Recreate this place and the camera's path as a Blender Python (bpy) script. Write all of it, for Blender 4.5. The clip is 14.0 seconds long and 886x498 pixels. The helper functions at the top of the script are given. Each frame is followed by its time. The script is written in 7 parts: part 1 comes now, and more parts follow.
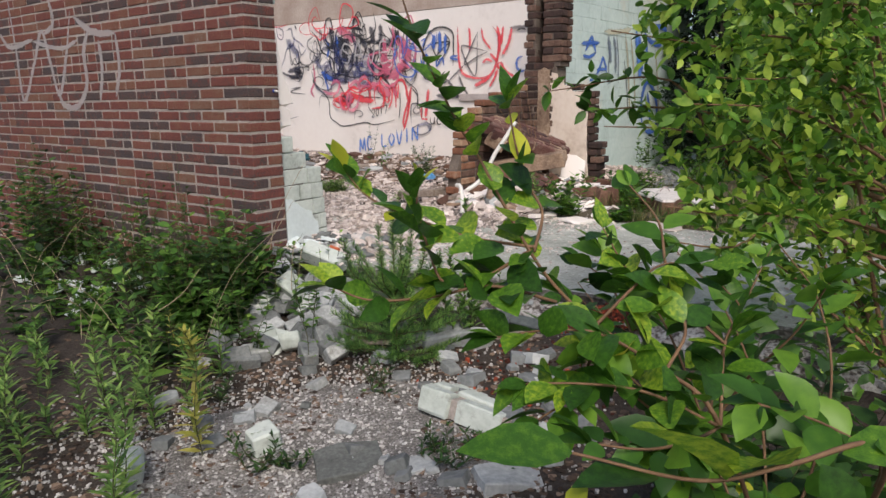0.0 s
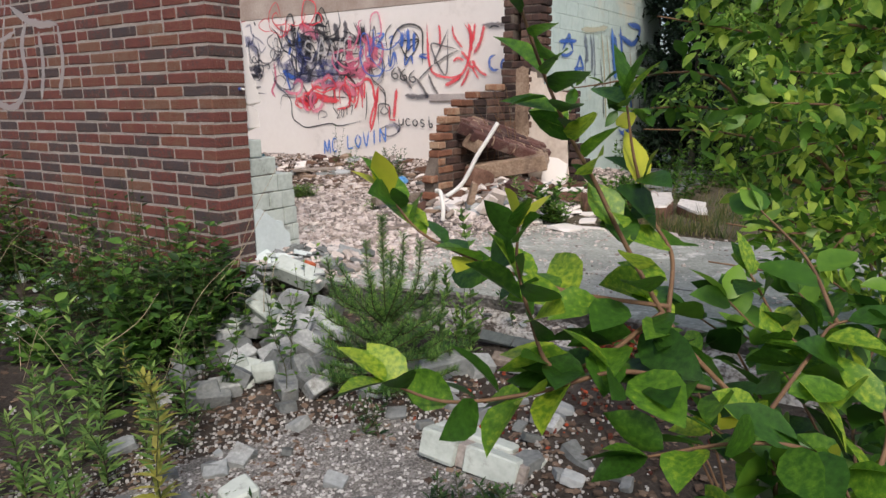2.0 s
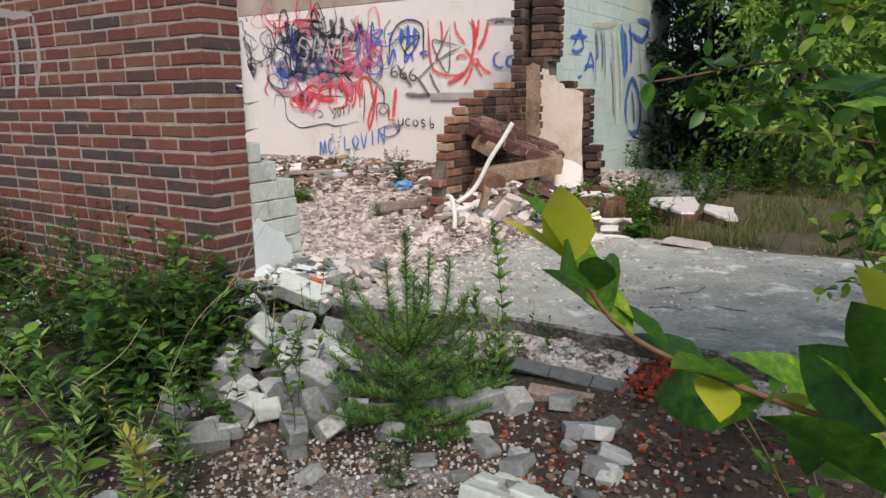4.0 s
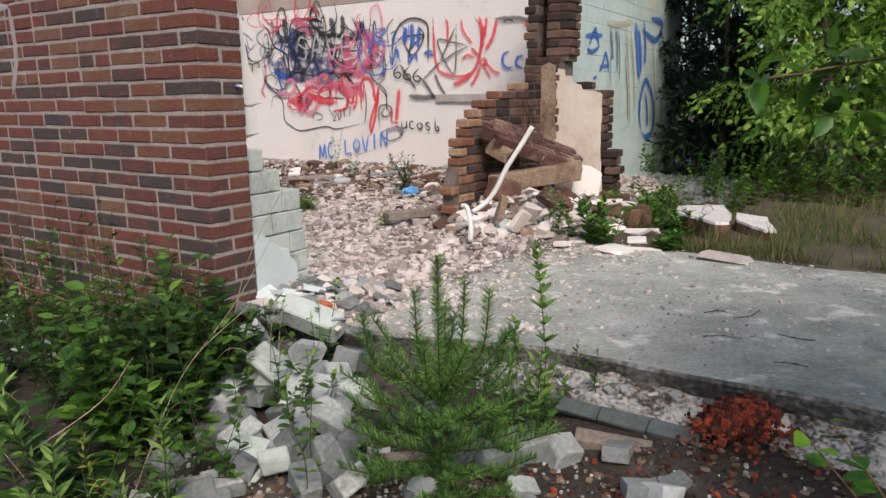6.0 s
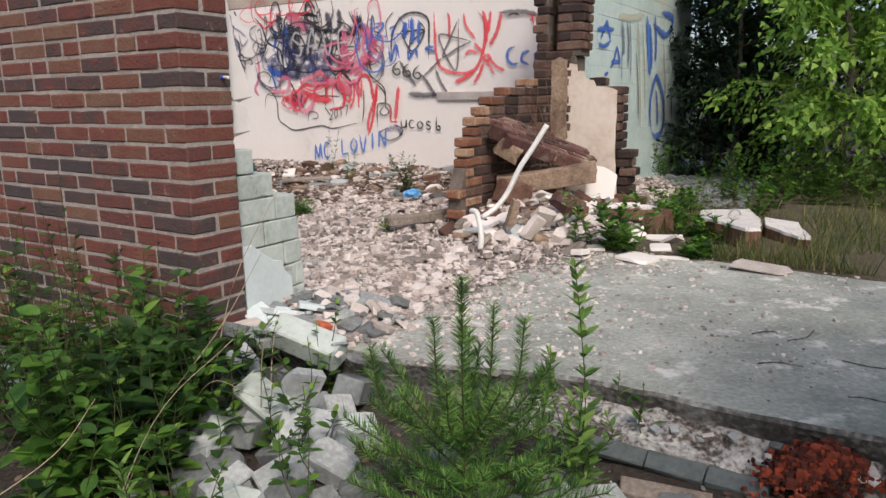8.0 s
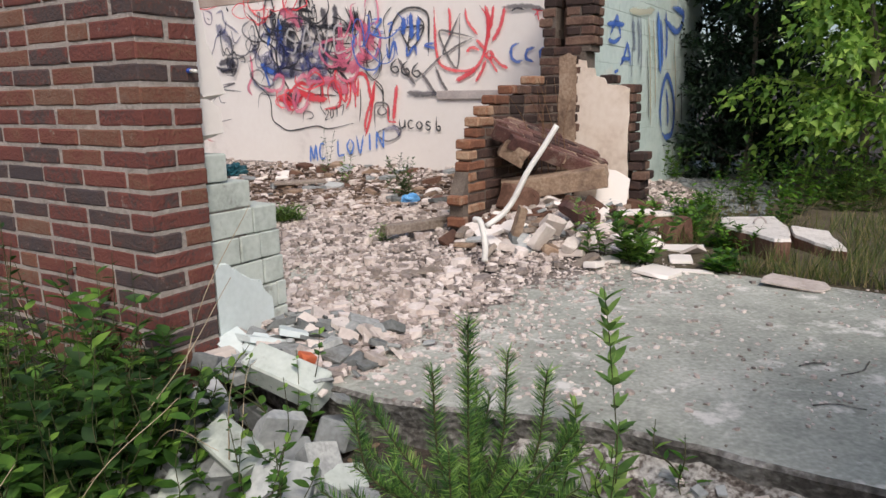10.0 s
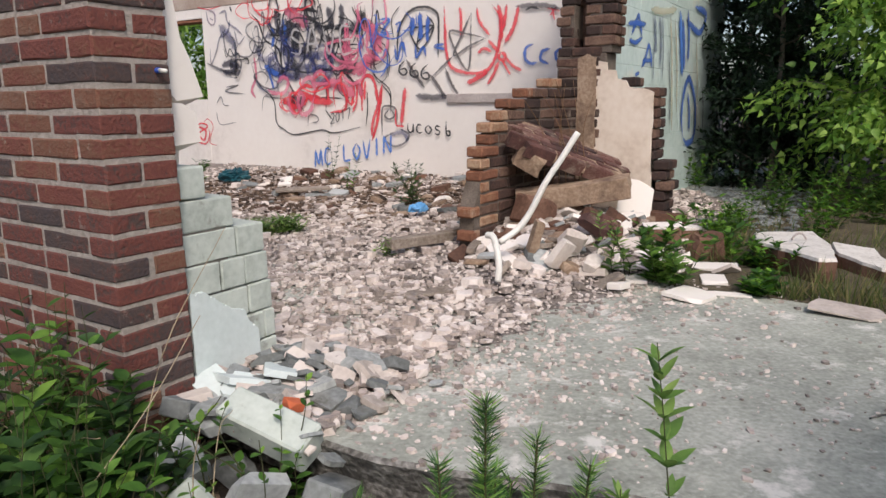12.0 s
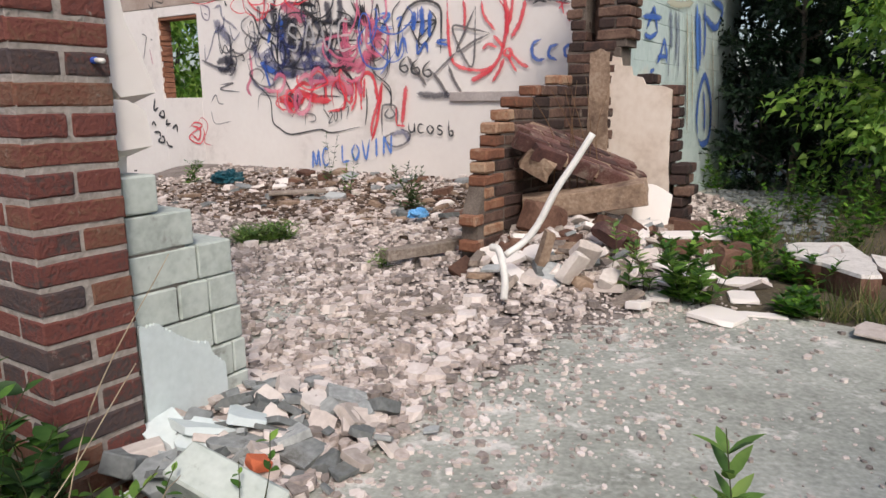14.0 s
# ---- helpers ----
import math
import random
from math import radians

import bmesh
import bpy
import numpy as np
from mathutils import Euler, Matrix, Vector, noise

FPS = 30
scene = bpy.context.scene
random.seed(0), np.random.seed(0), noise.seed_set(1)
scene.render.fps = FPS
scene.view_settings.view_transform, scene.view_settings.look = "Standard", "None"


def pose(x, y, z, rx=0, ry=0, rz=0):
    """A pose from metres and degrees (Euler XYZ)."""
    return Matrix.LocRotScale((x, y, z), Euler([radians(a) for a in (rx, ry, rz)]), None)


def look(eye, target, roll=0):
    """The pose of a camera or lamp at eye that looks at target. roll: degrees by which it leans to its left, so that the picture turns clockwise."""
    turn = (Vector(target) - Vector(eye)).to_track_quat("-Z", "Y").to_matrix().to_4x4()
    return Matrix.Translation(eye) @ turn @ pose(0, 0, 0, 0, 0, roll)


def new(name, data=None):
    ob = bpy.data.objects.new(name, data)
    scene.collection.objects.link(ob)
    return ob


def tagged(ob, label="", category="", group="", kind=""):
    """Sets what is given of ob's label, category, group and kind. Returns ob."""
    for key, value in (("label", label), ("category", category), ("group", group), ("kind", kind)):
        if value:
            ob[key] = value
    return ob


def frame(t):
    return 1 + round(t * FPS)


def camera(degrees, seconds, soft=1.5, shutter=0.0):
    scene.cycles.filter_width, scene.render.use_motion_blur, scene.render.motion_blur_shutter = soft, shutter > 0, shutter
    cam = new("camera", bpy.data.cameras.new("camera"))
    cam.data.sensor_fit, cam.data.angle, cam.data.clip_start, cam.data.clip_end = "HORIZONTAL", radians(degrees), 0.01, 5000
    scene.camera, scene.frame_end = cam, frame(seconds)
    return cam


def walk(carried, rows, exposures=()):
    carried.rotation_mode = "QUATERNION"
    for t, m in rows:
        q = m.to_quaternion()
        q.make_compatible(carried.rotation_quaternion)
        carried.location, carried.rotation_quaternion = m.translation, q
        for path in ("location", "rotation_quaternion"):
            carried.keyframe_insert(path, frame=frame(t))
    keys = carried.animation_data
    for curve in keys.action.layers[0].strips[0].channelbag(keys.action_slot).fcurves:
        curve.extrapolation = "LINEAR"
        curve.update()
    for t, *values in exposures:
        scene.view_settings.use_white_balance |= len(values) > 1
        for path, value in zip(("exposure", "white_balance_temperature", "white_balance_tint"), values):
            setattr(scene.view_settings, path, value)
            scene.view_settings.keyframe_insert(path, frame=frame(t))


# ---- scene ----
cam = camera(64.4, 14.0)
METRES, EYE, TILT, LEAN, TURN = 2.66, 1.35, -12.1, 0.74, 0.0
ROWS = [
    (0.0, 0.0, 0.0, 0.0, -0.0, 0.0, -0.0),
    (0.5, -0.0144, 0.0361, 0.0071, -0.52, -0.05, 0.06),
    (1.0, -0.0292, 0.0723, 0.0138, -1.59, 0.02, 0.32),
    (1.5, -0.0442, 0.1077, 0.0206, -2.64, 0.01, 0.44),
    (2.0, -0.0583, 0.1426, 0.0271, -3.35, 0.04, 0.62),
    (2.5, -0.0707, 0.1795, 0.0333, -3.71, 0.02, 0.76),
    (3.0, -0.0826, 0.2167, 0.0396, -3.93, -0.0, 0.8),
    (5.5, -0.1352, 0.3953, 0.0783, -4.39, 0.12, 0.89),
    (6.0, -0.144, 0.43, 0.0849, -4.57, 0.16, 0.91),
    (6.5, -0.1524, 0.4639, 0.0915, -4.71, 0.13, 0.88),
    (7.0, -0.159, 0.498, 0.0964, -4.85, 0.16, 0.92),
    (7.5, -0.1619, 0.5331, 0.1004, -4.97, 0.16, 0.99),
    (10.0, -0.15, 0.7009, 0.1303, -4.97, 0.16, 0.97),
    (10.5, -0.1478, 0.7329, 0.1371, -4.84, 0.24, 0.9),
    (11.0, -0.1452, 0.7638, 0.1441, -4.66, 0.3, 0.82),
    (11.5, -0.1423, 0.7952, 0.1516, -4.45, 0.31, 0.74),
    (12.0, -0.1394, 0.8264, 0.1599, -4.23, 0.39, 0.64),
    (12.5, -0.136, 0.8593, 0.1679, -4.13, 0.3, 0.62),
    (13.0, -0.1326, 0.8905, 0.1742, -4.02, 0.27, 0.54),
    (13.5, -0.128, 0.9224, 0.1805, -3.95, 0.36, 0.51),
    (14.0, -0.1222, 0.954, 0.1859, -3.88, 0.31, 0.49),
]
walk(cam, [(t, pose(0, 0, EYE, TILT, LEAN, TURN) @ pose(METRES * x, METRES * y, METRES * z, 90 + pitch, roll, yaw)) for t, x, y, z, yaw, pitch, roll in ROWS], exposures=[(0.0, 0.62, 6450, 14), (14.0, 0.62, 6450, 14)])

# ---- light ----
AZ, EL = 174.0, 47.0      # where the veiled sun stands
world = bpy.data.worlds.new("sky")
scene.world = world
world.use_nodes = True
wn = world.node_tree.nodes
sky = wn.new("ShaderNodeTexSky")
sky.sky_type = "NISHITA"
sky.sun_disc = False
sky.sun_elevation = radians(EL)
sky.sun_rotation = radians(AZ)
sky.air_density, sky.dust_density, sky.ozone_density = 1.0, 3.0, 1.0
world.node_tree.links.new(sky.outputs[0], wn["Background"].inputs[0])
wn["Background"].inputs[1].default_value = 0.105
sun = new("sun", bpy.data.lights.new("sun", "SUN"))
sun.data.energy = 1.45
sun.data.angle = radians(14)
sun.data.color = (1.0, 0.95, 0.86)
SUN_FROM = Vector((math.sin(radians(AZ)) * math.cos(radians(EL)), math.cos(radians(AZ)) * math.cos(radians(EL)), math.sin(radians(EL))))
sun.matrix_world = look(SUN_FROM * 30, (0, 0, 0))


# ---- materials ----
def ramp(nt, stops):
    r = nt.nodes.new("ShaderNodeValToRGB")
    els = r.color_ramp.elements
    while len(els) < len(stops):
        els.new(0.5)
    for e, (p, c) in zip(els, stops):
        e.position, e.color = p, (*c, 1)
    return r


def surface(name, stops, scale=4.0, fine=40.0, rough=0.85, bump=0.3, mix=0.35, random_by="", shift=0.3, metal=0.0, stain=None, stain_at=(0.55, 0.7), spec=0.3, trans=0.0, dist=0.01, gnarl=0.55, stain_scale=0.45):
    """A procedural surface: colour from coarse and fine noise, optionally shifted object by object or piece by piece."""
    m = bpy.data.materials.new(name)
    m.use_nodes = True
    nt = m.node_tree
    n, l = nt.nodes, nt.links
    bsdf = n["Principled BSDF"]
    co = n.new("ShaderNodeNewGeometry") if random_by != "object" else n.new("ShaderNodeTexCoord")
    pos = co.outputs["Position"] if random_by != "object" else co.outputs["Object"]
    a = n.new("ShaderNodeTexNoise")
    a.inputs["Scale"].default_value, a.inputs["Detail"].default_value = scale, 6
    a.inputs["Roughness"].default_value = gnarl
    b = n.new("ShaderNodeTexNoise")
    b.inputs["Scale"].default_value, b.inputs["Detail"].default_value = fine, 5
    if random_by == "object":
        inf = n.new("ShaderNodeObjectInfo")
        off = n.new("ShaderNodeVectorMath")
        off.operation = "ADD"
        l.new(pos, off.inputs[0])
        l.new(inf.outputs["Location"], off.inputs[1])
        pos = off.outputs[0]
        rnd = inf.outputs["Random"]
    elif random_by == "island":
        rnd = co.outputs["Random Per Island"]
    l.new(pos, a.inputs["Vector"])
    l.new(pos, b.inputs["Vector"])
    mx = n.new("ShaderNodeMix")
    mx.inputs["Factor"].default_value = mix
    l.new(a.outputs[0], mx.inputs["A"])
    l.new(b.outputs[0], mx.inputs["B"])
    val = mx.outputs[0]
    if random_by:
        ma = n.new("ShaderNodeMath")
        ma.operation = "MULTIPLY_ADD"
        l.new(rnd, ma.inputs[0])
        ma.inputs[1].default_value = shift
        sub = n.new("ShaderNodeMath")
        sub.operation = "SUBTRACT"
        l.new(val, sub.inputs[0])
        sub.inputs[1].default_value = shift / 2
        l.new(sub.outputs[0], ma.inputs[2])
        val = ma.outputs[0]
    r = ramp(nt, stops)
    l.new(val, r.inputs[0])
    col = r.outputs[0]
    if stain:
        s = n.new("ShaderNodeTexNoise")
        s.inputs["Scale"].default_value, s.inputs["Detail"].default_value = scale * stain_scale, 10
        s.inputs["Roughness"].default_value = 0.7
        l.new(pos, s.inputs["Vector"])
        mr = n.new("ShaderNodeMapRange")
        mr.inputs["From Min"].default_value, mr.inputs["From Max"].default_value = stain_at
        l.new(s.outputs[0], mr.inputs["Value"])
        cm = n.new("ShaderNodeMix")
        cm.data_type = "RGBA"
        l.new(mr.outputs[0], cm.inputs["Factor"])
        l.new(col, cm.inputs["A"])
        cm.inputs["B"].default_value = (*stain, 1)
        col = cm.outputs["Result"]
    l.new(col, bsdf.inputs["Base Color"])
    bsdf.inputs["Roughness"].default_value = rough
    bsdf.inputs["Metallic"].default_value = metal
    bsdf.inputs["Specular IOR Level"].default_value = spec
    bp = n.new("ShaderNodeBump")
    bp.inputs["Strength"].default_value, bp.inputs["Distance"].default_value = bump, dist
    l.new(mx.outputs[0], bp.inputs["Height"])
    l.new(bp.outputs[0], bsdf.inputs["Normal"])
    if trans:
        tr = n.new("ShaderNodeBsdfTranslucent")
        l.new(col, tr.inputs[0])
        ms = n.new("ShaderNodeMixShader")
        ms.inputs[0].default_value = trans
        l.new(bsdf.outputs[0], ms.inputs[1])
        l.new(tr.outputs[0], ms.inputs[2])
        l.new(ms.outputs[0], n["Material Output"].inputs[0])
    return m


BRICK_STOPS = [(0.2, (0.06, 0.048, 0.05)), (0.36, (0.08, 0.054, 0.048)), (0.46, (0.138, 0.049, 0.04)), (0.58, (0.16, 0.055, 0.042)), (0.7, (0.165, 0.078, 0.05)), (0.88, (0.18, 0.11, 0.078))]
M_BRICK = surface("brick_piece", BRICK_STOPS, 11, 90, 0.94, 1.0, 0.45, "object", 0.5, stain=(0.23, 0.2, 0.17), stain_at=(0.62, 0.72), stain_scale=2.0, gnarl=0.68, dist=0.012)
M_BRICK_REST = surface("brick_rest", BRICK_STOPS, 11, 90, 0.94, 1.0, 0.45, "island", 0.5, stain=(0.23, 0.2, 0.17), stain_at=(0.62, 0.72), stain_scale=2.0, gnarl=0.68, dist=0.012)
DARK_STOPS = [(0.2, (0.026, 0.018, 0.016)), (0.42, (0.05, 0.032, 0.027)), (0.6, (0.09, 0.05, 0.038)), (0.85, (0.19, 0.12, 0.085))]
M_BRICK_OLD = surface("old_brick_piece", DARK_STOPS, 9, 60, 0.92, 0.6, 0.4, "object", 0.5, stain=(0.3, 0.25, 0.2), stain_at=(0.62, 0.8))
# sunlit tone painted on the stub's end bricks; its shaded side stays dark
M_BRICK_LIT = surface("lit_brick_piece", [(0.2, (0.1, 0.055, 0.036)), (0.42, (0.2, 0.085, 0.05)), (0.6, (0.26, 0.13, 0.075)), (0.85, (0.42, 0.3, 0.2))], 9, 60, 0.92, 0.7, 0.4, "object", 0.5, stain=(0.42, 0.34, 0.25), stain_at=(0.56, 0.72))
M_MORTAR = surface("mortar", [(0.3, (0.2, 0.17, 0.145)), (0.5, (0.32, 0.28, 0.245)), (0.7, (0.42, 0.375, 0.33))], 9, 70, 0.96, 1.0, 0.5, dist=0.012, gnarl=0.7)
M_MORTAR_OLD = surface("old_mortar", [(0.3, (0.06, 0.045, 0.036)), (0.7, (0.2, 0.165, 0.135))], 7, 90, 0.95, 0.8)
M_PLASTER = surface("white_wall_paint", [(0.25, (0.62, 0.56, 0.5)), (0.45, (0.78, 0.72, 0.66)), (0.8, (0.84, 0.79, 0.73))], 1.3, 14, 0.85, 0.25, 0.3, stain=(0.5, 0.45, 0.39), stain_at=(0.62, 0.85))
M_MINT = surface("mint_wall_paint", [(0.25, (0.36, 0.45, 0.42)), (0.5, (0.5, 0.6, 0.57)), (0.8, (0.64, 0.71, 0.67))], 2.2, 20, 0.8, 0.3, 0.35, stain=(0.62, 0.57, 0.45), stain_at=(0.55, 0.7))
M_BLOCK = surface("painted_block", [(0.25, (0.3, 0.33, 0.29)), (0.5, (0.46, 0.5, 0.45)), (0.8, (0.58, 0.62, 0.56))], 5, 40, 0.88, 0.45, 0.4, "object", 0.2, stain=(0.2, 0.19, 0.165), stain_at=(0.59, 0.72), stain_scale=1.3)
M_PATCH = surface("torn_render", [(0.25, (0.5, 0.56, 0.54)), (0.6, (0.62, 0.68, 0.665)), (0.85, (0.7, 0.74, 0.72))], 6, 50, 0.88, 0.5, 0.4, stain=(0.45, 0.44, 0.38), stain_at=(0.6, 0.75))
M_JOINT = surface("dark_joint", [(0.3, (0.07, 0.064, 0.056)), (0.7, (0.2, 0.185, 0.16))], 9, 80, 0.95, 0.8)
M_LIMEBLOCK = surface("sand_lime_block", [(0.2, (0.09, 0.095, 0.09)), (0.45, (0.18, 0.19, 0.182)), (0.65, (0.31, 0.32, 0.305)), (0.85, (0.52, 0.53, 0.5))], 7, 60, 0.94, 0.7, 0.4, "object", 0.5, stain=(0.12, 0.115, 0.1), stain_at=(0.56, 0.7), stain_scale=1.0)
M_CONCRETE = surface("floor_concrete", [(0.3, (0.165, 0.17, 0.142)), (0.42, (0.27, 0.278, 0.235)), (0.54, (0.375, 0.382, 0.328)), (0.68, (0.54, 0.535, 0.47))], 2.6, 60, 0.95, 0.4, 0.38, stain=(0.64, 0.615, 0.56), stain_at=(0.56, 0.64), dist=0.006, gnarl=0.74, stain_scale=1.8)
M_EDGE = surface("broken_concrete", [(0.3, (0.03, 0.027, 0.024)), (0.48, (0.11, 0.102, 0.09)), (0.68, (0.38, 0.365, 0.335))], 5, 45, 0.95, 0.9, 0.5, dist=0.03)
M_SOIL = surface("soil", [(0.25, (0.018, 0.014, 0.011)), (0.5, (0.042, 0.033, 0.026)), (0.75, (0.085, 0.07, 0.056))], 4, 60, 0.97, 0.9, 0.5, stain=(0.1, 0.09, 0.078), stain_at=(0.55, 0.7), dist=0.03)
M_BEAM = surface("weathered_band", [(0.3, (0.3, 0.22, 0.17)), (0.7, (0.5, 0.42, 0.36))], 3, 40, 0.9, 0.4)

# ---- helpers of this place ----
B = pose(0, 0, 0, 0, 0, -37)


def mesh_of(name, verts, faces, material):
    me = bpy.data.meshes.new(name)
    me.from_pydata([tuple(v) for v in verts], [], faces)
    me.materials.append(material)
    me.update()
    return me


def part(name, data, parent, label="", m=None):
    ob = new(name, data)
    ob.parent = parent
    if m is not None:
        ob.matrix_basis = m
    if label:
        ob["label"] = label
    return ob


def thing(name, label, category, m=None, group="", kind="", data=None):
    ob = new(name, data)
    if m is not None:
        ob.matrix_basis = m
    return tagged(ob, label, category, group, kind)


def block_geo(sx, sy, sz, bev=0.004, jit=0.0015, rng=random, base=0):
    """A box with chamfered, slightly worn edges, centred on the origin: 24 points, 26 faces."""
    hs = (sx / 2, sy / 2, sz / 2)
    idx, verts = {}, []
    for ax in range(3):
        for sg in (-1, 1):
            for a in (-1, 1):
                for c in (-1, 1):
                    p = [0, 0, 0]
                    o1, o2 = (ax + 1) % 3, (ax + 2) % 3
                    p[ax], p[o1], p[o2] = sg * hs[ax], a * (hs[o1] - bev), c * (hs[o2] - bev)
                    s = [0, 0, 0]
                    s[ax], s[o1], s[o2] = sg, a, c
                    idx[(ax, tuple(s))] = base + len(verts)
                    verts.append(Vector(p) + Vector([rng.uniform(-jit, jit) for _ in range(3)]))
    faces = []
    for ax in range(3):
        o1, o2 = (ax + 1) % 3, (ax + 2) % 3

        def key(which, **k):
            s = [0, 0, 0]
            for kk, vv in k.items():
                s[int(kk[1])] = vv
            return idx[(which, tuple(s))]
        for sg in (-1, 1):
            quad = [(-1, -1), (1, -1), (1, 1), (-1, 1)]
            f = [key(ax, **{f"a{ax}": sg, f"a{o1}": a, f"a{o2}": c}) for a, c in quad]
            faces.append(f if sg > 0 else f[::-1])
        for a in (-1, 1):
            for c in (-1, 1):
                f = [key(o1, **{f"a{ax}": -1, f"a{o1}": a, f"a{o2}": c}), key(o1, **{f"a{ax}": 1, f"a{o1}": a, f"a{o2}": c}), key(o2, **{f"a{ax}": 1, f"a{o1}": a, f"a{o2}": c}), key(o2, **{f"a{ax}": -1, f"a{o1}": a, f"a{o2}": c})]
                faces.append(f[::-1] if a * c > 0 else f)
    for a in (-1, 1):
        for b in (-1, 1):
            for c in (-1, 1):
                f = [idx[(k, (a, b, c))] for k in range(3)]
                faces.append(f if a * b * c > 0 else f[::-1])
    return verts, faces


def worn_geo(sx, sy, sz, wear=0.0035, rng=random, rim_w=0.006):
    """A fired brick with crisp but chipped, uneven edges and nearly flat faces."""
    def cuts(s):
        n = 3 if s > 0.15 else 2 if s > 0.09 else 1
        inner = [-s / 2 + rim_w + (s - 2 * rim_w) * k / n for k in range(n + 1)]
        return [-s / 2, *inner, s / 2]
    C = [cuts(s) for s in (sx, sy, sz)]
    idx, verts, faces = {}, [], []

    def vert(i, j, k):
        if (i, j, k) not in idx:
            p = [C[0][i], C[1][j], C[2][k]]
            ends = [ax for ax, q in enumerate((i, j, k)) if q in (0, len(C[ax]) - 1)]
            if len(ends) == 1:
                p[ends[0]] += rng.uniform(-0.0007, 0.0007)
            else:
                for ax in ends:
                    p[ax] -= math.copysign(wear * (0.25 + rng.random() ** 2 * (1.3 if len(ends) == 3 else 0.9)), p[ax])
            idx[(i, j, k)] = len(verts)
            verts.append(Vector(p))
        return idx[(i, j, k)]
    for ax in range(3):
        o1, o2 = (ax + 1) % 3, (ax + 2) % 3
        for end in (0, len(C[ax]) - 1):
            for a in range(len(C[o1]) - 1):
                for b in range(len(C[o2]) - 1):
                    q = []
                    for da, db in ((0, 0), (1, 0), (1, 1), (0, 1)):
                        key = [0, 0, 0]
                        key[ax], key[o1], key[o2] = end, a + da, b + db
                        q.append(vert(*key))
                    faces.append(q if end else q[::-1])
    return verts, faces


def box(name, u0, u1, v0, v1, z0, z1, material, bev=0.004, jit=0.0015):
    verts, faces = block_geo(u1 - u0, v1 - v0, z1 - z0, bev, jit)
    c = Vector(((u0 + u1) / 2, (v0 + v1) / 2, (z0 + z1) / 2))
    return mesh_of(name, [v + c for v in verts], faces, material)


def setting(name, data, label="", category="", m=B):
    return tagged(new(name, data), label, category, "", "structure") if m is None else _placed(name, data, label, category, m)


def _placed(name, data, label, category, m):
    ob = new(name, data)
    ob.matrix_basis = m
    return tagged(ob, label, category, "", "structure")


def in_world(u, v, z=0.0):
    return B @ Vector((u, v, z))


def ground_z(x, y):
    """Height of the loose ground outside the slab."""
    p = B.inverted() @ Vector((x, y, 0))
    edge = min(max((p.y - 1.3) / 1.7, 0), 1)
    z = 0.0 + 0.24 * edge ** 1.3
    z += 0.07 * math.exp(-((p.x + 3.3) ** 2 / 0.35 + (p.y - 2.55) ** 2 / 0.2))
    z += 0.05 * noise.noise(Vector((x * 1.3, y * 1.3, 0))) + 0.025 * noise.noise(Vector((x * 5, y * 5, 3)))
    return z


def floor_z(u, v):
    """Top of the slab and of the trodden rubble that covers it deeper in."""
    return 0.405 + 0.02 * max(0.0, min(v - 4.0, 4.0))


COURSE, BL, BW, BH = 0.0667, 0.228, 0.108, 0.055
CU, CV = -3.40, 2.644            # the outer corner of the brick wall
FAR_V = 7.85
SLAB_V = 3.06


# ---- the large structure ----
def ground_sheet():
    verts, faces = [], []
    xs = [-2500, -600, -150, -40, -14] + [-6 + 0.1 * i for i in range(110)] + [9, 14, 40, 150, 600, 2500]
    ys = [-2500, -600, -150, -40, -12, -6] + [-3 + 0.1 * i for i in range(80)] + [6, 8, 12, 20, 40, 150, 600, 2500]
    for y in ys:
        for x in xs:
            p = B.inverted() @ Vector((x, y, 0))
            far = max(abs(x), abs(y)) > 13
            z = 0.1 if far else ground_z(x, y)
            if p.y > 3.2:
                z = min(z, 0.2)
            verts.append((x, y, z))
    w = len(xs)
    for j in range(len(ys) - 1):
        for i in range(w - 1):
            faces.append((j * w + i, j * w + i + 1, (j + 1) * w + i + 1, (j + 1) * w + i))
    me = mesh_of("ground", verts, faces, M_SOIL)
    me.shade_smooth()
    return me


setting("ground", ground_sheet(), "dark soil with gravel and brick crumbs", "ground", pose(0, 0, 0))


def slab_mesh():
    """The floor slab: a top with slight unevenness and a broken front edge."""
    us = [-9.0, -7, -6, -5] + [-4.2 + 0.06 * i for i in range(140)] + [5, 7]
    prof = []
    for u in us:
        e = float(np.interp(u, [-2.75, -2.05], [2.86, SLAB_V]))
        e += 0.025 * noise.noise(Vector((u * 3, 0, 0))) + 0.012 * noise.noise(Vector((u * 11, 5, 0)))
        prof.append(e)
    verts, faces = [], []
    deeps = [0.0, 0.012, 0.06, 0.25, 0.6, 1.2, 2.0, 3.0, 4.5, 6.5, 9.5]
    for u, e in zip(us, prof):
        verts.append((u, e + 0.10 + 0.02 * noise.noise(Vector((u * 6, 2, 2))), -0.1))
        verts.append((u, e + 0.05 + 0.03 * noise.noise(Vector((u * 8, 2, 0))), 0.30))
        for d in deeps:
            v = e + d
            z = 0.405 + 0.006 * noise.noise(Vector((u * 1.5, v * 1.5, 0))) - (0.012 if d == 0 else 0)
            verts.append((u, v, z))
    w = len(deeps) + 2
    for i in range(len(us) - 1):
        for j in range(w - 1):
            faces.append((i * w + j, (i + 1) * w + j, (i + 1) * w + j + 1, i * w + j + 1))
    me = mesh_of("floor", verts, faces, M_CONCRETE)
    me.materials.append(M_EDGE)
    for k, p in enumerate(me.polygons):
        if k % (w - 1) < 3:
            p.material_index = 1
    return me


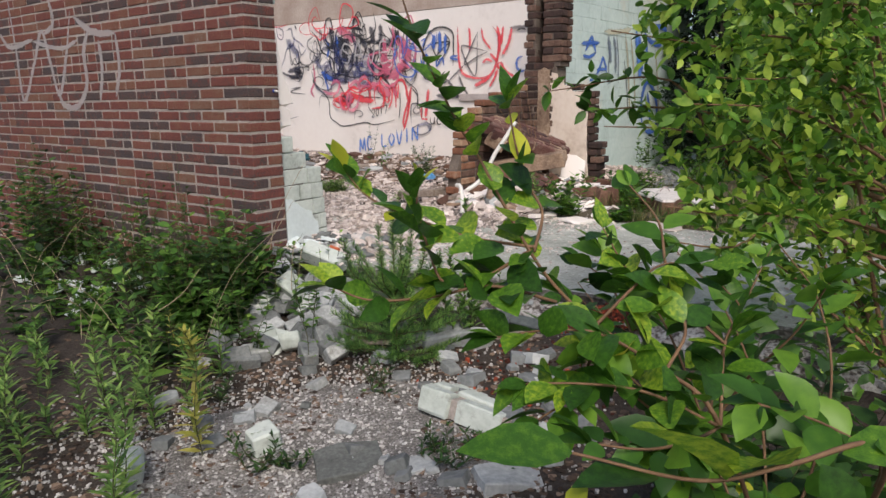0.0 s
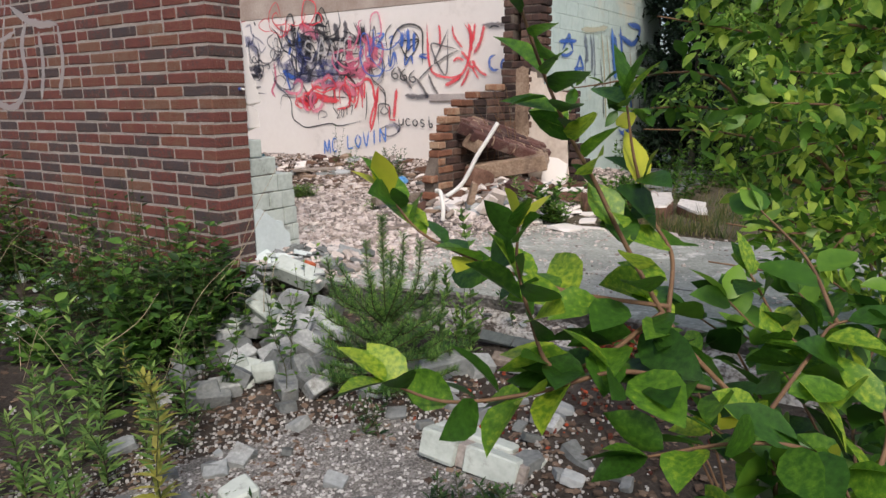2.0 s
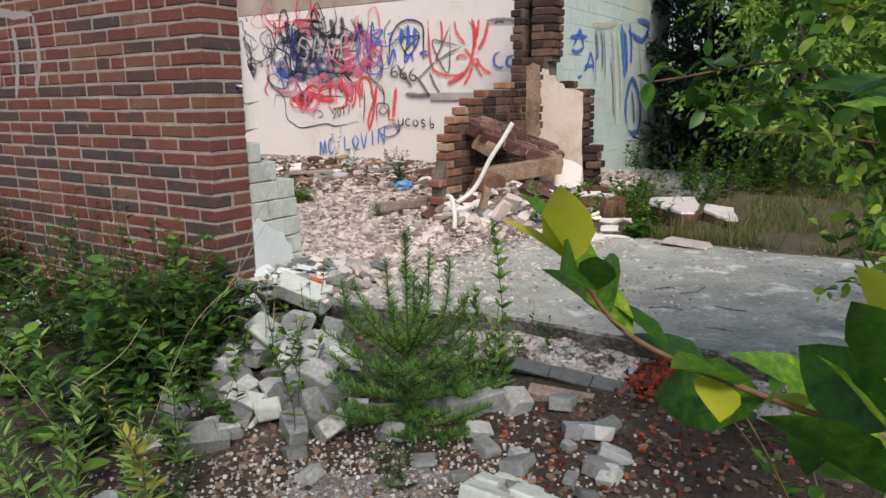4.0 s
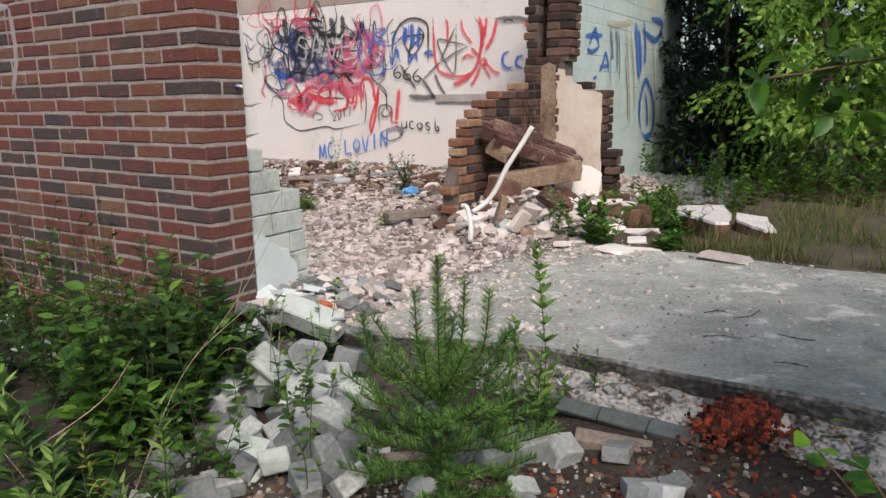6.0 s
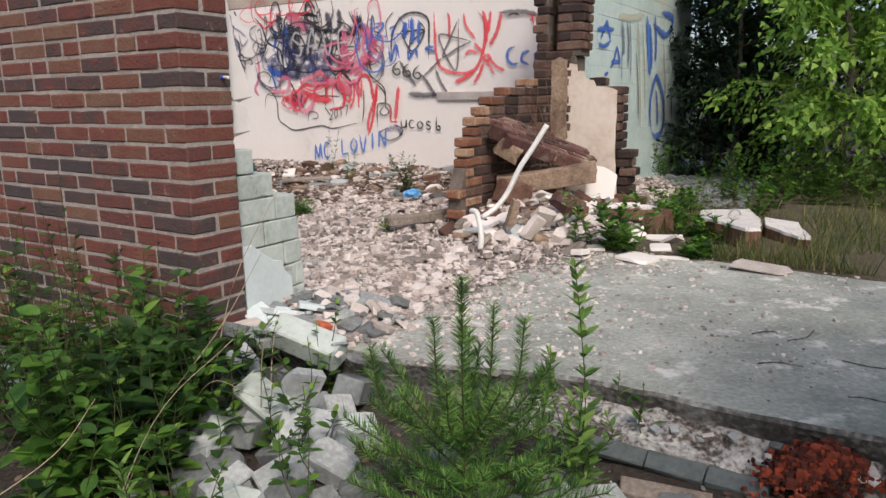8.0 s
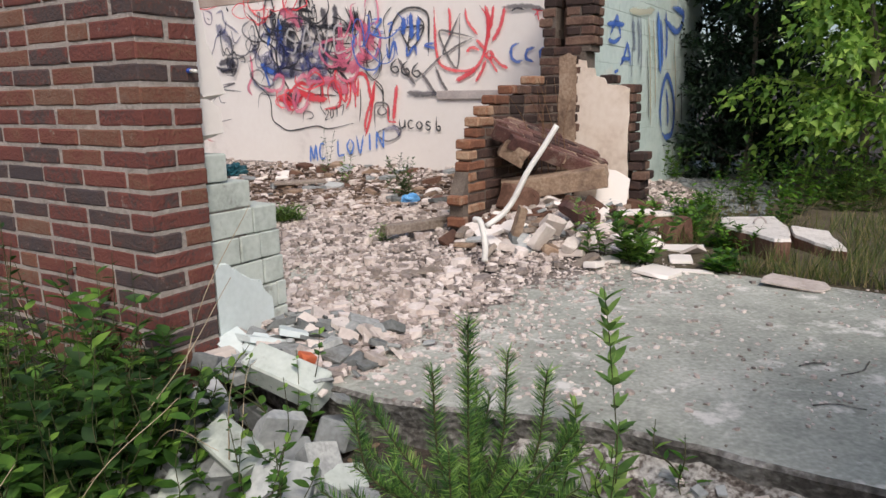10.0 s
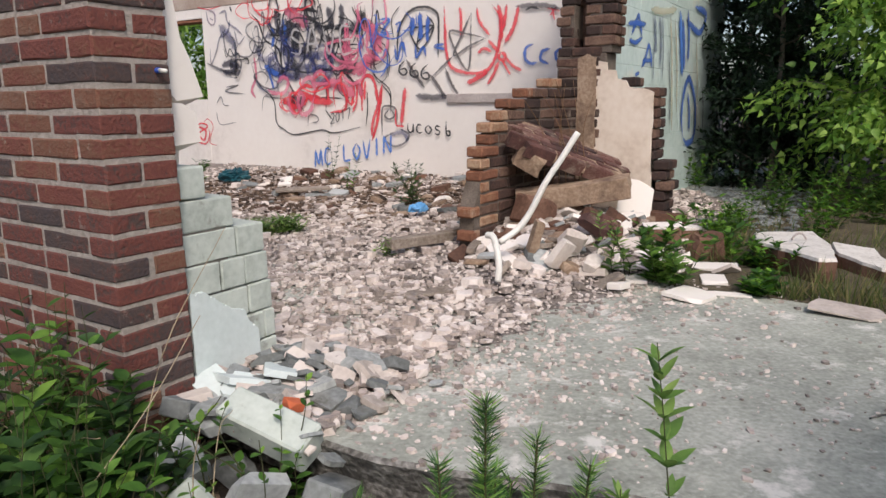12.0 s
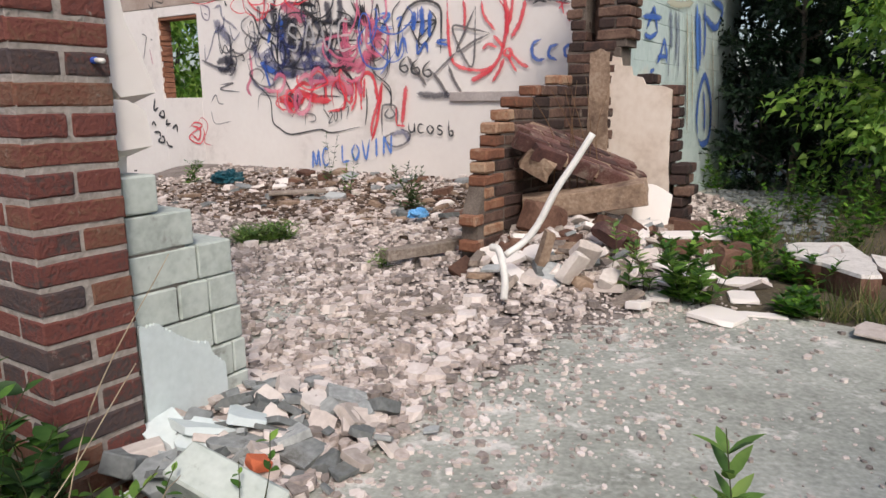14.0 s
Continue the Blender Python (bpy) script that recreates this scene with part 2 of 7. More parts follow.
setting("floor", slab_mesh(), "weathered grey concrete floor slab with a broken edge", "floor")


# ---- walls of the house ----
WIN_U0, WIN_U1, WIN_Z0, WIN_Z1 = -10.14, -9.36, 1.38, 2.40
FAR_U0, FAR_U1 = -14.0, -3.98


def far_wall():
    ob = setting("wall_far", box("wall_far", FAR_U0, WIN_U0, FAR_V, FAR_V + 0.19, 0.2, 2.52, M_PLASTER), "white plastered wall covered with graffiti", "wall")
    part("wall_piece", box("wall_piece", WIN_U1, FAR_U1, FAR_V, FAR_V + 0.19, 0.2, 2.52, M_PLASTER), ob)
    part("wall_piece", box("wall_piece", WIN_U0, WIN_U1, FAR_V, FAR_V + 0.19, 0.2, WIN_Z0, M_PLASTER), ob)
    part("wall_piece", box("wall_piece", WIN_U0, WIN_U1, FAR_V, FAR_V + 0.19, WIN_Z1, 2.52, M_PLASTER), ob)
    part("wall_top_band", box("wall_top_band", FAR_U0, FAR_U1, FAR_V - 0.006, FAR_V + 0.19, 2.523, 3.0, M_BEAM), ob, "bare weathered band above the paint")
    part("ledge", box("ledge", -5.62, -4.1, FAR_V - 0.03, FAR_V - 0.002, 1.31, 1.40, M_LEDGE), ob, "grimy grey ledge")
    return ob


M_LEDGE = surface("grimy_ledge", [(0.3, (0.34, 0.29, 0.27)), (0.7, (0.56, 0.5, 0.46))], 5, 40, 0.9, 0.4)
M_RUST = surface("rusty_reveal", [(0.3, (0.16, 0.06, 0.035)), (0.7, (0.34, 0.16, 0.09))], 9, 60, 0.9, 0.5)
far = far_wall()
reveal = thing("window_1", "bare window opening with rough red brick reveals", "window", B, kind="structure")
for k in range(15):
    zz = WIN_Z0 + 0.034 + k * COURSE
    part("brick", box("brick", WIN_U0 - 0.002, WIN_U0 + 0.018 + 0.022 * abs(noise.noise(Vector((k * 1.7, 0, 0)))), FAR_V + 0.012 + 0.02 * (k % 3 == 0), FAR_V + 0.18, zz - 0.032, zz + 0.032, M_RUST, 0.008, 0.006), reveal)
part("lintel", box("lintel", WIN_U0, WIN_U1, FAR_V + 0.01, FAR_V + 0.18, WIN_Z1 - 0.04, WIN_Z1 - 0.003, M_RUST), reveal)

# outer brick wall: a mortar core with bricks laid proud of it
core = setting("wall_brick", box("wall_brick", CU - 6.0, CU - 0.0042, CV + 0.0042, CV + BL - 0.0042, 0.0, 3.05, M_MORTAR, 0.001, 0), "red and brown brick wall with pale mortar joints", "wall")
brng = random.Random(5)


def brick_set(name, sx, sy, sz, n, material, bev=0.005, jit=0.0038):
    out = []
    for _ in range(n):
        verts, faces = worn_geo(sx, sy, sz, jit, brng)
        out.append(mesh_of(name, verts, faces, material))
    return out


STRETCH = brick_set("brick", BL, BW, BH, 12, M_BRICK)
HEADER = brick_set("brick", BW, BL, BH, 8, M_BRICK)
ENDLONG = brick_set("brick", BW, BL, BH, 8, M_BRICK)
joined_v, joined_f = [], []


def lay(kind, u, v, z, near):
    """One brick with its low corner at (u, v, z)."""
    sets, dims = {"s": (STRETCH, (BL, BW)), "h": (HEADER, (BW, BL)), "e": (ENDLONG, (BW, BL))}[kind]
    c = Vector((u + dims[0] / 2 + brng.uniform(-0.002, 0.002), v + dims[1] / 2 + brng.uniform(-0.0025, 0.0025), z + BH / 2 + brng.uniform(-0.0015, 0.0015)))
    if near:
        ob = part("brick", brng.choice(sets), core, m=Matrix.Translation(c) @ pose(0, 0, 0, 0, brng.uniform(-0.5, 0.5), brng.choice((0, 180)) + brng.uniform(-0.5, 0.5)))
    else:
        vs, fs = block_geo(dims[0], dims[1], BH, 0.003, 0.0018, brng)
        base = len(joined_v)
        joined_v.extend([p + c for p in vs])
        joined_f.extend([[i + base for i in f] for f in fs])


for k in range(44):
    z = 0.1 + k * COURSE
    odd = k % 2 == 1
    near_z = 0.3 < z < 1.98
    if odd:
        lay("s", CU - BL, CV, z, near_z)
        lay("s", CU - BL, CV + BL - BW, z, near_z)
        u = CU - BL - 0.012
    else:
        lay("e", CU - BW, CV, z, near_z)
        u = CU - BW - 0.012
    while u > CU - 5.8:
        kind = "h" if brng.random() < 0.14 else "s"
        wid = BW if kind == "h" else BL
        u -= wid
        lay(kind, u, CV, z, near_z and u > CU - 2.35)
        u -= 0.012
rest = part("brick_rest", mesh_of("brick_rest", joined_v, joined_f, M_BRICK_REST), core)
tagged(rest, kind="stuff")
M_STEEL = surface("blue_plastic", [(0.3, (0.02, 0.05, 0.25)), (0.7, (0.05, 0.1, 0.4))], 30, 90, 0.4, 0.1)


def tube_mesh(name, pts, radii, material, sides=8, cap=True):
    """A tube along points; radii one per point."""
    pts = [Vector(p) for p in pts]
    verts, faces = [], []
    up = Vector((0.3, 0.2, 1)).normalized()
    for i, p in enumerate(pts):
        d = (pts[min(i + 1, len(pts) - 1)] - pts[max(i - 1, 0)]).normalized()
        a = d.cross(up)
        if a.length < 0.05:
            a = d.cross(Vector((1, 0, 0)))
        a.normalize()
        b = d.cross(a)
        for s in range(sides):
            an = 2 * math.pi * s / sides
            verts.append(p + radii[i] * (math.cos(an) * a + math.sin(an) * b))
    for i in range(len(pts) - 1):
        for s in range(sides):
            t = (s + 1) % sides
            faces.append((i * sides + s, i * sides + t, (i + 1) * sides + t, (i + 1) * sides + s))
    if cap:
        faces.append(tuple(range(sides))[::-1])
        faces.append(tuple((len(pts) - 1) * sides + s for s in range(sides)))
    me = mesh_of(name, verts, faces, material)
    me.shade_smooth()
    return me


def smooth_path(pts, n=6):
    """Catmull-Rom through the points."""
    P = [Vector(p) for p in pts]
    P = [2 * P[0] - P[1]] + P + [2 * P[-1] - P[-2]]
    out = []
    for i in range(1, len(P) - 2):
        for k in range(n):
            t = k / n
            a, b, c, d = P[i - 1], P[i], P[i + 1], P[i + 2]
            out.append(0.5 * ((2 * b) + (c - a) * t + (2 * a - 5 * b + 4 * c - d) * t * t + (3 * b - a - 3 * c + d) * t ** 3))
    out.append(P[-2])
    return out


# a short plastic plug sticks out of the end of the brick wall
plug = thing("pipe_stub", "short blue and white plastic pipe stub in brickwork", "pipe", B @ Matrix.Translation((CU, CV + 0.185, 1.405)))
part("sleeve", tube_mesh("sleeve", [(-0.02, 0, 0), (0.012, 0, 0)], [0.008, 0.008], M_STEEL), plug)
M_WHITE = surface("white_plastic", [(0.3, (0.62, 0.6, 0.55)), (0.7, (0.78, 0.77, 0.72))], 12, 80, 0.45, 0.1, stain=(0.5, 0.45, 0.36), stain_at=(0.6, 0.8))
part("tip", tube_mesh("tip", [(0.012, 0, 0), (0.04, 0, -0.003)], [0.006, 0.006], M_WHITE), plug)


# inner leaf of painted sand-lime blocks, broken off in steps
BP = 0.1025
leaf = setting("wall_inner", box("wall_inner", -3.635, -3.437, CV + BL + 0.02, 3.06, 0.3, 0.93, M_JOINT, 0.002, 0), "broken painted block wall stepping down beside the brickwork", "wall")
part("core_high", box("core_high", -9.4, -3.53, CV + BL + 0.02, CV + BL + 0.1, 0.3, 3.0, M_PLASTER), leaf)
for k, (v_end, joints) in enumerate([(3.24, (3.03,)), (3.245, (3.12,)), (3.24, (3.0, 3.19)), (3.235, (3.13,)), (3.225, (3.02, 3.12)), (3.215, (3.095,)), (3.09, ()), (2.99, ())]):
    z = 0.31 + k * BP
    v = CV + BL + 0.012
    for j in (*joints, v_end):
        vs, fs = worn_geo(0.21, j - v - 0.004, BP - 0.005, 0.004, brng, 0.005)
        part("block", mesh_of("block", vs, fs, M_BLOCK), leaf, m=Matrix.Translation((-3.535 + brng.uniform(-0.004, 0.004), (v + j) / 2, z + BP / 2)) @ pose(0, 0, 0, 0, brng.uniform(-0.4, 0.4), brng.uniform(-0.6, 0.6)))
        v = j
def prism_u(name, pts, u0, u1, material, sink=0.0):
    """A slab-like piece with its outline in the plane of the wall's end; its underside may slope down inwards."""
    n = len(pts)
    low_z, high_z = min(z for v, z in pts), max(z for v, z in pts)
    return mesh_of(name, [(u0, v - 0.5 * sink * (v - VB > 0.02), z - sink * (1 - (z - low_z) / (high_z - low_z))) for v, z in pts] + [(u1, v, z) for v, z in pts], [tuple(range(n))[::-1], tuple(n + k for k in range(n))] + [(k, (k + 1) % n, n + (k + 1) % n, n + k) for k in range(n)], material)


VB = CV + BL + 0.006
part("block", prism_u("block", [(VB, 1.365), (2.915, 1.322), (3.012, 1.334), (2.972, 1.446), (2.945, 1.502), (2.93, 1.6), (VB + 0.02, 1.8)], -3.62, -3.44, M_PLASTER, 0.06), leaf)
part("block", prism_u("block", [(VB, 1.21), (2.897, 1.192), (2.99, 1.2), (2.986, 1.25), (2.978, 1.29), (2.93, 1.316), (VB, 1.318)], -3.61, -3.44, M_PLASTER, 0.06), leaf)
part("block", prism_u("block", [(VB, 1.137), (2.95, 1.134), (2.955, 1.188), (VB, 1.188)], -3.6, -3.5, M_PLASTER), leaf)
for k in range(12, 25):
    ln = 0.03 + 0.02 * (k % 3)
    part("block", box("block", -3.61, -3.47, VB, VB + ln, 0.48 + k * BP, 0.48 + k * BP + BP - 0.008, M_BLOCK, 0.008, 0.004), leaf)
# a sheet of pale render still clings to the lower courses
me = bpy.data.meshes.new("render_patch")
bm = bmesh.new()
edge = [(2.885, 0.74), (2.94, 0.735), (2.99, 0.695), (3.045, 0.655), (3.095, 0.64), (3.11, 0.6), (3.15, 0.56)]
top = []
for k in range(49):
    v = 2.885 + 0.265 * k / 48
    top.append((v, float(np.interp(v, [e[0] for e in edge], [e[1] for e in edge])) + 0.012 * noise.noise(Vector((v * 90, 3, 0))) + 0.006 * (k % 2)))
low = [bm.verts.new((-3.412, v, 0.42)) for i, (v, z) in enumerate(top)]
hi = [bm.verts.new((-3.416, v, z)) for v, z in top]
for i in range(len(top) - 1):
    bm.faces.new((low[i], low[i + 1], hi[i + 1], hi[i]))
ext = bmesh.ops.extrude_face_region(bm, geom=bm.faces[:])
bmesh.ops.translate(bm, verts=[e for e in ext["geom"] if isinstance(e, bmesh.types.BMVert)], vec=(-0.01, 0, 0))
bmesh.ops.recalc_face_normals(bm, faces=bm.faces[:])
bm.to_mesh(me)
me.materials.append(M_PATCH)
part("render_patch", me, leaf, "pale mint render patch with a torn edge")


# stub of dark brickwork running into the house
OLD_S = [mesh_of("brick", *worn_geo(0.108, 0.222, 0.062, 0.008, brng, 0.009), M_BRICK_OLD) for _ in range(7)]
OLD_H = [mesh_of("brick", *worn_geo(0.106, 0.106, 0.062, 0.008, brng, 0.009), M_BRICK_OLD) for _ in range(4)]
OLD_X = [mesh_of("brick", *worn_geo(0.222, 0.108, 0.062, 0.008, brng, 0.009), M_BRICK_OLD) for _ in range(5)]
LIT_S = [mesh_of("brick", *worn_geo(0.112, 0.222, 0.062, 0.01, brng, 0.011), M_BRICK_LIT) for _ in range(4)]
LIT_H = [mesh_of("brick", *worn_geo(0.11, 0.106, 0.062, 0.01, brng, 0.011), M_BRICK_LIT) for _ in range(4)]
stub = thing("wall_stub", "stepped remains of a dark brick wall in the house", "wall", B, kind="structure")
OC = 0.07


def stub_top(v):
    return float(np.interp(v, [5.06, 5.13, 5.18, 5.25, 5.31, 5.38, 5.52, 5.66, 5.92, 6.2, 6.4], [0.55, 0.75, 0.88, 0.95, 1.1, 1.2, 1.28, 1.34, 1.39, 1.44, 1.48]))


part("core", mesh_of("core", [(-3.729 + du, v, z) for du in (0, -0.1) for v in [5.14 + 0.068 * i for i in range(21)] for z in (0.3, stub_top(v) - 0.075)], [f for s in range(2) for i in range(20) for f in [(s * 42 + 2 * i, s * 42 + 2 * i + 2, s * 42 + 2 * i + 3, s * 42 + 2 * i + 1)]] + [(2 * i + 1, 2 * i + 3, 42 + 2 * i + 3, 42 + 2 * i + 1) for i in range(20)] + [(0, 1, 43, 42)], M_MORTAR_OLD), stub)
for k in range(16):
    z = 0.36 + k * OC
    v = 5.09 + (0.115 if k % 2 else 0.0)
    first = True
    while v < 6.4:
        header = (first and k % 2 == 0) or z + OC > stub_top(v + 0.11) + 0.035
        ln = 0.108 if header else 0.225
        if z + OC <= stub_top(v + ln / 2) + 0.035:
            # the end brick of each course has the light in its colour
            for lay_u in (-3.775,):
                part("brick", brng.choice((LIT_H if header else LIT_S) if first else (OLD_H if header else OLD_S)), stub, m=Matrix.Translation((lay_u + brng.uniform(-0.003, 0.004), v + ln / 2, z + 0.03)) @ pose(0, 0, 0, brng.uniform(-1.5, 1.5), 0, brng.uniform(-2.5, 2.5)))
            first = False
        v += ln + 0.01

# pier of two brick columns with a dark cleft, above a rendered base
pier = thing("brick_pier", "tall broken brick pier with a dark vertical cleft", "wall", B, kind="structure")
part("core", box("core", -3.76, -3.4, 6.373, 6.58, 0.3, 1.64, M_MORTAR_OLD), pier)
part("column_core", box("column_core", -3.735, -3.64, 6.376, 6.58, 1.64, 3.0, M_MORTAR_OLD), pier)
part("column_core", box("column_core", -3.53, -3.365, 6.376, 6.58, 1.64, 3.0, M_MORTAR_OLD), pier)
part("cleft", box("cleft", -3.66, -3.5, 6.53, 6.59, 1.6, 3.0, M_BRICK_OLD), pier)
for k in range(37):
    z = 0.36 + k * OC
    if z < 1.64:
        us = [(-3.66, "x", OLD_X), (-3.5, "h", OLD_H)] if k % 2 else [(-3.7, "h", OLD_H), (-3.54, "x", OLD_X)]
    else:
        us = [(-3.705 + (0.02 if k % 3 else -0.012), "h", LIT_H if k % 4 == 0 else OLD_H), (-3.45, "x", OLD_X)] if k % 2 else [(-3.695 - (0.02 if k % 3 == 0 else 0), "h", OLD_H), (-3.5, "h", OLD_H), (-3.39, "h", OLD_H)]
    for u, kind, pick in us:
        for dv in (0, 0.112):
            part("brick", brng.choice(pick), pier, m=Matrix.Translation((u + brng.uniform(-0.004, 0.004), 6.42 + dv + brng.uniform(-0.004, 0.003), z + 0.03)) @ pose(0, 0, 0, 0, brng.uniform(-1.5, 1.5), brng.uniform(-3, 3)))
M_TAN = surface("brown_render", [(0.3, (0.16, 0.105, 0.07)), (0.5, (0.3, 0.21, 0.145)), (0.75, (0.48, 0.38, 0.28))], 7, 50, 0.95, 0.8, 0.45, stain=(0.13, 0.085, 0.06), stain_at=(0.52, 0.66), gnarl=0.7)


def ragged_sheet(name, u0, u1, z0, top_of, v, material, thick=0.016, seed=0, right_of=None):
    """A sheet of render on a wall that faces the walker, with torn edges."""
    n, m = 34, 18
    verts, faces = [], []
    for side in (0, 1):
        for i in range(n + 1):
            for j in range(m + 1):
                z = z0 + (top_of(u0 + (u1 - u0) * i / n) - z0) * j / m
                r = u1 if right_of is None else right_of(z)
                l0 = u0 + (0.012 if right_of else 0.045) * noise.noise(Vector((z * 9, seed, 0)))
                u = l0 + (r - l0) * i / n + ((0.012 if right_of else 0.05) * noise.noise(Vector((z * 8, seed + 4, 0))) * i / n)
                zz = z + (0.015 * noise.noise(Vector((u * 14, seed, 7))) if j in (0, m) else 0)
                verts.append((u, v - (thick if side == 0 else 0) + 0.003 * noise.noise(Vector((u * 5, z * 5, seed))), zz))
    w = m + 1
    off = (n + 1) * w
    for i in range(n):
        for j in range(m):
            q = (i * w + j, (i + 1) * w + j, (i + 1) * w + j + 1, i * w + j + 1)
            faces += [q, tuple(off + a for a in q)[::-1]]
    for j in range(m):
        faces += [(j, j + 1, off + j + 1, off + j), (n * w + j + 1, n * w + j, off + n * w + j, off + n * w + j + 1)]
    for i in range(n):
        faces += [(i * w + m, (i + 1) * w + m, off + (i + 1) * w + m, off + i * w + m)]
    return mesh_of(name, verts, faces, material)


part("render_patch", ragged_sheet("render_patch", -3.6, -3.462, 0.7, lambda u: 1.63 - 0.3 * abs(u + 3.53), 6.367, M_TAN, 0.007, 3, lambda z: -3.462), pier, "brown crumbling render")
cross = thing("cross_wall", "broken brick cross wall with cream plaster left on it", "wall", B, kind="structure")
CREAM = surface("cream_plaster", [(0.25, (0.48, 0.37, 0.28)), (0.5, (0.68, 0.58, 0.48)), (0.8, (0.78, 0.7, 0.61))], 3, 25, 0.9, 0.3, 0.35, stain=(0.5, 0.36, 0.25), stain_at=(0.6, 0.8))


def cross_top(u):
    return float(np.interp(u, [-3.5, -3.4, -3.39, -3.33, -3.32, -3.25, -3.24, -3.14, -3.06, -3.0], [1.6, 1.6, 1.545, 1.54, 1.48, 1.47, 1.425, 1.415, 1.385, 0.95]))


part("core", box("core", -3.42, -3.07, 6.394, 6.59, 0.3, 1.36, M_MORTAR_OLD), cross)
for k in range(18):
    z = 0.36 + k * OC
    u = -3.42 + (0.115 if k % 2 else 0)
    while u < -2.9:
        right = -3.12
        half = u + 0.22 > right
        ln = 0.108 if half else 0.225
        if u + ln <= right + 0.04 and z + OC <= cross_top(min(u + ln / 2, -3.08)) + 0.045:
            for dv in (0.06, 0.17):
                part("brick", brng.choice(OLD_H if half else OLD_X), cross, m=Matrix.Translation((u + ln / 2 + brng.uniform(-0.006, 0.008), 6.385 + dv, z + 0.03)) @ pose(0, 0, 0, 0, brng.uniform(-2, 2), brng.uniform(-3, 3)))
        u += ln + 0.01
for k in range(15):
    z = 0.36 + k * OC
    right = -3.045 + 0.03 * abs(noise.noise(Vector((k * 1.3, 2, 0)))) if z > 0.9 else -2.95 + 0.04 * noise.noise(Vector((k * 1.9, 5, 0)))
    for dv in (0.06, 0.17):
        part("brick", brng.choice(OLD_H), cross, m=Matrix.Translation((right - 0.05, 6.385 + dv, z + 0.03)) @ pose(0, 0, 0, 0, brng.uniform(-2, 2), brng.uniform(-4, 4)))
part("plaster", ragged_sheet("plaster", -3.47, -3.07, 0.5, lambda u: cross_top(u) - 0.02, 6.386, CREAM, 0.018, 9, lambda z: -3.06 if z > 0.85 else -3.06 + (0.85 - z) * 0.1), cross, "cream plaster with a ragged edge")

# mint painted block wall behind
side = setting("wall_side", box("wall_side", -3.76, -3.53, 6.62, 10.6, 0.2, 3.0, M_MORTAR), "mint painted block wall with blue graffiti and streaks", "wall")
SIDE = [mesh_of("block", *block_geo(0.02, 0.2985, 0.1448, 0.002, 0.001, brng), M_MINT) for _ in range(4)]
for k in range(18):
    for j in range(13):
        part("block", brng.choice(SIDE), side, m=Matrix.Translation((-3.523 + brng.uniform(-0.002, 0.002), 6.78 + j * 0.3 + (0.15 if k % 2 else 0) - 0.08, 0.28 + k * 0.146 + 0.073)))

# foundation ledge with a crumbling white crust below the slab edge
M_CRUST = surface("white_crust", [(0.36, (0.03, 0.024, 0.02)), (0.45, (0.13, 0.11, 0.095)), (0.52, (0.4, 0.38, 0.35)), (0.66, (0.68, 0.66, 0.62))], 7, 60, 0.95, 1.0, 0.4, dist=0.02, gnarl=0.75)
lv, lf = [], []
NU, NV = 150, 14
for i in range(NU + 1):
    u = -2.3 + 3.6 * i / NU
    for j in range(NV + 1):
        t = j / NV
        front = 2.955 + 0.02 * noise.noise(Vector((u * 2.5, 1, 0)))
        v = front + (3.16 - front) * t
        if j == 0:
            z = 0.05
        else:
            z = 0.295 + 0.05 * t + 0.04 * noise.noise(Vector((u * 5, v * 5, 1))) + 0.02 * noise.noise(Vector((u * 17, v * 17, 2)))
            z -= 0.16 * math.exp(-((u + 1.35) ** 2) / 0.04) * (1 - t)
        lv.append((u, v, z))
lf = [(i * (NV + 1) + j, (i + 1) * (NV + 1) + j, (i + 1) * (NV + 1) + j + 1, i * (NV + 1) + j + 1) for i in range(NU) for j in range(NV)]
setting("foundation", mesh_of("foundation", lv, lf, M_CRUST), "broken foundation ledge with crumbling white crust", "foundation")


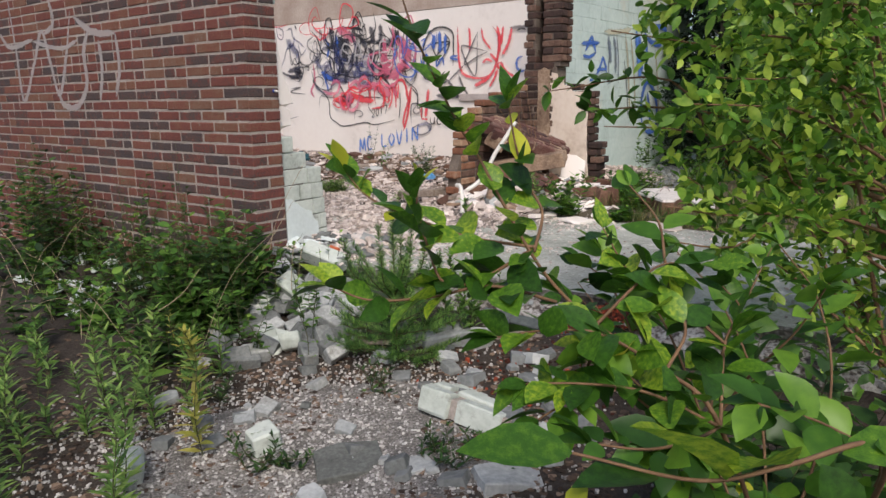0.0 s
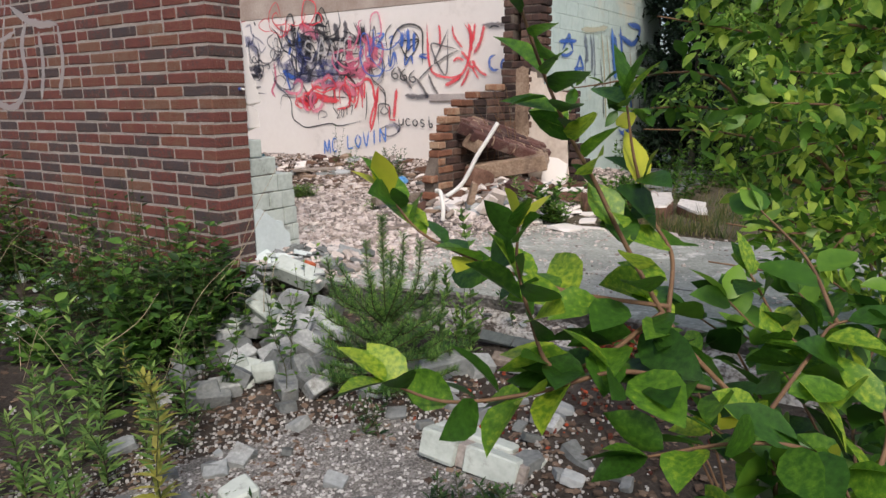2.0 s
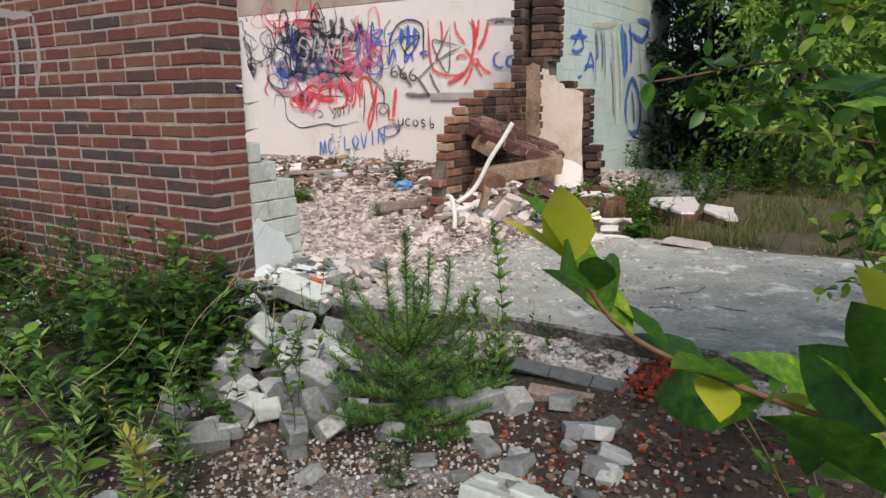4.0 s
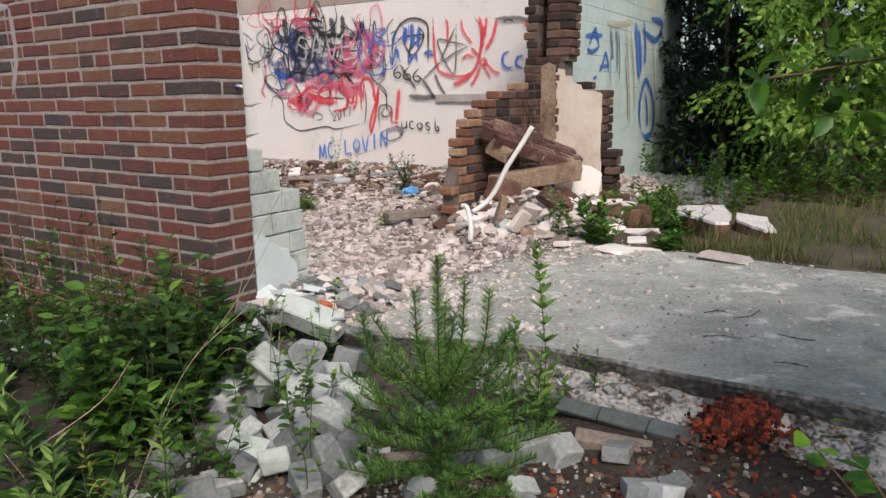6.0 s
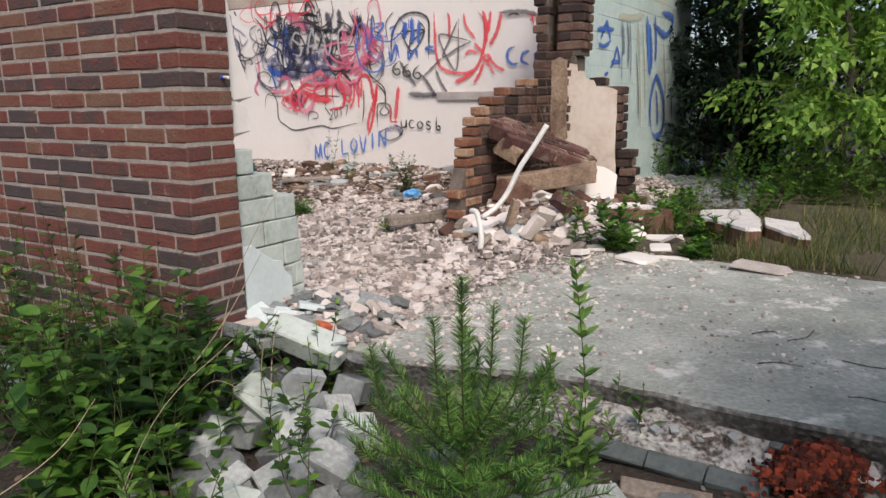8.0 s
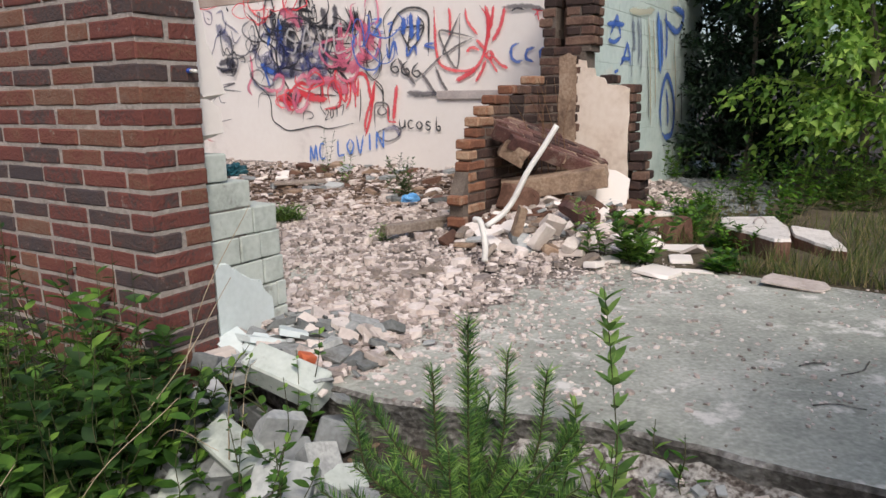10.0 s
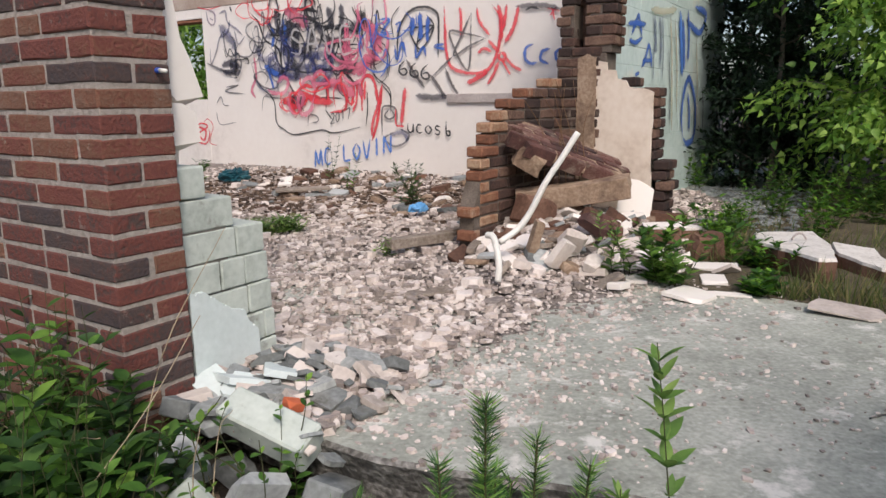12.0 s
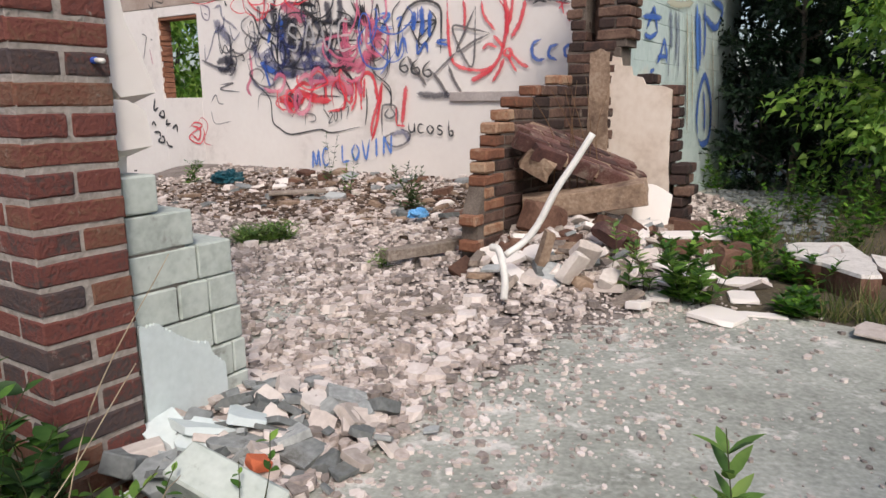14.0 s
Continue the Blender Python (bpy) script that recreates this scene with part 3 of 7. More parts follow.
# ---- graffiti, sprayed in strokes a few millimetres proud of the walls ----
SPRAY = {}
for nm, rgb, dens in (("black", (0.03, 0.028, 0.03), 0.9), ("soot", (0.045, 0.042, 0.06), 0.72), ("navy", (0.04, 0.05, 0.17), 0.52), ("blue", (0.05, 0.14, 0.5), 0.85), ("lightblue", (0.09, 0.22, 0.62), 0.95), ("red", (0.8, 0.05, 0.07), 0.76), ("pink", (0.76, 0.17, 0.27), 0.62), ("grey", (0.12, 0.105, 0.105), 0.85), ("violet", (0.16, 0.07, 0.2), 0.6), ("white", (0.74, 0.7, 0.67), 0.5), ("ochre", (0.6, 0.55, 0.4), 0.6), ("chalk", (0.6, 0.55, 0.53), 0.45)):
    m = bpy.data.materials.new("spray_" + nm)
    m.use_nodes = True
    n, l = m.node_tree.nodes, m.node_tree.links
    n["Principled BSDF"].inputs["Base Color"].default_value = (*rgb, 1)
    n["Principled BSDF"].inputs["Roughness"].default_value = 0.6
    uvn = n.new("ShaderNodeTexCoord")
    sep = n.new("ShaderNodeSeparateXYZ")
    l.new(uvn.outputs["UV"], sep.inputs[0])
    pp = n.new("ShaderNodeMath")
    pp.operation = "PINGPONG"
    pp.inputs[1].default_value = 0.5
    l.new(sep.outputs[1], pp.inputs[0])
    nz = n.new("ShaderNodeTexNoise")
    nz.inputs["Scale"].default_value, nz.inputs["Detail"].default_value = 28, 5
    l.new(uvn.outputs["Object"], nz.inputs["Vector"])
    ad = n.new("ShaderNodeMath")
    ad.operation = "MULTIPLY_ADD"
    l.new(nz.outputs[0], ad.inputs[0])
    ad.inputs[1].default_value = 0.5
    l.new(pp.outputs[0], ad.inputs[2])
    mr = n.new("ShaderNodeMapRange")
    mr.interpolation_type = "SMOOTHSTEP"
    soft = nm in ("blue", "red", "soot", "navy", "pink", "lightblue", "grey", "violet", "ochre")
    mr.inputs["From Min"].default_value, mr.inputs["From Max"].default_value, mr.inputs["To Max"].default_value = 0.27, 0.58 if soft else 0.45, dens
    tip = n.new("ShaderNodeMath")
    tip.operation = "PINGPONG"
    tip.inputs[1].default_value = 0.5
    l.new(sep.outputs[0], tip.inputs[0])
    mt = n.new("ShaderNodeMapRange")
    mt.inputs["From Max"].default_value, mt.inputs["To Min"].default_value, mt.inputs["To Max"].default_value = 0.14, -0.3, 0.0
    l.new(tip.outputs[0], mt.inputs["Value"])
    fin = n.new("ShaderNodeMath")
    l.new(ad.outputs[0], fin.inputs[0])
    l.new(mt.outputs[0], fin.inputs[1])
    l.new(fin.outputs[0], mr.inputs["Value"])
    l.new(mr.outputs[0], n["Principled BSDF"].inputs["Alpha"])
    SPRAY[nm] = m
layer = {"far": 0, "side": 0, "brick": 0}
OWNER = {"far": far, "side": side, "brick": core}


def ribbon(wall, pts, width, colour):
    """A flat band of paint on a wall. Points are (along, up)."""
    width *= 1.05
    P = smooth_path([(a, b, 0) for a, b in pts], 6) if len(pts) > 2 else [Vector((*p, 0)) for p in pts]
    layer[wall] += 1
    d = 0.004 + 0.00012 * layer[wall]
    verts, faces, uvs = [], [], []
    for i, p in enumerate(P):
        t = P[min(i + 1, len(P) - 1)] - P[max(i - 1, 0)]
        t.normalize()
        nrm = Vector((-t.y, t.x, 0))
        w = width * (0.5 + 0.08 * noise.noise(Vector((p.x * 8, p.y * 8, 1))))
        for s in (-1, 1):
            q = p + s * w * nrm
            if wall == "far":
                verts.append((q.x, FAR_V - d, q.y))
            elif wall == "brick":
                verts.append((q.x, CV - d - 0.001, q.y))
            else:
                verts.append((-3.507 + d, q.x, q.y))
    for i in range(len(P) - 1):
        faces.append((2 * i, 2 * i + 1, 2 * i + 3, 2 * i + 2))
    me = mesh_of("paint_stroke", verts, faces, SPRAY[colour])
    lay_uv = me.uv_layers.new(name="uv")
    for loop in me.loops:
        lay_uv.data[loop.index].uv = (loop.vertex_index // 2 / (len(P) - 1), loop.vertex_index % 2)
    return me


def stroke(wall, colour, width, pts):
    part("paint_stroke", ribbon(wall, pts, width, colour), OWNER[wall])


GLYPH = {
    "2": [[(0.05, 0.75), (0.3, 1), (0.55, 0.75), (0.3, 0.35), (0.02, 0.02), (0.6, 0.05)]],
    "0": [[(0.3, 1), (0.05, 0.6), (0.2, 0.05), (0.5, 0.3), (0.5, 0.8), (0.3, 1)]],
    "1": [[(0.15, 0.8), (0.35, 1), (0.3, 0)]],
    "7": [[(0.05, 0.95), (0.6, 1), (0.3, 0)]],
    "6": [[(0.5, 1), (0.15, 0.6), (0.08, 0.2), (0.35, 0), (0.6, 0.2), (0.45, 0.45), (0.12, 0.3)]],
    "L": [[(0.1, 1), (0.08, 0.5), (0.1, 0.03)], [(0.1, 0.03), (0.6, 0.08)]],
    "u": [[(0.1, 1), (0.1, 0.3), (0.3, 0.02), (0.52, 0.3), (0.55, 1)], [(0.55, 1), (0.58, 0)]],
    "c": [[(0.55, 0.85), (0.25, 0.95), (0.08, 0.5), (0.25, 0.05), (0.58, 0.15)]],
    "o": [[(0.3, 0.95), (0.06, 0.5), (0.3, 0.03), (0.56, 0.5), (0.3, 0.95)]],
    "s": [[(0.52, 0.85), (0.25, 0.95), (0.15, 0.65), (0.48, 0.35), (0.35, 0.03), (0.08, 0.12)]],
    "t": [[(0.25, 1.6), (0.25, 0.5), (0.35, 0.02), (0.55, 0.12), (0.5, 0.5), (0.25, 0.45)]],
    "N": [[(0.05, 0), (0.08, 1)], [(0.08, 1), (0.55, 0.02)], [(0.55, 0.02), (0.58, 1)]],
    "M": [[(0.02, 0), (0.1, 1)], [(0.1, 1), (0.32, 0.2), (0.52, 1)], [(0.52, 1), (0.62, 0)]],
    "A": [[(0.02, 0), (0.3, 1), (0.6, 0)], [(0.12, 0.4), (0.5, 0.4)]],
    "C": [[(0.55, 0.75), (0.3, 0.8), (0.1, 0.4), (0.3, 0.05), (0.58, 0.15)]],
    "O": [[(0.3, 0.9), (0.06, 0.5), (0.3, 0.05), (0.56, 0.5), (0.3, 0.9)]],
    "S": [[(0.55, 0.85), (0.25, 0.98), (0.12, 0.7), (0.5, 0.4), (0.4, 0.03), (0.05, 0.12)]],
    "E": [[(0.55, 0.95), (0.1, 0.95), (0.1, 0.03), (0.58, 0.05)], [(0.1, 0.5), (0.5, 0.5)]],
    "V": [[(0.05, 1), (0.3, 0), (0.58, 1)]],
    "I": [[(0.3, 1), (0.3, 0)]],
}


def word(wall, text, colour, width, start, end, height):
    """Hand-lettered text from start to end along its base line."""
    step_x, step_z = (end[0] - start[0]) / len(text), (end[1] - start[1]) / len(text)
    for i, ch in enumerate(text):
        for line in GLYPH.get(ch, []):
            stroke(wall, colour, width, [(start[0] + step_x * (i + px * 1.35), start[1] + step_z * (i + px) + pz * height) for px, pz in line])


stroke("far", "black", 0.03, [(-8.47, 2.41), (-8.33, 2.28), (-8.23, 2.07), (-8.02, 1.96), (-7.97, 1.74), (-7.81, 1.46), (-7.65, 1.23)])
stroke("far", "black", 0.03, [(-7.74, 2.42), (-7.88, 2.37), (-7.93, 2.23), (-7.98, 1.86), (-7.96, 1.64)])
stroke("far", "black", 0.05, [(-7.88, 2.39), (-7.57, 2.38), (-7.37, 2.34)])
stroke("far", "soot", 0.12, [(-7.21, 2.38), (-7.18, 2.25), (-7.16, 2.13)])
stroke("far", "soot", 0.1, [(-7.02, 2.40), (-7.01, 2.24), (-7.05, 2.10)])
stroke("far", "soot", 0.07, [(-7.41, 2.18), (-7.22, 2.16), (-6.96, 2.15)])
stroke("far", "black", 0.025, [(-7.52, 2.18), (-7.72, 2.22), (-7.76, 2.07), (-7.74, 1.93), (-7.53, 1.89)])
stroke("far", "black", 0.025, [(-7.77, 2.00), (-7.56, 1.99), (-7.50, 1.91), (-7.57, 1.85)])
stroke("far", "black", 0.02, [(-7.41, 1.77), (-7.36, 1.98), (-7.25, 2.14), (-7.20, 1.97), (-7.24, 1.78)])
stroke("far", "black", 0.02, [(-7.20, 1.97), (-7.14, 1.83), (-7.01, 2.10)])
stroke("far", "black", 0.02, [(-6.78, 2.06), (-6.97, 2.12), (-7.07, 1.96), (-6.95, 1.84), (-6.79, 1.88), (-6.80, 2.06)])
stroke("far", "black", 0.02, [(-7.07, 1.96), (-6.79, 1.95)])
stroke("far", "navy", 0.1, [(-7.93, 1.79), (-7.68, 1.73), (-7.44, 1.74), (-7.31, 1.69)])
stroke("far", "navy", 0.1, [(-8.26, 1.72), (-7.97, 1.64), (-7.69, 1.60)])
stroke("far", "navy", 0.07, [(-7.85, 2.27), (-7.84, 1.96), (-7.88, 1.71)])
stroke("far", "blue", 0.06, [(-8.18, 2.29), (-8.08, 2.14), (-8.13, 1.97)])
stroke("far", "blue", 0.05, [(-8.22, 1.75), (-8.16, 1.59), (-8.13, 1.49)])
stroke("far", "navy", 0.08, [(-7.76, 1.66), (-7.64, 1.82), (-7.47, 1.84)])
stroke("far", "black", 0.035, [(-7.44, 1.70), (-7.21, 1.69), (-6.99, 1.65), (-6.78, 1.45)])
stroke("far", "black", 0.02, [(-7.28, 1.71), (-7.28, 1.45), (-7.30, 1.23)])
stroke("far", "black", 0.02, [(-7.46, 1.38), (-7.26, 1.38), (-7.05, 1.37)])
stroke("far", "red", 0.06, [(-7.83, 1.20), (-7.81, 1.38), (-7.63, 1.52), (-7.46, 1.49)])
stroke("far", "red", 0.05, [(-7.47, 1.25), (-7.46, 1.45), (-7.32, 1.53), (-7.26, 1.45), (-7.27, 1.28)])
stroke("far", "red", 0.05, [(-7.24, 1.21), (-7.01, 1.25), (-7.00, 1.42), (-7.16, 1.51)])
stroke("far", "red", 0.06, [(-6.76, 1.21), (-6.74, 1.57), (-6.59, 1.57), (-6.52, 1.25)])
stroke("far", "red", 0.05, [(-6.91, 1.28), (-6.87, 1.49), (-6.96, 1.56)])
stroke("far", "red", 0.05, [(-8.00, 1.33), (-7.85, 1.31), (-7.71, 1.28)])
stroke("far", "red", 0.05, [(-6.47, 1.48), (-6.51, 1.28), (-6.56, 1.07), (-6.63, 0.90)])
stroke("far", "red", 0.05, [(-7.79, 1.15), (-7.64, 1.33), (-7.50, 1.40), (-7.36, 1.38)])
stroke("far", "pink", 0.09, [(-6.80, 1.61), (-6.64, 1.76), (-6.49, 1.80)])
stroke("far", "pink", 0.07, [(-6.66, 1.99), (-6.52, 1.99), (-6.43, 2.02)])
stroke("far", "pink", 0.06, [(-8.44, 1.91), (-8.42, 1.65), (-8.51, 1.49), (-8.45, 1.39)])
stroke("far", "pink", 0.1, [(-6.83, 1.58), (-6.75, 1.39)])
stroke("far", "black", 0.018, [(-6.74, 2.35), (-6.72, 2.13), (-6.76, 1.93)])
stroke("far", "black", 0.02, [(-6.68, 2.35), (-6.66, 2.15), (-6.57, 2.05), (-6.51, 2.29), (-6.47, 2.06)])
stroke("far", "black", 0.018, [(-6.56, 1.60), (-6.56, 1.92), (-6.44, 1.94), (-6.36, 1.80), (-6.38, 1.59)])
stroke("far", "black", 0.018, [(-6.47, 1.51), (-6.36, 1.39), (-6.36, 1.21)])
stroke("far", "black", 0.018, [(-6.68, 1.46), (-6.68, 1.25), (-6.71, 1.06)])
stroke("far", "black", 0.018, [(-6.86, 2.36), (-6.79, 2.22), (-6.75, 2.08)])
stroke("far", "soot", 0.13, [(-9.03, 1.80), (-8.84, 1.82), (-8.69, 1.76)])
stroke("far", "soot", 0.1, [(-9.02, 1.72), (-8.81, 1.71), (-8.69, 1.72)])
stroke("far", "soot", 0.025, [(-8.99, 1.53), (-8.75, 1.55), (-9.00, 1.48), (-8.64, 1.44)])
stroke("far", "black", 0.018, [(-8.98, 2.04), (-8.93, 1.90), (-8.86, 2.00), (-8.79, 1.91), (-8.71, 1.94), (-8.68, 1.86), (-8.56, 1.87), (-8.54, 1.81), (-8.62, 1.82)])
stroke("far", "navy", 0.03, [(-9.23, 2.02), (-9.23, 1.83), (-9.11, 1.99), (-9.05, 2.12), (-8.96, 2.22)])
stroke("far", "navy", 0.04, [(-9.05, 2.14), (-8.88, 2.21), (-8.83, 2.34)])
stroke("far", "navy", 0.04, [(-9.02, 2.43), (-8.90, 2.45), (-8.87, 2.32), (-8.72, 2.23), (-8.61, 2.15)])
stroke("far", "navy", 0.03, [(-8.76, 2.23), (-8.70, 2.05), (-8.57, 2.14)])
stroke("far", "soot", 0.02, [(-8.38, 2.13), (-8.50, 2.04), (-8.44, 1.93), (-8.28, 1.98), (-8.31, 2.10), (-8.40, 2.13)])
stroke("far", "soot", 0.02, [(-8.20, 2.00), (-8.29, 1.90), (-8.22, 1.77), (-8.07, 1.79), (-8.08, 1.92), (-8.18, 2.00)])
stroke("far", "soot", 0.02, [(-8.49, 1.81), (-8.37, 1.85), (-8.23, 2.07), (-8.15, 2.19)])
stroke("far", "black", 0.02, [(-8.49, 1.81), (-8.39, 1.57), (-8.14, 1.36), (-8.11, 1.10), (-7.99, 1.01), (-7.81, 0.95), (-7.38, 1.01), (-7.18, 0.98), (-6.79, 1.05)])
stroke("far", "black", 0.014, [(-10.48, 2.22), (-10.39, 2.18), (-10.42, 2.08), (-10.49, 1.88)])
stroke("far", "black", 0.02, [(-10.30, 2.14), (-10.27, 2.13)])
stroke("far", "pink", 0.015, [(-10.34, 2.02), (-10.30, 1.81)])
stroke("far", "black", 0.034, [(-10.32, 1.38), (-10.36, 1.23), (-10.26, 1.26)])
stroke("far", "black", 0.034, [(-10.19, 1.22), (-10.25, 1.16), (-10.16, 1.13), (-10.15, 1.20), (-10.19, 1.22)])
stroke("far", "black", 0.034, [(-10.09, 1.11), (-10.12, 1.04), (-10.03, 1.05)])
stroke("far", "black", 0.034, [(-10.01, 0.98), (-9.91, 1.03), (-9.90, 0.94)])
stroke("far", "black", 0.03, [(-10.44, 1.02), (-10.39, 1.07), (-10.35, 1.01)])
stroke("far", "black", 0.034, [(-10.41, 0.93), (-10.28, 0.93), (-10.28, 0.87)])
stroke("far", "black", 0.034, [(-10.25, 0.87), (-10.32, 0.81), (-10.20, 0.80), (-10.20, 0.87), (-10.25, 0.87)])
stroke("far", "black", 0.034, [(-10.15, 0.82), (-10.11, 0.76), (-10.02, 0.74)])
stroke("far", "red", 0.03, [(-9.66, 1.00), (-9.52, 1.07), (-9.39, 1.03), (-9.58, 0.94), (-9.66, 0.86), (-9.46, 0.80), (-9.36, 0.92), (-9.39, 1.03)])
stroke("far", "red", 0.015, [(-9.47, 1.07), (-9.38, 1.13), (-9.28, 1.03), (-9.37, 0.83), (-9.22, 0.78)])
stroke("far", "red", 0.04, [(-9.61, 1.03), (-9.44, 0.98), (-9.48, 0.85), (-9.61, 0.92)])
stroke("far", "soot", 0.02, [(-9.19, 1.31), (-9.09, 1.41), (-9.04, 1.31), (-8.94, 1.30)])
stroke("far", "soot", 0.015, [(-9.20, 1.23), (-9.13, 1.06), (-8.83, 1.09)])
stroke("far", "soot", 0.02, [(-7.59, 1.05), (-7.56, 1.18), (-7.44, 1.17), (-7.43, 1.11), (-7.55, 1.09)])
stroke("far", "black", 0.015, [(-7.30, 1.24), (-7.21, 1.14)])
stroke("far", "black", 0.02, [(-10.28, 2.58), (-10.22, 2.52), (-10.18, 2.61)])
stroke("far", "black", 0.018, [(-10.14, 2.61), (-10.00, 2.57), (-9.97, 2.61)])
stroke("far", "violet", 0.03, [(-9.26, 2.50), (-9.22, 2.34), (-9.12, 2.31), (-9.10, 2.44), (-9.26, 2.50)])
stroke("far", "violet", 0.02, [(-9.19, 2.39), (-9.13, 2.36)])
stroke("far", "red", 0.03, [(-8.42, 2.49), (-8.32, 2.39), (-8.18, 2.32), (-8.03, 2.35), (-7.95, 2.45)])
stroke("far", "red", 0.02, [(-9.43, 2.54), (-9.22, 2.50), (-8.97, 2.52)])
stroke("far", "black", 0.03, [(-8.81, 2.50), (-8.78, 2.44)])
stroke("far", "lightblue", 0.02, [(-6.47, 2.16), (-6.34, 2.17), (-6.45, 2.06), (-6.31, 2.06)])
stroke("far", "soot", 0.015, [(-8.08, 1.64), (-8.06, 1.44), (-8.29, 1.41), (-8.35, 1.22)])
stroke("far", "soot", 0.018, [(-8.29, 1.41), (-8.14, 1.39), (-7.99, 1.38)])
stroke("far", "soot", 0.14, [(-7.89, 2.30), (-7.73, 2.07), (-7.82, 1.81)])
stroke("far", "soot", 0.1, [(-7.44, 2.27), (-7.23, 2.04), (-6.88, 2.00)])
stroke("far", "navy", 0.12, [(-8.02, 1.96), (-7.54, 1.87), (-7.07, 1.87)])
stroke("far", "navy", 0.1, [(-8.23, 2.10), (-7.93, 2.16), (-7.65, 2.16)])
stroke("far", "navy", 0.1, [(-8.22, 1.80), (-7.90, 1.66), (-7.55, 1.63)])
stroke("far", "pink", 0.2, [(-7.08, 1.75), (-6.77, 1.70), (-6.52, 1.89)])
stroke("far", "pink", 0.2, [(-6.75, 2.22), (-6.57, 2.07), (-6.46, 1.84)])
stroke("far", "pink", 0.2, [(-7.88, 2.39), (-7.64, 2.28), (-7.52, 2.18)])
stroke("far", "soot", 0.16, [(-7.06, 2.10), (-6.78, 2.15), (-6.71, 2.28)])
stroke("far", "navy", 0.16, [(-9.03, 2.30), (-8.85, 2.13), (-8.74, 2.00)])
stroke("far", "soot", 0.2, [(-8.88, 1.82), (-8.72, 1.79)])
stroke("far", "red", 0.12, [(-7.70, 1.46), (-7.43, 1.35), (-7.17, 1.33)])
stroke("far", "red", 0.1, [(-7.99, 1.38), (-7.78, 1.28), (-7.57, 1.35)])
stroke("far", "pink", 0.2, [(-7.35, 1.57), (-7.09, 1.52), (-6.84, 1.40)])
stroke("far", "blue", 0.1, [(-8.26, 1.77), (-8.12, 1.69), (-7.97, 1.64)])
stroke("far", "blue", 0.08, [(-7.92, 2.30), (-7.87, 2.10), (-7.91, 1.96)])
stroke("far", "soot", 0.12, [(-7.85, 1.41), (-7.71, 1.33), (-7.63, 1.40)])
stroke("far", "black", 0.02, [(-7.93, 2.20), (-7.71, 2.29), (-7.44, 2.24), (-7.38, 2.15)])
stroke("far", "black", 0.025, [(-8.08, 1.64), (-7.83, 1.71), (-7.55, 1.67), (-7.34, 1.72)])
stroke("far", "black", 0.02, [(-8.15, 2.19), (-8.01, 2.06), (-7.87, 2.03), (-7.75, 1.80)])
stroke("far", "black", 0.016, [(-6.76, 1.90), (-6.70, 1.95), (-6.72, 2.08)])
stroke("far", "black", 0.02, [(-7.05, 2.26), (-6.87, 2.20), (-6.78, 2.06)])
stroke("far", "black", 0.03, [(-7.32, 2.17), (-7.06, 2.14), (-6.87, 2.14)])
stroke("far", "soot", 0.05, [(-7.16, 2.13), (-7.13, 1.97), (-7.17, 1.83)])
stroke("far", "soot", 0.05, [(-9.30, 1.84), (-9.05, 1.75), (-8.81, 1.71)])
stroke("far", "black", 0.03, [(-6.25, 1.75), (-6.23, 2.03), (-6.12, 2.22), (-5.93, 2.28), (-5.74, 2.21), (-5.72, 2.02), (-5.73, 1.77)])
stroke("far", "black", 0.015, [(-6.29, 1.97), (-6.31, 2.19), (-6.20, 2.31)])
stroke("far", "black", 0.025, [(-6.11, 2.08), (-5.96, 2.08), (-5.78, 2.07), (-5.95, 1.86), (-6.11, 2.08)])
stroke("far", "black", 0.018, [(-5.94, 2.16), (-5.99, 1.87), (-5.93, 1.83)])
stroke("far", "black", 0.02, [(-5.87, 2.20), (-5.78, 2.09), (-5.89, 2.01), (-6.01, 1.91)])
stroke("far", "blue", 0.08, [(-6.04, 2.19), (-6.05, 2.00)])
stroke("far", "blue", 0.08, [(-5.95, 2.23), (-5.94, 1.95)])
stroke("far", "blue", 0.07, [(-5.85, 2.18), (-5.86, 1.92)])
stroke("far", "blue", 0.04, [(-6.28, 1.92), (-6.25, 1.77), (-6.18, 1.94), (-6.13, 1.79)])
stroke("far", "blue", 0.04, [(-6.01, 1.91), (-6.00, 1.78), (-5.91, 1.88), (-5.88, 1.78)])
stroke("far", "blue", 0.04, [(-5.64, 1.90), (-5.77, 1.88), (-5.62, 1.84)])
stroke("far", "lightblue", 0.03, [(-6.49, 2.19), (-6.34, 2.18), (-6.46, 2.04), (-6.30, 2.04)])
stroke("far", "blue", 0.03, [(-6.27, 2.12), (-6.20, 2.14), (-6.25, 2.03)])
stroke("far", "red", 0.05, [(-5.65, 2.27), (-5.64, 2.02), (-5.63, 1.85), (-5.57, 1.67), (-5.34, 1.60), (-5.14, 1.63), (-5.03, 1.82), (-5.01, 2.10), (-5.10, 2.24)])
stroke("far", "red", 0.045, [(-5.47, 2.25), (-5.45, 2.13), (-5.46, 1.96)])
stroke("far", "red", 0.04, [(-5.27, 2.23), (-5.24, 2.09), (-5.12, 1.95)])
stroke("far", "red", 0.06, [(-4.81, 2.22), (-4.86, 2.03), (-4.96, 1.86)])
stroke("far", "red", 0.06, [(-5.04, 2.24), (-4.99, 2.08), (-5.00, 1.88)])
stroke("far", "red", 0.05, [(-4.94, 2.23), (-4.97, 2.00)])
stroke("far", "red", 0.05, [(-5.02, 1.79), (-4.95, 1.76), (-4.97, 1.71), (-5.02, 1.74), (-5.00, 1.79)])
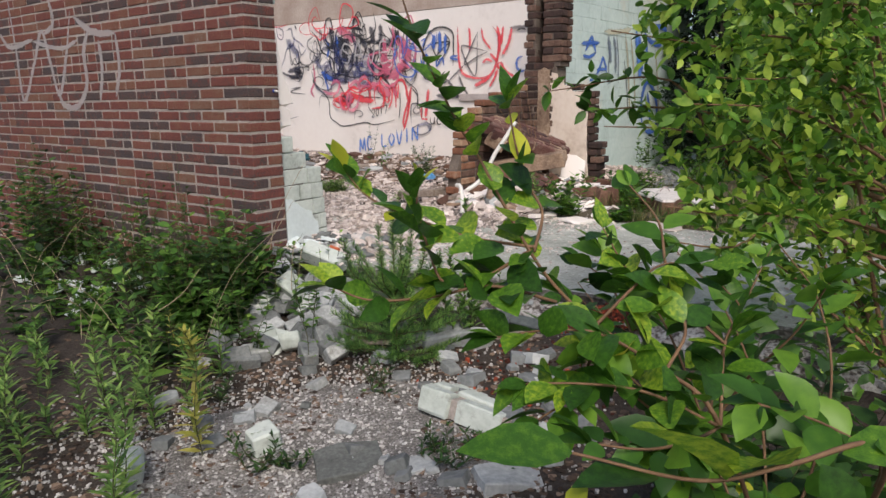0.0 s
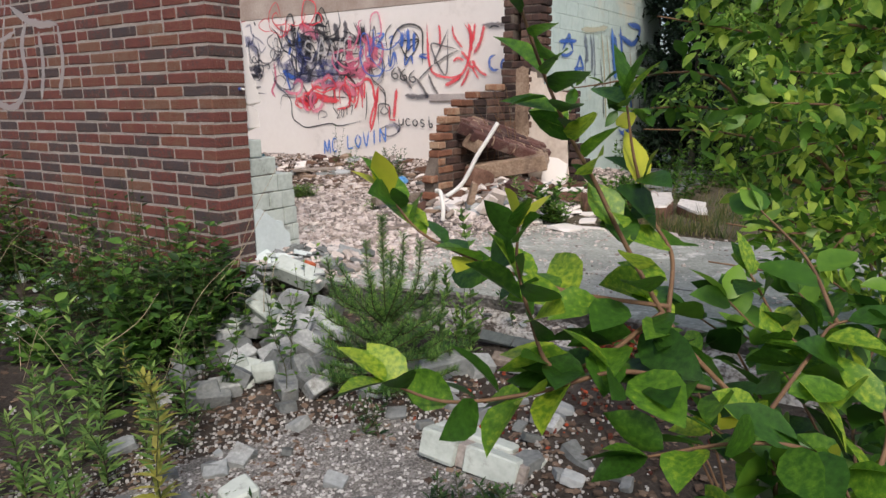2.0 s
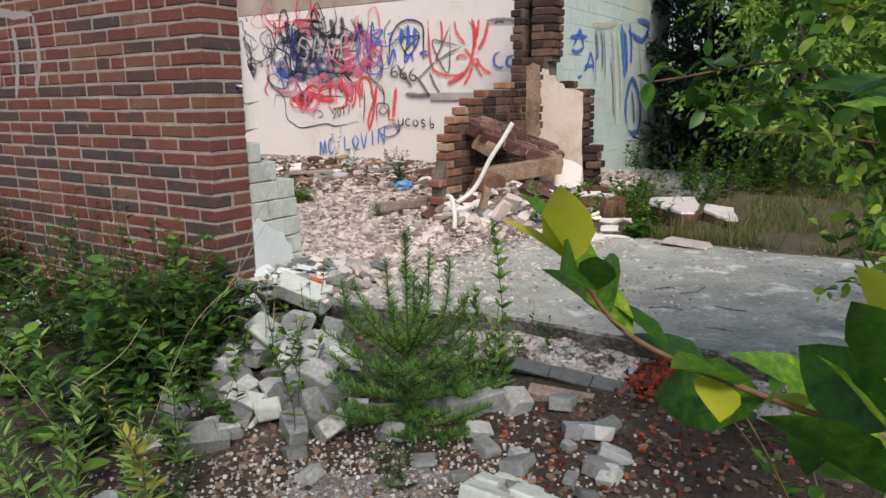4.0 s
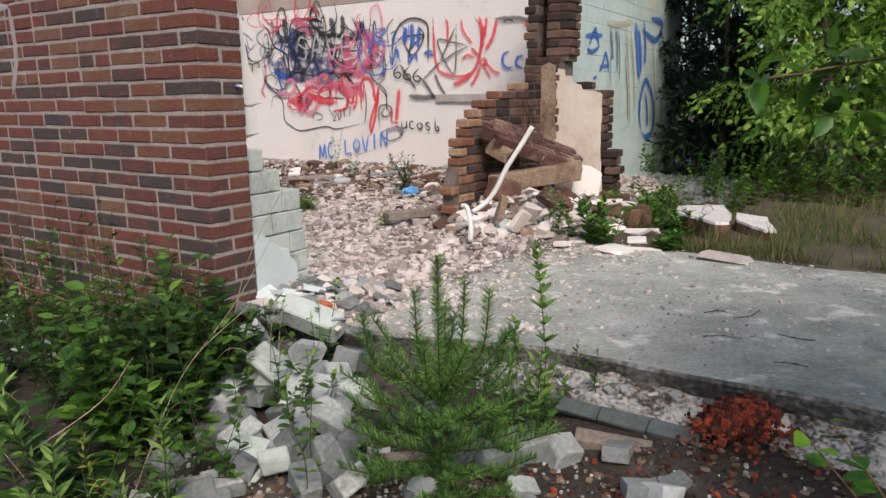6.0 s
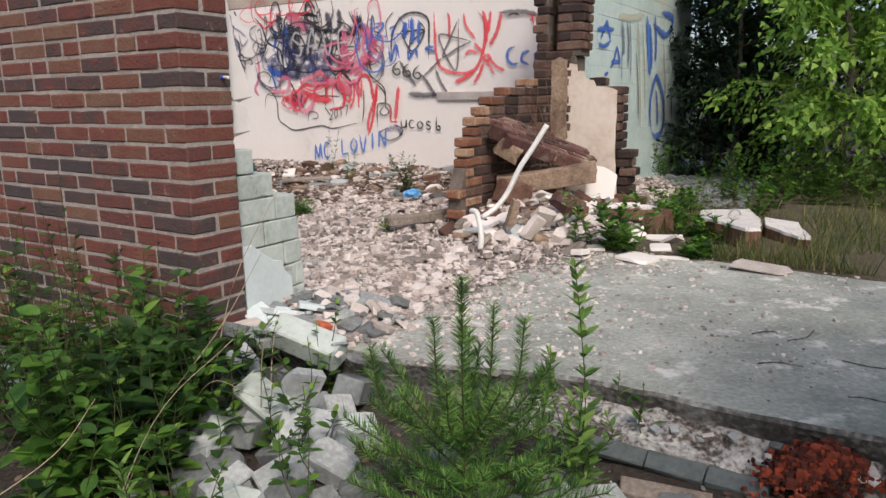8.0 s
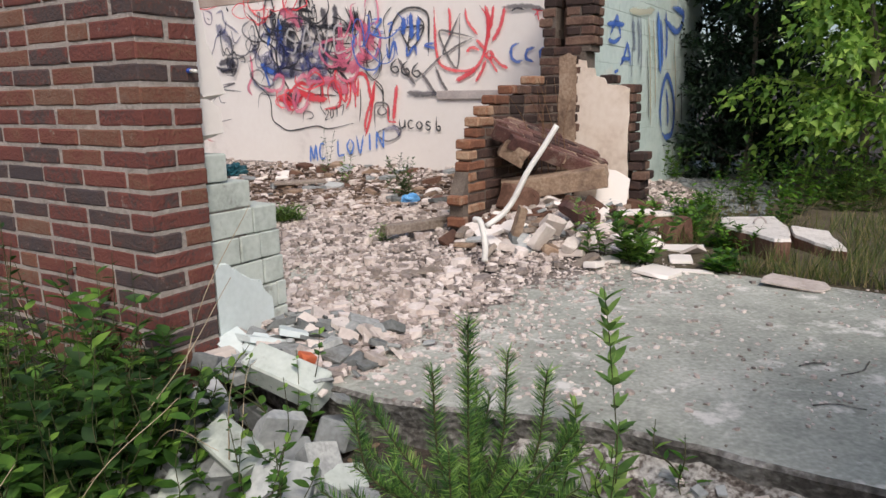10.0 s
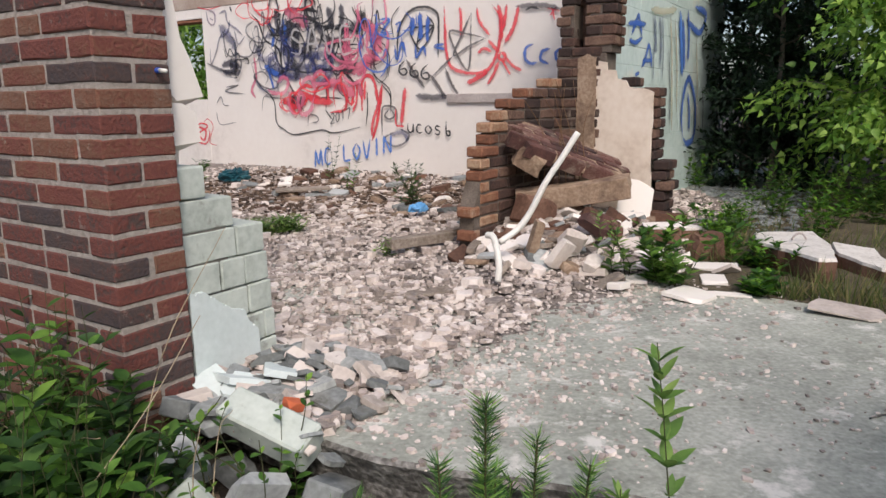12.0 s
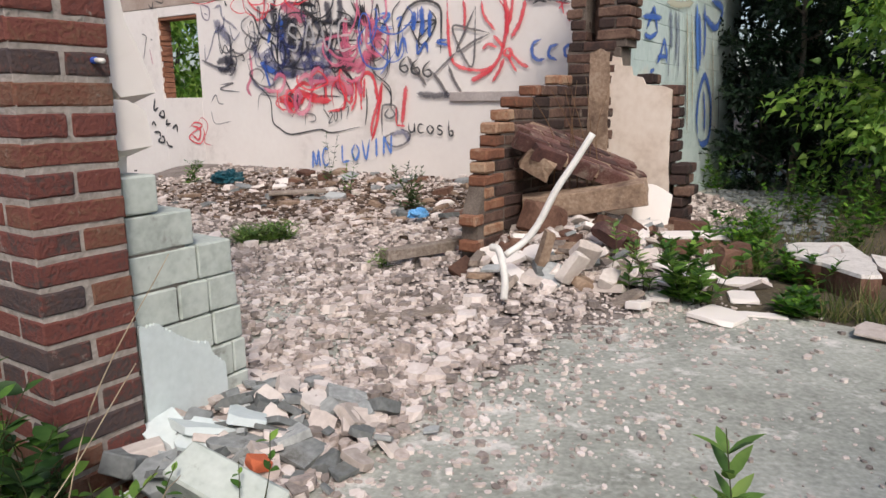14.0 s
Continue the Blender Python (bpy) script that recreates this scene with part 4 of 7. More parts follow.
stroke("far", "red", 0.045, [(-4.95, 1.74), (-4.86, 1.65), (-4.77, 1.61)])
stroke("far", "red", 0.03, [(-4.99, 1.72), (-4.89, 1.57)])
stroke("far", "red", 0.045, [(-5.10, 1.80), (-5.19, 1.83), (-5.26, 1.79)])
stroke("far", "red", 0.05, [(-5.02, 1.70), (-5.08, 1.58), (-5.15, 1.48)])
stroke("far", "red", 0.07, [(-5.39, 1.50), (-5.24, 1.56), (-5.14, 1.62)])
stroke("far", "red", 0.05, [(-5.14, 1.91), (-5.07, 1.84), (-5.03, 1.80)])
stroke("far", "grey", 0.03, [(-5.33, 2.18), (-5.37, 1.63), (-5.59, 2.00), (-5.38, 1.98), (-5.17, 1.93)])
stroke("far", "grey", 0.03, [(-5.17, 1.93), (-5.36, 1.86), (-5.54, 1.78), (-5.44, 1.98), (-5.33, 2.18)])
stroke("far", "grey", 0.05, [(-6.13, 1.76), (-6.02, 1.61), (-5.90, 1.47)])
stroke("far", "grey", 0.05, [(-5.83, 1.60), (-5.72, 1.47), (-5.64, 1.35)])
stroke("far", "grey", 0.04, [(-5.64, 1.66), (-5.57, 1.51), (-5.48, 1.38)])
stroke("far", "grey", 0.03, [(-5.80, 1.58), (-5.67, 1.68), (-5.54, 1.78)])
stroke("far", "blue", 0.045, [(-4.65, 1.85), (-4.73, 1.81), (-4.73, 1.71), (-4.67, 1.67), (-4.61, 1.68)])
stroke("far", "blue", 0.045, [(-4.48, 1.80), (-4.56, 1.77), (-4.57, 1.70), (-4.49, 1.66)])
stroke("far", "blue", 0.04, [(-4.36, 1.80), (-4.42, 1.76), (-4.41, 1.70), (-4.36, 1.69)])
stroke("far", "red", 0.02, [(-4.52, 2.16), (-4.38, 2.13)])
stroke("far", "red", 0.02, [(-4.47, 2.17), (-4.44, 2.05)])
stroke("far", "red", 0.03, [(-4.41, 2.07), (-4.38, 1.98)])
stroke("far", "red", 0.02, [(-4.49, 2.09), (-4.42, 2.17)])
stroke("far", "grey", 0.03, [(-6.37, 1.25), (-6.43, 1.18), (-6.37, 1.14), (-6.30, 1.18), (-6.35, 1.25)])
stroke("far", "grey", 0.03, [(-6.47, 0.97), (-6.47, 1.21), (-6.43, 1.28), (-6.28, 1.25), (-6.27, 1.07)])
stroke("far", "soot", 0.03, [(-6.32, 1.00), (-6.44, 0.93), (-6.32, 0.85), (-6.17, 0.89), (-6.11, 0.98), (-6.23, 1.04)])
stroke("far", "navy", 0.06, [(-6.38, 0.97), (-6.20, 1.00), (-6.12, 0.91)])
stroke("far", "red", 0.05, [(-6.45, 1.55), (-6.51, 1.32), (-6.60, 1.11), (-6.62, 0.95)])
stroke("far", "red", 0.07, [(-6.15, 1.48), (-6.18, 1.28), (-6.21, 1.07)])
stroke("far", "red", 0.04, [(-6.81, 1.56), (-6.82, 1.35), (-6.89, 1.21)])
stroke("far", "red", 0.05, [(-6.69, 1.56), (-6.71, 1.35)])
stroke("far", "black", 0.016, [(-6.51, 1.94), (-6.38, 1.80), (-6.39, 1.59)])
stroke("far", "black", 0.016, [(-6.81, 2.36), (-6.76, 2.13), (-6.86, 1.95)])
stroke("far", "black", 0.018, [(-6.54, 2.34), (-6.62, 2.08), (-6.69, 2.30), (-6.67, 2.06)])
stroke("far", "black", 0.018, [(-6.57, 1.92), (-6.59, 1.65), (-6.36, 1.46), (-6.35, 1.28)])
stroke("far", "pink", 0.08, [(-6.71, 1.81), (-6.56, 1.78)])
stroke("far", "pink", 0.06, [(-6.64, 2.01), (-6.46, 2.02)])
stroke("far", "soot", 0.08, [(-6.02, 1.39), (-5.80, 1.37), (-5.59, 1.38)])
stroke("far", "soot", 0.06, [(-4.85, 2.20), (-4.56, 2.19), (-4.37, 2.14)])
stroke("far", "black", 0.02, [(-4.74, 2.16), (-4.67, 2.18), (-4.60, 2.16)])
word("far", "2017", "black", 0.016, (-7.218, 1.083), (-6.909, 1.146), 0.118)
word("far", "666", "black", 0.026, (-6.237, 1.613), (-5.807, 1.536), 0.155)
word("far", "ucost", "black", 0.022, (-6.137, 1.002), (-5.555, 0.972), 0.096)
word("far", "L", "red", 0.03, (-6.300, 1.069), (-6.136, 1.037), 0.184)
word("far", "Mc LOVIN", "lightblue", 0.034, (-7.491, 0.570), (-6.318, 0.776), 0.207)
stroke("side", "blue", 0.06, [(7.20, 1.82), (7.29, 1.91), (7.36, 1.98), (7.43, 1.89), (7.48, 1.81)])
stroke("side", "blue", 0.06, [(7.11, 1.90), (7.34, 1.92), (7.56, 1.93)])
stroke("side", "blue", 0.05, [(7.15, 1.78), (7.31, 1.77), (7.48, 1.82)])
stroke("side", "blue", 0.06, [(7.49, 1.58), (7.59, 1.66), (7.66, 1.77), (7.74, 1.69), (7.77, 1.59)])
stroke("side", "blue", 0.05, [(7.51, 1.64), (7.75, 1.65)])
stroke("side", "navy", 0.12, [(7.79, 2.02), (7.85, 1.82), (7.86, 1.71)])
stroke("side", "navy", 0.09, [(7.93, 2.02), (8.00, 1.86), (8.02, 1.60)])
stroke("side", "navy", 0.05, [(8.02, 2.04), (8.09, 1.76), (8.11, 1.50)])
stroke("side", "navy", 0.04, [(7.81, 1.75), (7.83, 1.48)])
stroke("side", "blue", 0.1, [(8.95, 0.94), (8.85, 1.15), (8.88, 1.36), (9.05, 1.53), (9.33, 1.34), (9.42, 1.10), (9.36, 0.92), (9.14, 0.88), (8.95, 0.94)])
stroke("side", "blue", 0.08, [(9.04, 1.40), (9.14, 1.19), (9.18, 0.99)])
stroke("side", "blue", 0.12, [(8.69, 2.07), (8.79, 1.84), (8.84, 1.61)])
stroke("side", "blue", 0.1, [(8.87, 2.17), (8.96, 1.90), (8.96, 1.69)])
stroke("side", "blue", 0.1, [(8.81, 2.08), (9.37, 2.00), (9.60, 2.20), (9.11, 2.23)])
stroke("side", "lightblue", 0.15, [(8.59, 2.14), (8.70, 1.80), (8.79, 1.54)])
stroke("side", "blue", 0.04, [(7.33, 1.52), (7.44, 1.54)])
stroke("side", "ochre", 0.07, [(8.26, 2.07), (8.36, 1.78), (8.45, 1.36), (8.52, 1.00)])
stroke("side", "ochre", 0.06, [(8.43, 2.05), (8.58, 1.60), (8.65, 1.20)])
stroke("side", "soot", 0.04, [(8.26, 1.77), (8.38, 1.40), (8.43, 1.08)])
stroke("side", "ochre", 0.06, [(9.25, 1.94), (9.42, 1.41), (9.47, 1.05)])
stroke("side", "soot", 0.04, [(9.64, 1.46), (9.73, 1.23), (9.77, 0.97)])
stroke("side", "ochre", 0.08, [(7.67, 2.06), (8.05, 2.08), (8.47, 2.14)])
stroke("brick", "chalk", 0.05, [(-6.35, 2.21), (-6.31, 1.77), (-6.28, 1.37), (-6.01, 1.67), (-5.83, 1.89), (-5.74, 1.62), (-5.66, 1.41), (-5.49, 1.69), (-5.36, 2.00)])
stroke("brick", "chalk", 0.05, [(-6.58, 1.92), (-6.40, 1.80), (-5.98, 1.84)])
stroke("brick", "chalk", 0.05, [(-5.67, 2.13), (-5.63, 1.94), (-5.79, 1.87)])
stroke("brick", "chalk", 0.06, [(-5.09, 1.90), (-5.22, 1.72), (-5.23, 1.48), (-5.39, 1.33), (-5.61, 1.34), (-5.67, 1.45)])
stroke("brick", "chalk", 0.06, [(-5.32, 1.96), (-5.07, 1.84), (-4.77, 1.81)])
stroke("brick", "chalk", 0.05, [(-5.00, 1.78), (-4.99, 1.59), (-5.06, 1.36)])
stroke("brick", "chalk", 0.05, [(-4.77, 1.81), (-4.76, 1.58), (-4.84, 1.39)])
stroke("brick", "chalk", 0.04, [(-5.99, 1.82), (-5.55, 1.75), (-5.28, 1.80)])
sr = random.Random(8)


def scribble(colour, width, u0, u1, z0, z1, count):
    """Loose looping tags layered over one another."""
    for _ in range(count):
        cu, cz = sr.uniform(u0, u1), sr.uniform(z0, z1)
        ru, rz = sr.uniform(0.05, 0.2), sr.uniform(0.08, 0.24)
        a0, turn = sr.uniform(0, 6.28), sr.choice((-1, 1)) * sr.uniform(0.7, 1.3)
        stroke("far", colour, width * sr.uniform(0.7, 1.3), [(cu + ru * math.cos(a0 + turn * k) + 0.03 * k * turn, cz + rz * math.sin(a0 + turn * k * sr.uniform(0.85, 1.15))) for k in range(sr.randint(4, 8))])


scribble("soot", 0.09, -8.1, -6.9, 1.65, 2.3, 5)
scribble("navy", 0.09, -8.3, -7.0, 1.6, 2.2, 4)
scribble("black", 0.03, -8.1, -7.0, 1.65, 2.4, 13)
scribble("black", 0.014, -7.6, -6.4, 1.35, 2.3, 14)
scribble("navy", 0.04, -8.3, -7.2, 1.6, 2.2, 9)
scribble("pink", 0.05, -7.3, -6.4, 1.5, 2.3, 9)
scribble("pink", 0.07, -8.0, -6.9, 1.3, 1.65, 5)
scribble("red", 0.03, -8.0, -6.9, 1.25, 1.6, 6)
scribble("red", 0.025, -8.6, -6.8, 2.35, 2.5, 8)
scribble("soot", 0.03, -9.0, -8.3, 1.6, 2.3, 8)
scribble("blue", 0.025, -6.6, -6.0, 1.7, 2.2, 7)
word("far", "SAVE", "white", 0.035, (-7.794, 1.875), (-6.782, 1.855), 0.294)


# ---- rubble ----
M_CHIP = surface("render_chips", [(0.2, (0.2, 0.17, 0.15)), (0.4, (0.4, 0.335, 0.295)), (0.58, (0.6, 0.515, 0.46)), (0.8, (0.75, 0.675, 0.62))], 8, 60, 0.95, 0.4, 0.4, "island", 0.55)
M_BED = surface("rubble_bed", [(0.25, (0.09, 0.075, 0.062)), (0.5, (0.2, 0.17, 0.148)), (0.75, (0.34, 0.3, 0.265))], 7, 60, 0.97, 0.9, 0.5, dist=0.02)
M_GRAVEL = surface("gravel", [(0.2, (0.17, 0.16, 0.145)), (0.5, (0.36, 0.345, 0.32)), (0.8, (0.58, 0.56, 0.525))], 8, 60, 0.95, 0.4, 0.4, "island", 0.6)
M_RED = surface("red_brick_crumbs", [(0.2, (0.022, 0.012, 0.009)), (0.5, (0.1, 0.026, 0.015)), (0.8, (0.4, 0.075, 0.03))], 8, 60, 0.95, 0.5, 0.4, "island", 0.5)
M_CHUNK = surface("concrete_fragment", [(0.2, (0.11, 0.115, 0.11)), (0.5, (0.24, 0.255, 0.25)), (0.8, (0.46, 0.475, 0.46))], 6, 50, 0.93, 0.5, 0.4, "object", 0.5)
M_WOODOLD = surface("old_wood", [(0.25, (0.1, 0.075, 0.055)), (0.5, (0.25, 0.205, 0.165)), (0.8, (0.46, 0.4, 0.34))], 9, 70, 0.95, 0.9, 0.45, "object", 0.3, gnarl=0.72, stain=(0.14, 0.11, 0.09), stain_at=(0.55, 0.7))
M_LOG = surface("brown_brick_chunk", [(0.25, (0.05, 0.028, 0.02)), (0.5, (0.12, 0.062, 0.042)), (0.8, (0.24, 0.14, 0.095))], 6, 50, 0.92, 0.5, 0.4, "object", 0.3)
M_CHIPBLOCK = surface("pinkish_fragment", [(0.2, (0.34, 0.29, 0.25)), (0.5, (0.54, 0.47, 0.42)), (0.8, (0.7, 0.64, 0.58))], 6, 50, 0.93, 0.5, 0.4, "object", 0.4)
rr = random.Random(11)


def chips(name, spots, material, flat=0.25):
    """Loose flat fragments, each an uneven little slab, joined in one mesh. A spot is (x, y, z, size)."""
    verts, faces = [], []
    for x, y, z, s in spots:
        n = rr.choice((4, 5, 5, 6, 7))
        th = s * flat * rr.uniform(0.5, 1.3)
        a0 = rr.uniform(0, 6.28)
        st = rr.uniform(0.55, 1.0)
        yaw = rr.uniform(0, 6.28)
        ta, tb = rr.gauss(0, 0.14), rr.gauss(0, 0.14)
        cy, sy = math.cos(yaw), math.sin(yaw)
        base = len(verts)
        for lv in (0, 1):
            for k in range(n):
                an = a0 + 6.283 * (k + rr.uniform(-0.25, 0.25)) / n
                r = s * 0.5 * rr.uniform(0.75, 1.1) * (1 if lv == 0 else 0.93)
                px, py = r * math.cos(an), r * math.sin(an) * st
                qx, qy = px * cy - py * sy, px * sy + py * cy
                verts.append((x + qx, y + qy, z + lv * th + qx * ta + qy * tb))
        faces.append(tuple(base + n + k for k in range(n)))
        for k in range(n):
            m = (k + 1) % n
            faces.append((base + k, base + m, base + n + m, base + n + k))
    return mesh_of(name, verts, faces, material)


def bed_z(u, v):
    """Top of the layer of rubble on the slab."""
    d = min(max((-2.62 - u - 0.45 * max(0.0, min(1.0, (3.9 - v) / 0.6))) / 0.55, 0), 1)
    far_in = min(max((v - 4.2) / 3.5, 0), 1)
    h = d * (0.004 + 0.07 * far_in + 0.02 * noise.noise(Vector((u * 2.2, v * 2.2, 9))) * (0.4 + far_in))
    h += 0.16 * math.exp(-((u + 3.45) ** 2 / 0.16 + (v - 5.65) ** 2 / 0.35))
    h += 0.05 * math.exp(-((u + 3.05) ** 2 / 0.15 + (v - 6.0) ** 2 / 0.2))
    h += 0.06 * math.exp(-((u + 3.3) ** 2 / 0.06 + (v - 3.15) ** 2 / 0.05))
    h += 0.07 * max(0.0, min(1.0, (v - 7.0) / 0.8)) * d
    return 0.405 + h


def bed():
    nu, nv = 110, 90
    verts = []
    for j in range(nv + 1):
        for i in range(nu + 1):
            u, v = -9.5 + 7.2 * i / nu, 2.95 + 4.95 * j / nv
            verts.append((u, v, bed_z(u, v) - 0.006 + 0.008 * noise.noise(Vector((u * 20, v * 20, 0)))))
    w = nu + 1
    faces = [(j * w + i, j * w + i + 1, (j + 1) * w + i + 1, (j + 1) * w + i) for j in range(nv) for i in range(nu)]
    return mesh_of("rubble_bed", verts, faces, M_BED)


bed_ob = thing("rubble_bed", "crushed plaster and mortar lying on the floor", "rubble", B, kind="stuff", data=bed())
spots = []
for _ in range(104000):
    u, v = rr.uniform(-9, 0.5), 2.9 + 4.9 * rr.random() ** 1.25
    dens = 1.0 if u < -2.78 else max(0.03, math.exp(-((u + 2.78) / 0.55) ** 2))
    dens *= 0.35 + 0.65 * min(1, max(0, 0.75 + 1.3 * noise.noise(Vector((u * 1.1, v * 1.1, 2)))))
    if v < 3.12 and u > -2.5:
        continue
    if u < -3.42 and v < 2.9:
        continue
    if u < -6.5:
        dens *= 0.5
    if u > -3.0 and v < 3.75:
        dens *= 0.6 + 0.9 * max(0.0, noise.noise(Vector((u * 3.1, v * 3.1, 6))))
    if rr.random() > dens:
        continue
    s = rr.choice((0.011, 0.014, 0.018, 0.023, 0.03, 0.039, 0.05)) * rr.uniform(0.75, 1.35) * (1 if u < -2.9 else 0.55)
    if rr.random() < 0.05 and u < -2.8:
        s *= 1.9
    spots.append((u, v, bed_z(u, v) - 0.002 + (0.012 * rr.random() ** 2 if u < -2.85 else 0.0), s))
for _ in range(5200):
    u, v = rr.uniform(-2.9, 1.2), 3.1 + 2.6 * rr.random() ** 1.2
    if noise.noise(Vector((u * 1.7, v * 1.7, 4))) + 0.35 > rr.random():
        spots.append((u, v, 0.404, rr.uniform(0.005, 0.018) * (1.7 if rr.random() < 0.08 else 1)))
thing("plaster_chips", "countless pale broken plaster chips on the floor", "rubble", B, kind="stuff", data=chips("plaster_chips", spots, M_CHIP, 0.34))


def fragment(sx, sy, sz, material, seed, cuts=4, rough=0.006):
    """A broken piece of masonry: a block with corners knocked off, worn edges and pitted faces."""
    r = random.Random(seed)
    bm = bmesh.new()
    bmesh.ops.create_cube(bm, size=1)
    bmesh.ops.scale(bm, vec=(sx, sy, sz), verts=bm.verts[:])
    for _ in range(cuts):
        n = Vector((r.uniform(-1, 1), r.uniform(-1, 1), r.uniform(-0.5, 0.9))).normalized()
        reach = abs(n.x) * sx / 2 + abs(n.y) * sy / 2 + abs(n.z) * sz / 2
        res = bmesh.ops.bisect_plane(bm, geom=bm.verts[:] + bm.edges[:] + bm.faces[:], plane_co=n * reach * r.uniform(0.68, 0.9), plane_no=n, clear_outer=True)
        edges = [e for e in res["geom_cut"] if isinstance(e, bmesh.types.BMEdge)]
        if edges:
            bmesh.ops.edgeloop_fill(bm, edges=edges)
    small = min(sx, sy, sz)
    bmesh.ops.bevel(bm, geom=bm.edges[:], offset=small * 0.07, segments=1, affect="EDGES", clamp_overlap=True)
    bmesh.ops.triangulate(bm, faces=[f for f in bm.faces if len(f.verts) > 4])
    bmesh.ops.subdivide_edges(bm, edges=[e for e in bm.edges if e.calc_length() > small * 0.4], cuts=1)
    bmesh.ops.triangulate(bm, faces=[f for f in bm.faces if len(f.verts) > 4])
    rough = min(rough, small * 0.09)
    for v in bm.verts:
        v.co += Vector((noise.noise(v.co * 18 + Vector((seed, 0, 0))), noise.noise(v.co * 18 + Vector((0, seed, 0))), noise.noise(v.co * 18 + Vector((0, 0, seed))))) * rough
    bmesh.ops.recalc_face_normals(bm, faces=bm.faces[:])
    me = bpy.data.meshes.new("fragment")
    bm.to_mesh(me)
    bm.free()
    me.materials.append(material)
    return me


def put_fragment(name, label, x, y, z, dims, rot, material, seed, cuts=3, rough=0.005, category="rubble", group=""):
    return thing(name, label, category, pose(x, y, z, *rot), group, data=fragment(*dims, material, seed, cuts, rough))


# heap of broken blocks below the corner
put_fragment("broken_beam", "long pale concrete block lying across the heap", -0.72, 4.07, 0.435, (0.29, 0.105, 0.1), (24, 13, -30), M_BLOCK, 2, 0, 0.003)
heap = [(-0.846, 3.814, 0.36, (0.22, 0.12, 0.11), (30, 22, -38), 2), (-0.736, 3.887, 0.37, (0.15, 0.05, 0.16), (15, 20, 30), 1), (-0.702, 3.697, 0.3, (0.2, 0.17, 0.06), (38, 6, -14), 1), (-0.987, 3.593, 0.22, (0.24, 0.13, 0.12), (14, -10, 12), 0), (-0.868, 3.436, 0.15, (0.12, 0.2, 0.11), (24, 8, -14), 2), (-1.139, 3.464, 0.13, (0.11, 0.19, 0.1), (30, -8, -24), 0), (-0.751, 3.542, 0.22, (0.18, 0.13, 0.1), (20, -18, 24), 0), (-0.611, 3.559, 0.26, (0.17, 0.12, 0.09), (18, 24, -20), 0), (-1.149, 3.991, 0.32, (0.16, 0.12, 0.1), (20, 10, 40), 1), (-1.027, 3.966, 0.34, (0.16, 0.1, 0.1), (25, -15, 15), 0), (-1.085, 3.787, 0.26, (0.15, 0.12, 0.12), (10, 30, 60), 0), (-0.96, 4.051, 0.4, (0.17, 0.12, 0.08), (15, 25, -50), 1), (-0.636, 3.407, 0.16, (0.2, 0.1, 0.1), (8, -14, 8), 1), (-1.369, 3.956, 0.22, (0.16, 0.12, 0.11), (30, 0, 30), 1), (-0.55, 3.96, 0.33, (0.16, 0.12, 0.1), (10, 20, 70), 1), (-0.534, 3.76, 0.28, (0.14, 0.1, 0.05), (26, 8, 20), 2), (-0.95, 3.2, 0.07, (0.13, 0.08, 0.07), (0, 15, 120), 0), (-1.2, 3.3, 0.09, (0.11, 0.1, 0.08), (30, 10, 0), 0), (-0.78, 3.2, 0.07, (0.12, 0.09, 0.07), (10, 10, 30), 1), (-0.88, 4.2, 0.47, (0.2, 0.15, 0.04), (10, -6, 30), 1), (-0.8, 4.3, 0.47, (0.16, 0.12, 0.05), (-8, 6, 10), 0), (-1.0, 4.26, 0.47, (0.17, 0.1, 0.06), (10, 20, 80), 1)]
for i, (x, y, z, d, rot, mk) in enumerate(heap):
    put_fragment("broken_block", "broken pale sand-lime block in the heap", x, y, z - 0.045, [q * 0.9 for q in d], rot, (M_LIMEBLOCK, M_CHUNK, M_BLOCK)[mk], 20 + i, 1 + i % 2, 0.003, group="broken blocks")
for i in range(14):
    x, y = rr.uniform(-1.05, -0.5), rr.uniform(3.15, 3.8)
    d = (rr.uniform(0.1, 0.18), rr.uniform(0.08, 0.11), rr.uniform(0.06, 0.1))
    put_fragment("broken_block", "broken pale sand-lime block in the heap", x, y, ground_z(x, y) + 0.045, d, (rr.uniform(-40, 40), rr.uniform(-40, 40), rr.uniform(0, 360)), rr.choice((M_LIMEBLOCK, M_LIMEBLOCK, M_LIMEBLOCK, M_BLOCK, M_CHUNK)), 1300 + i, 1 + i % 2, 0.003, group="broken blocks")
for i in range(46):
    u, v = rr.gauss(-3.0, 0.28), rr.gauss(2.55, 0.22)
    if v > 2.82 or u < -3.75:
        continue
    p = in_world(u, v)
    s = rr.uniform(0.05, 0.11)
    put_fragment("rubble_stone", "small grey fragment of broken block", p.x, p.y, ground_z(p.x, p.y) + 0.03, (s * 1.4, s, s * 0.7), (rr.uniform(-30, 30), rr.uniform(-30, 30), rr.uniform(0, 360)), rr.choice((M_LIMEBLOCK, M_CHUNK)), 60 + i, 3, 0.004, group="small rubble")
for i in range(26):
    u, v = rr.uniform(-5.6, -4.3), rr.uniform(1.95, 2.55)
    p = in_world(u, v)
    s = rr.uniform(0.04, 0.1)
    put_fragment("rubble_stone", "bluish white plaster scrap at the foot of the brickwork", p.x, p.y, ground_z(p.x, p.y) + 0.03, (s * 1.5, s, s * 0.35), (rr.uniform(-30, 30), rr.uniform(-30, 30), rr.uniform(0, 360)), M_PATCH, 1500 + i, 3, 0.003, group="small rubble")
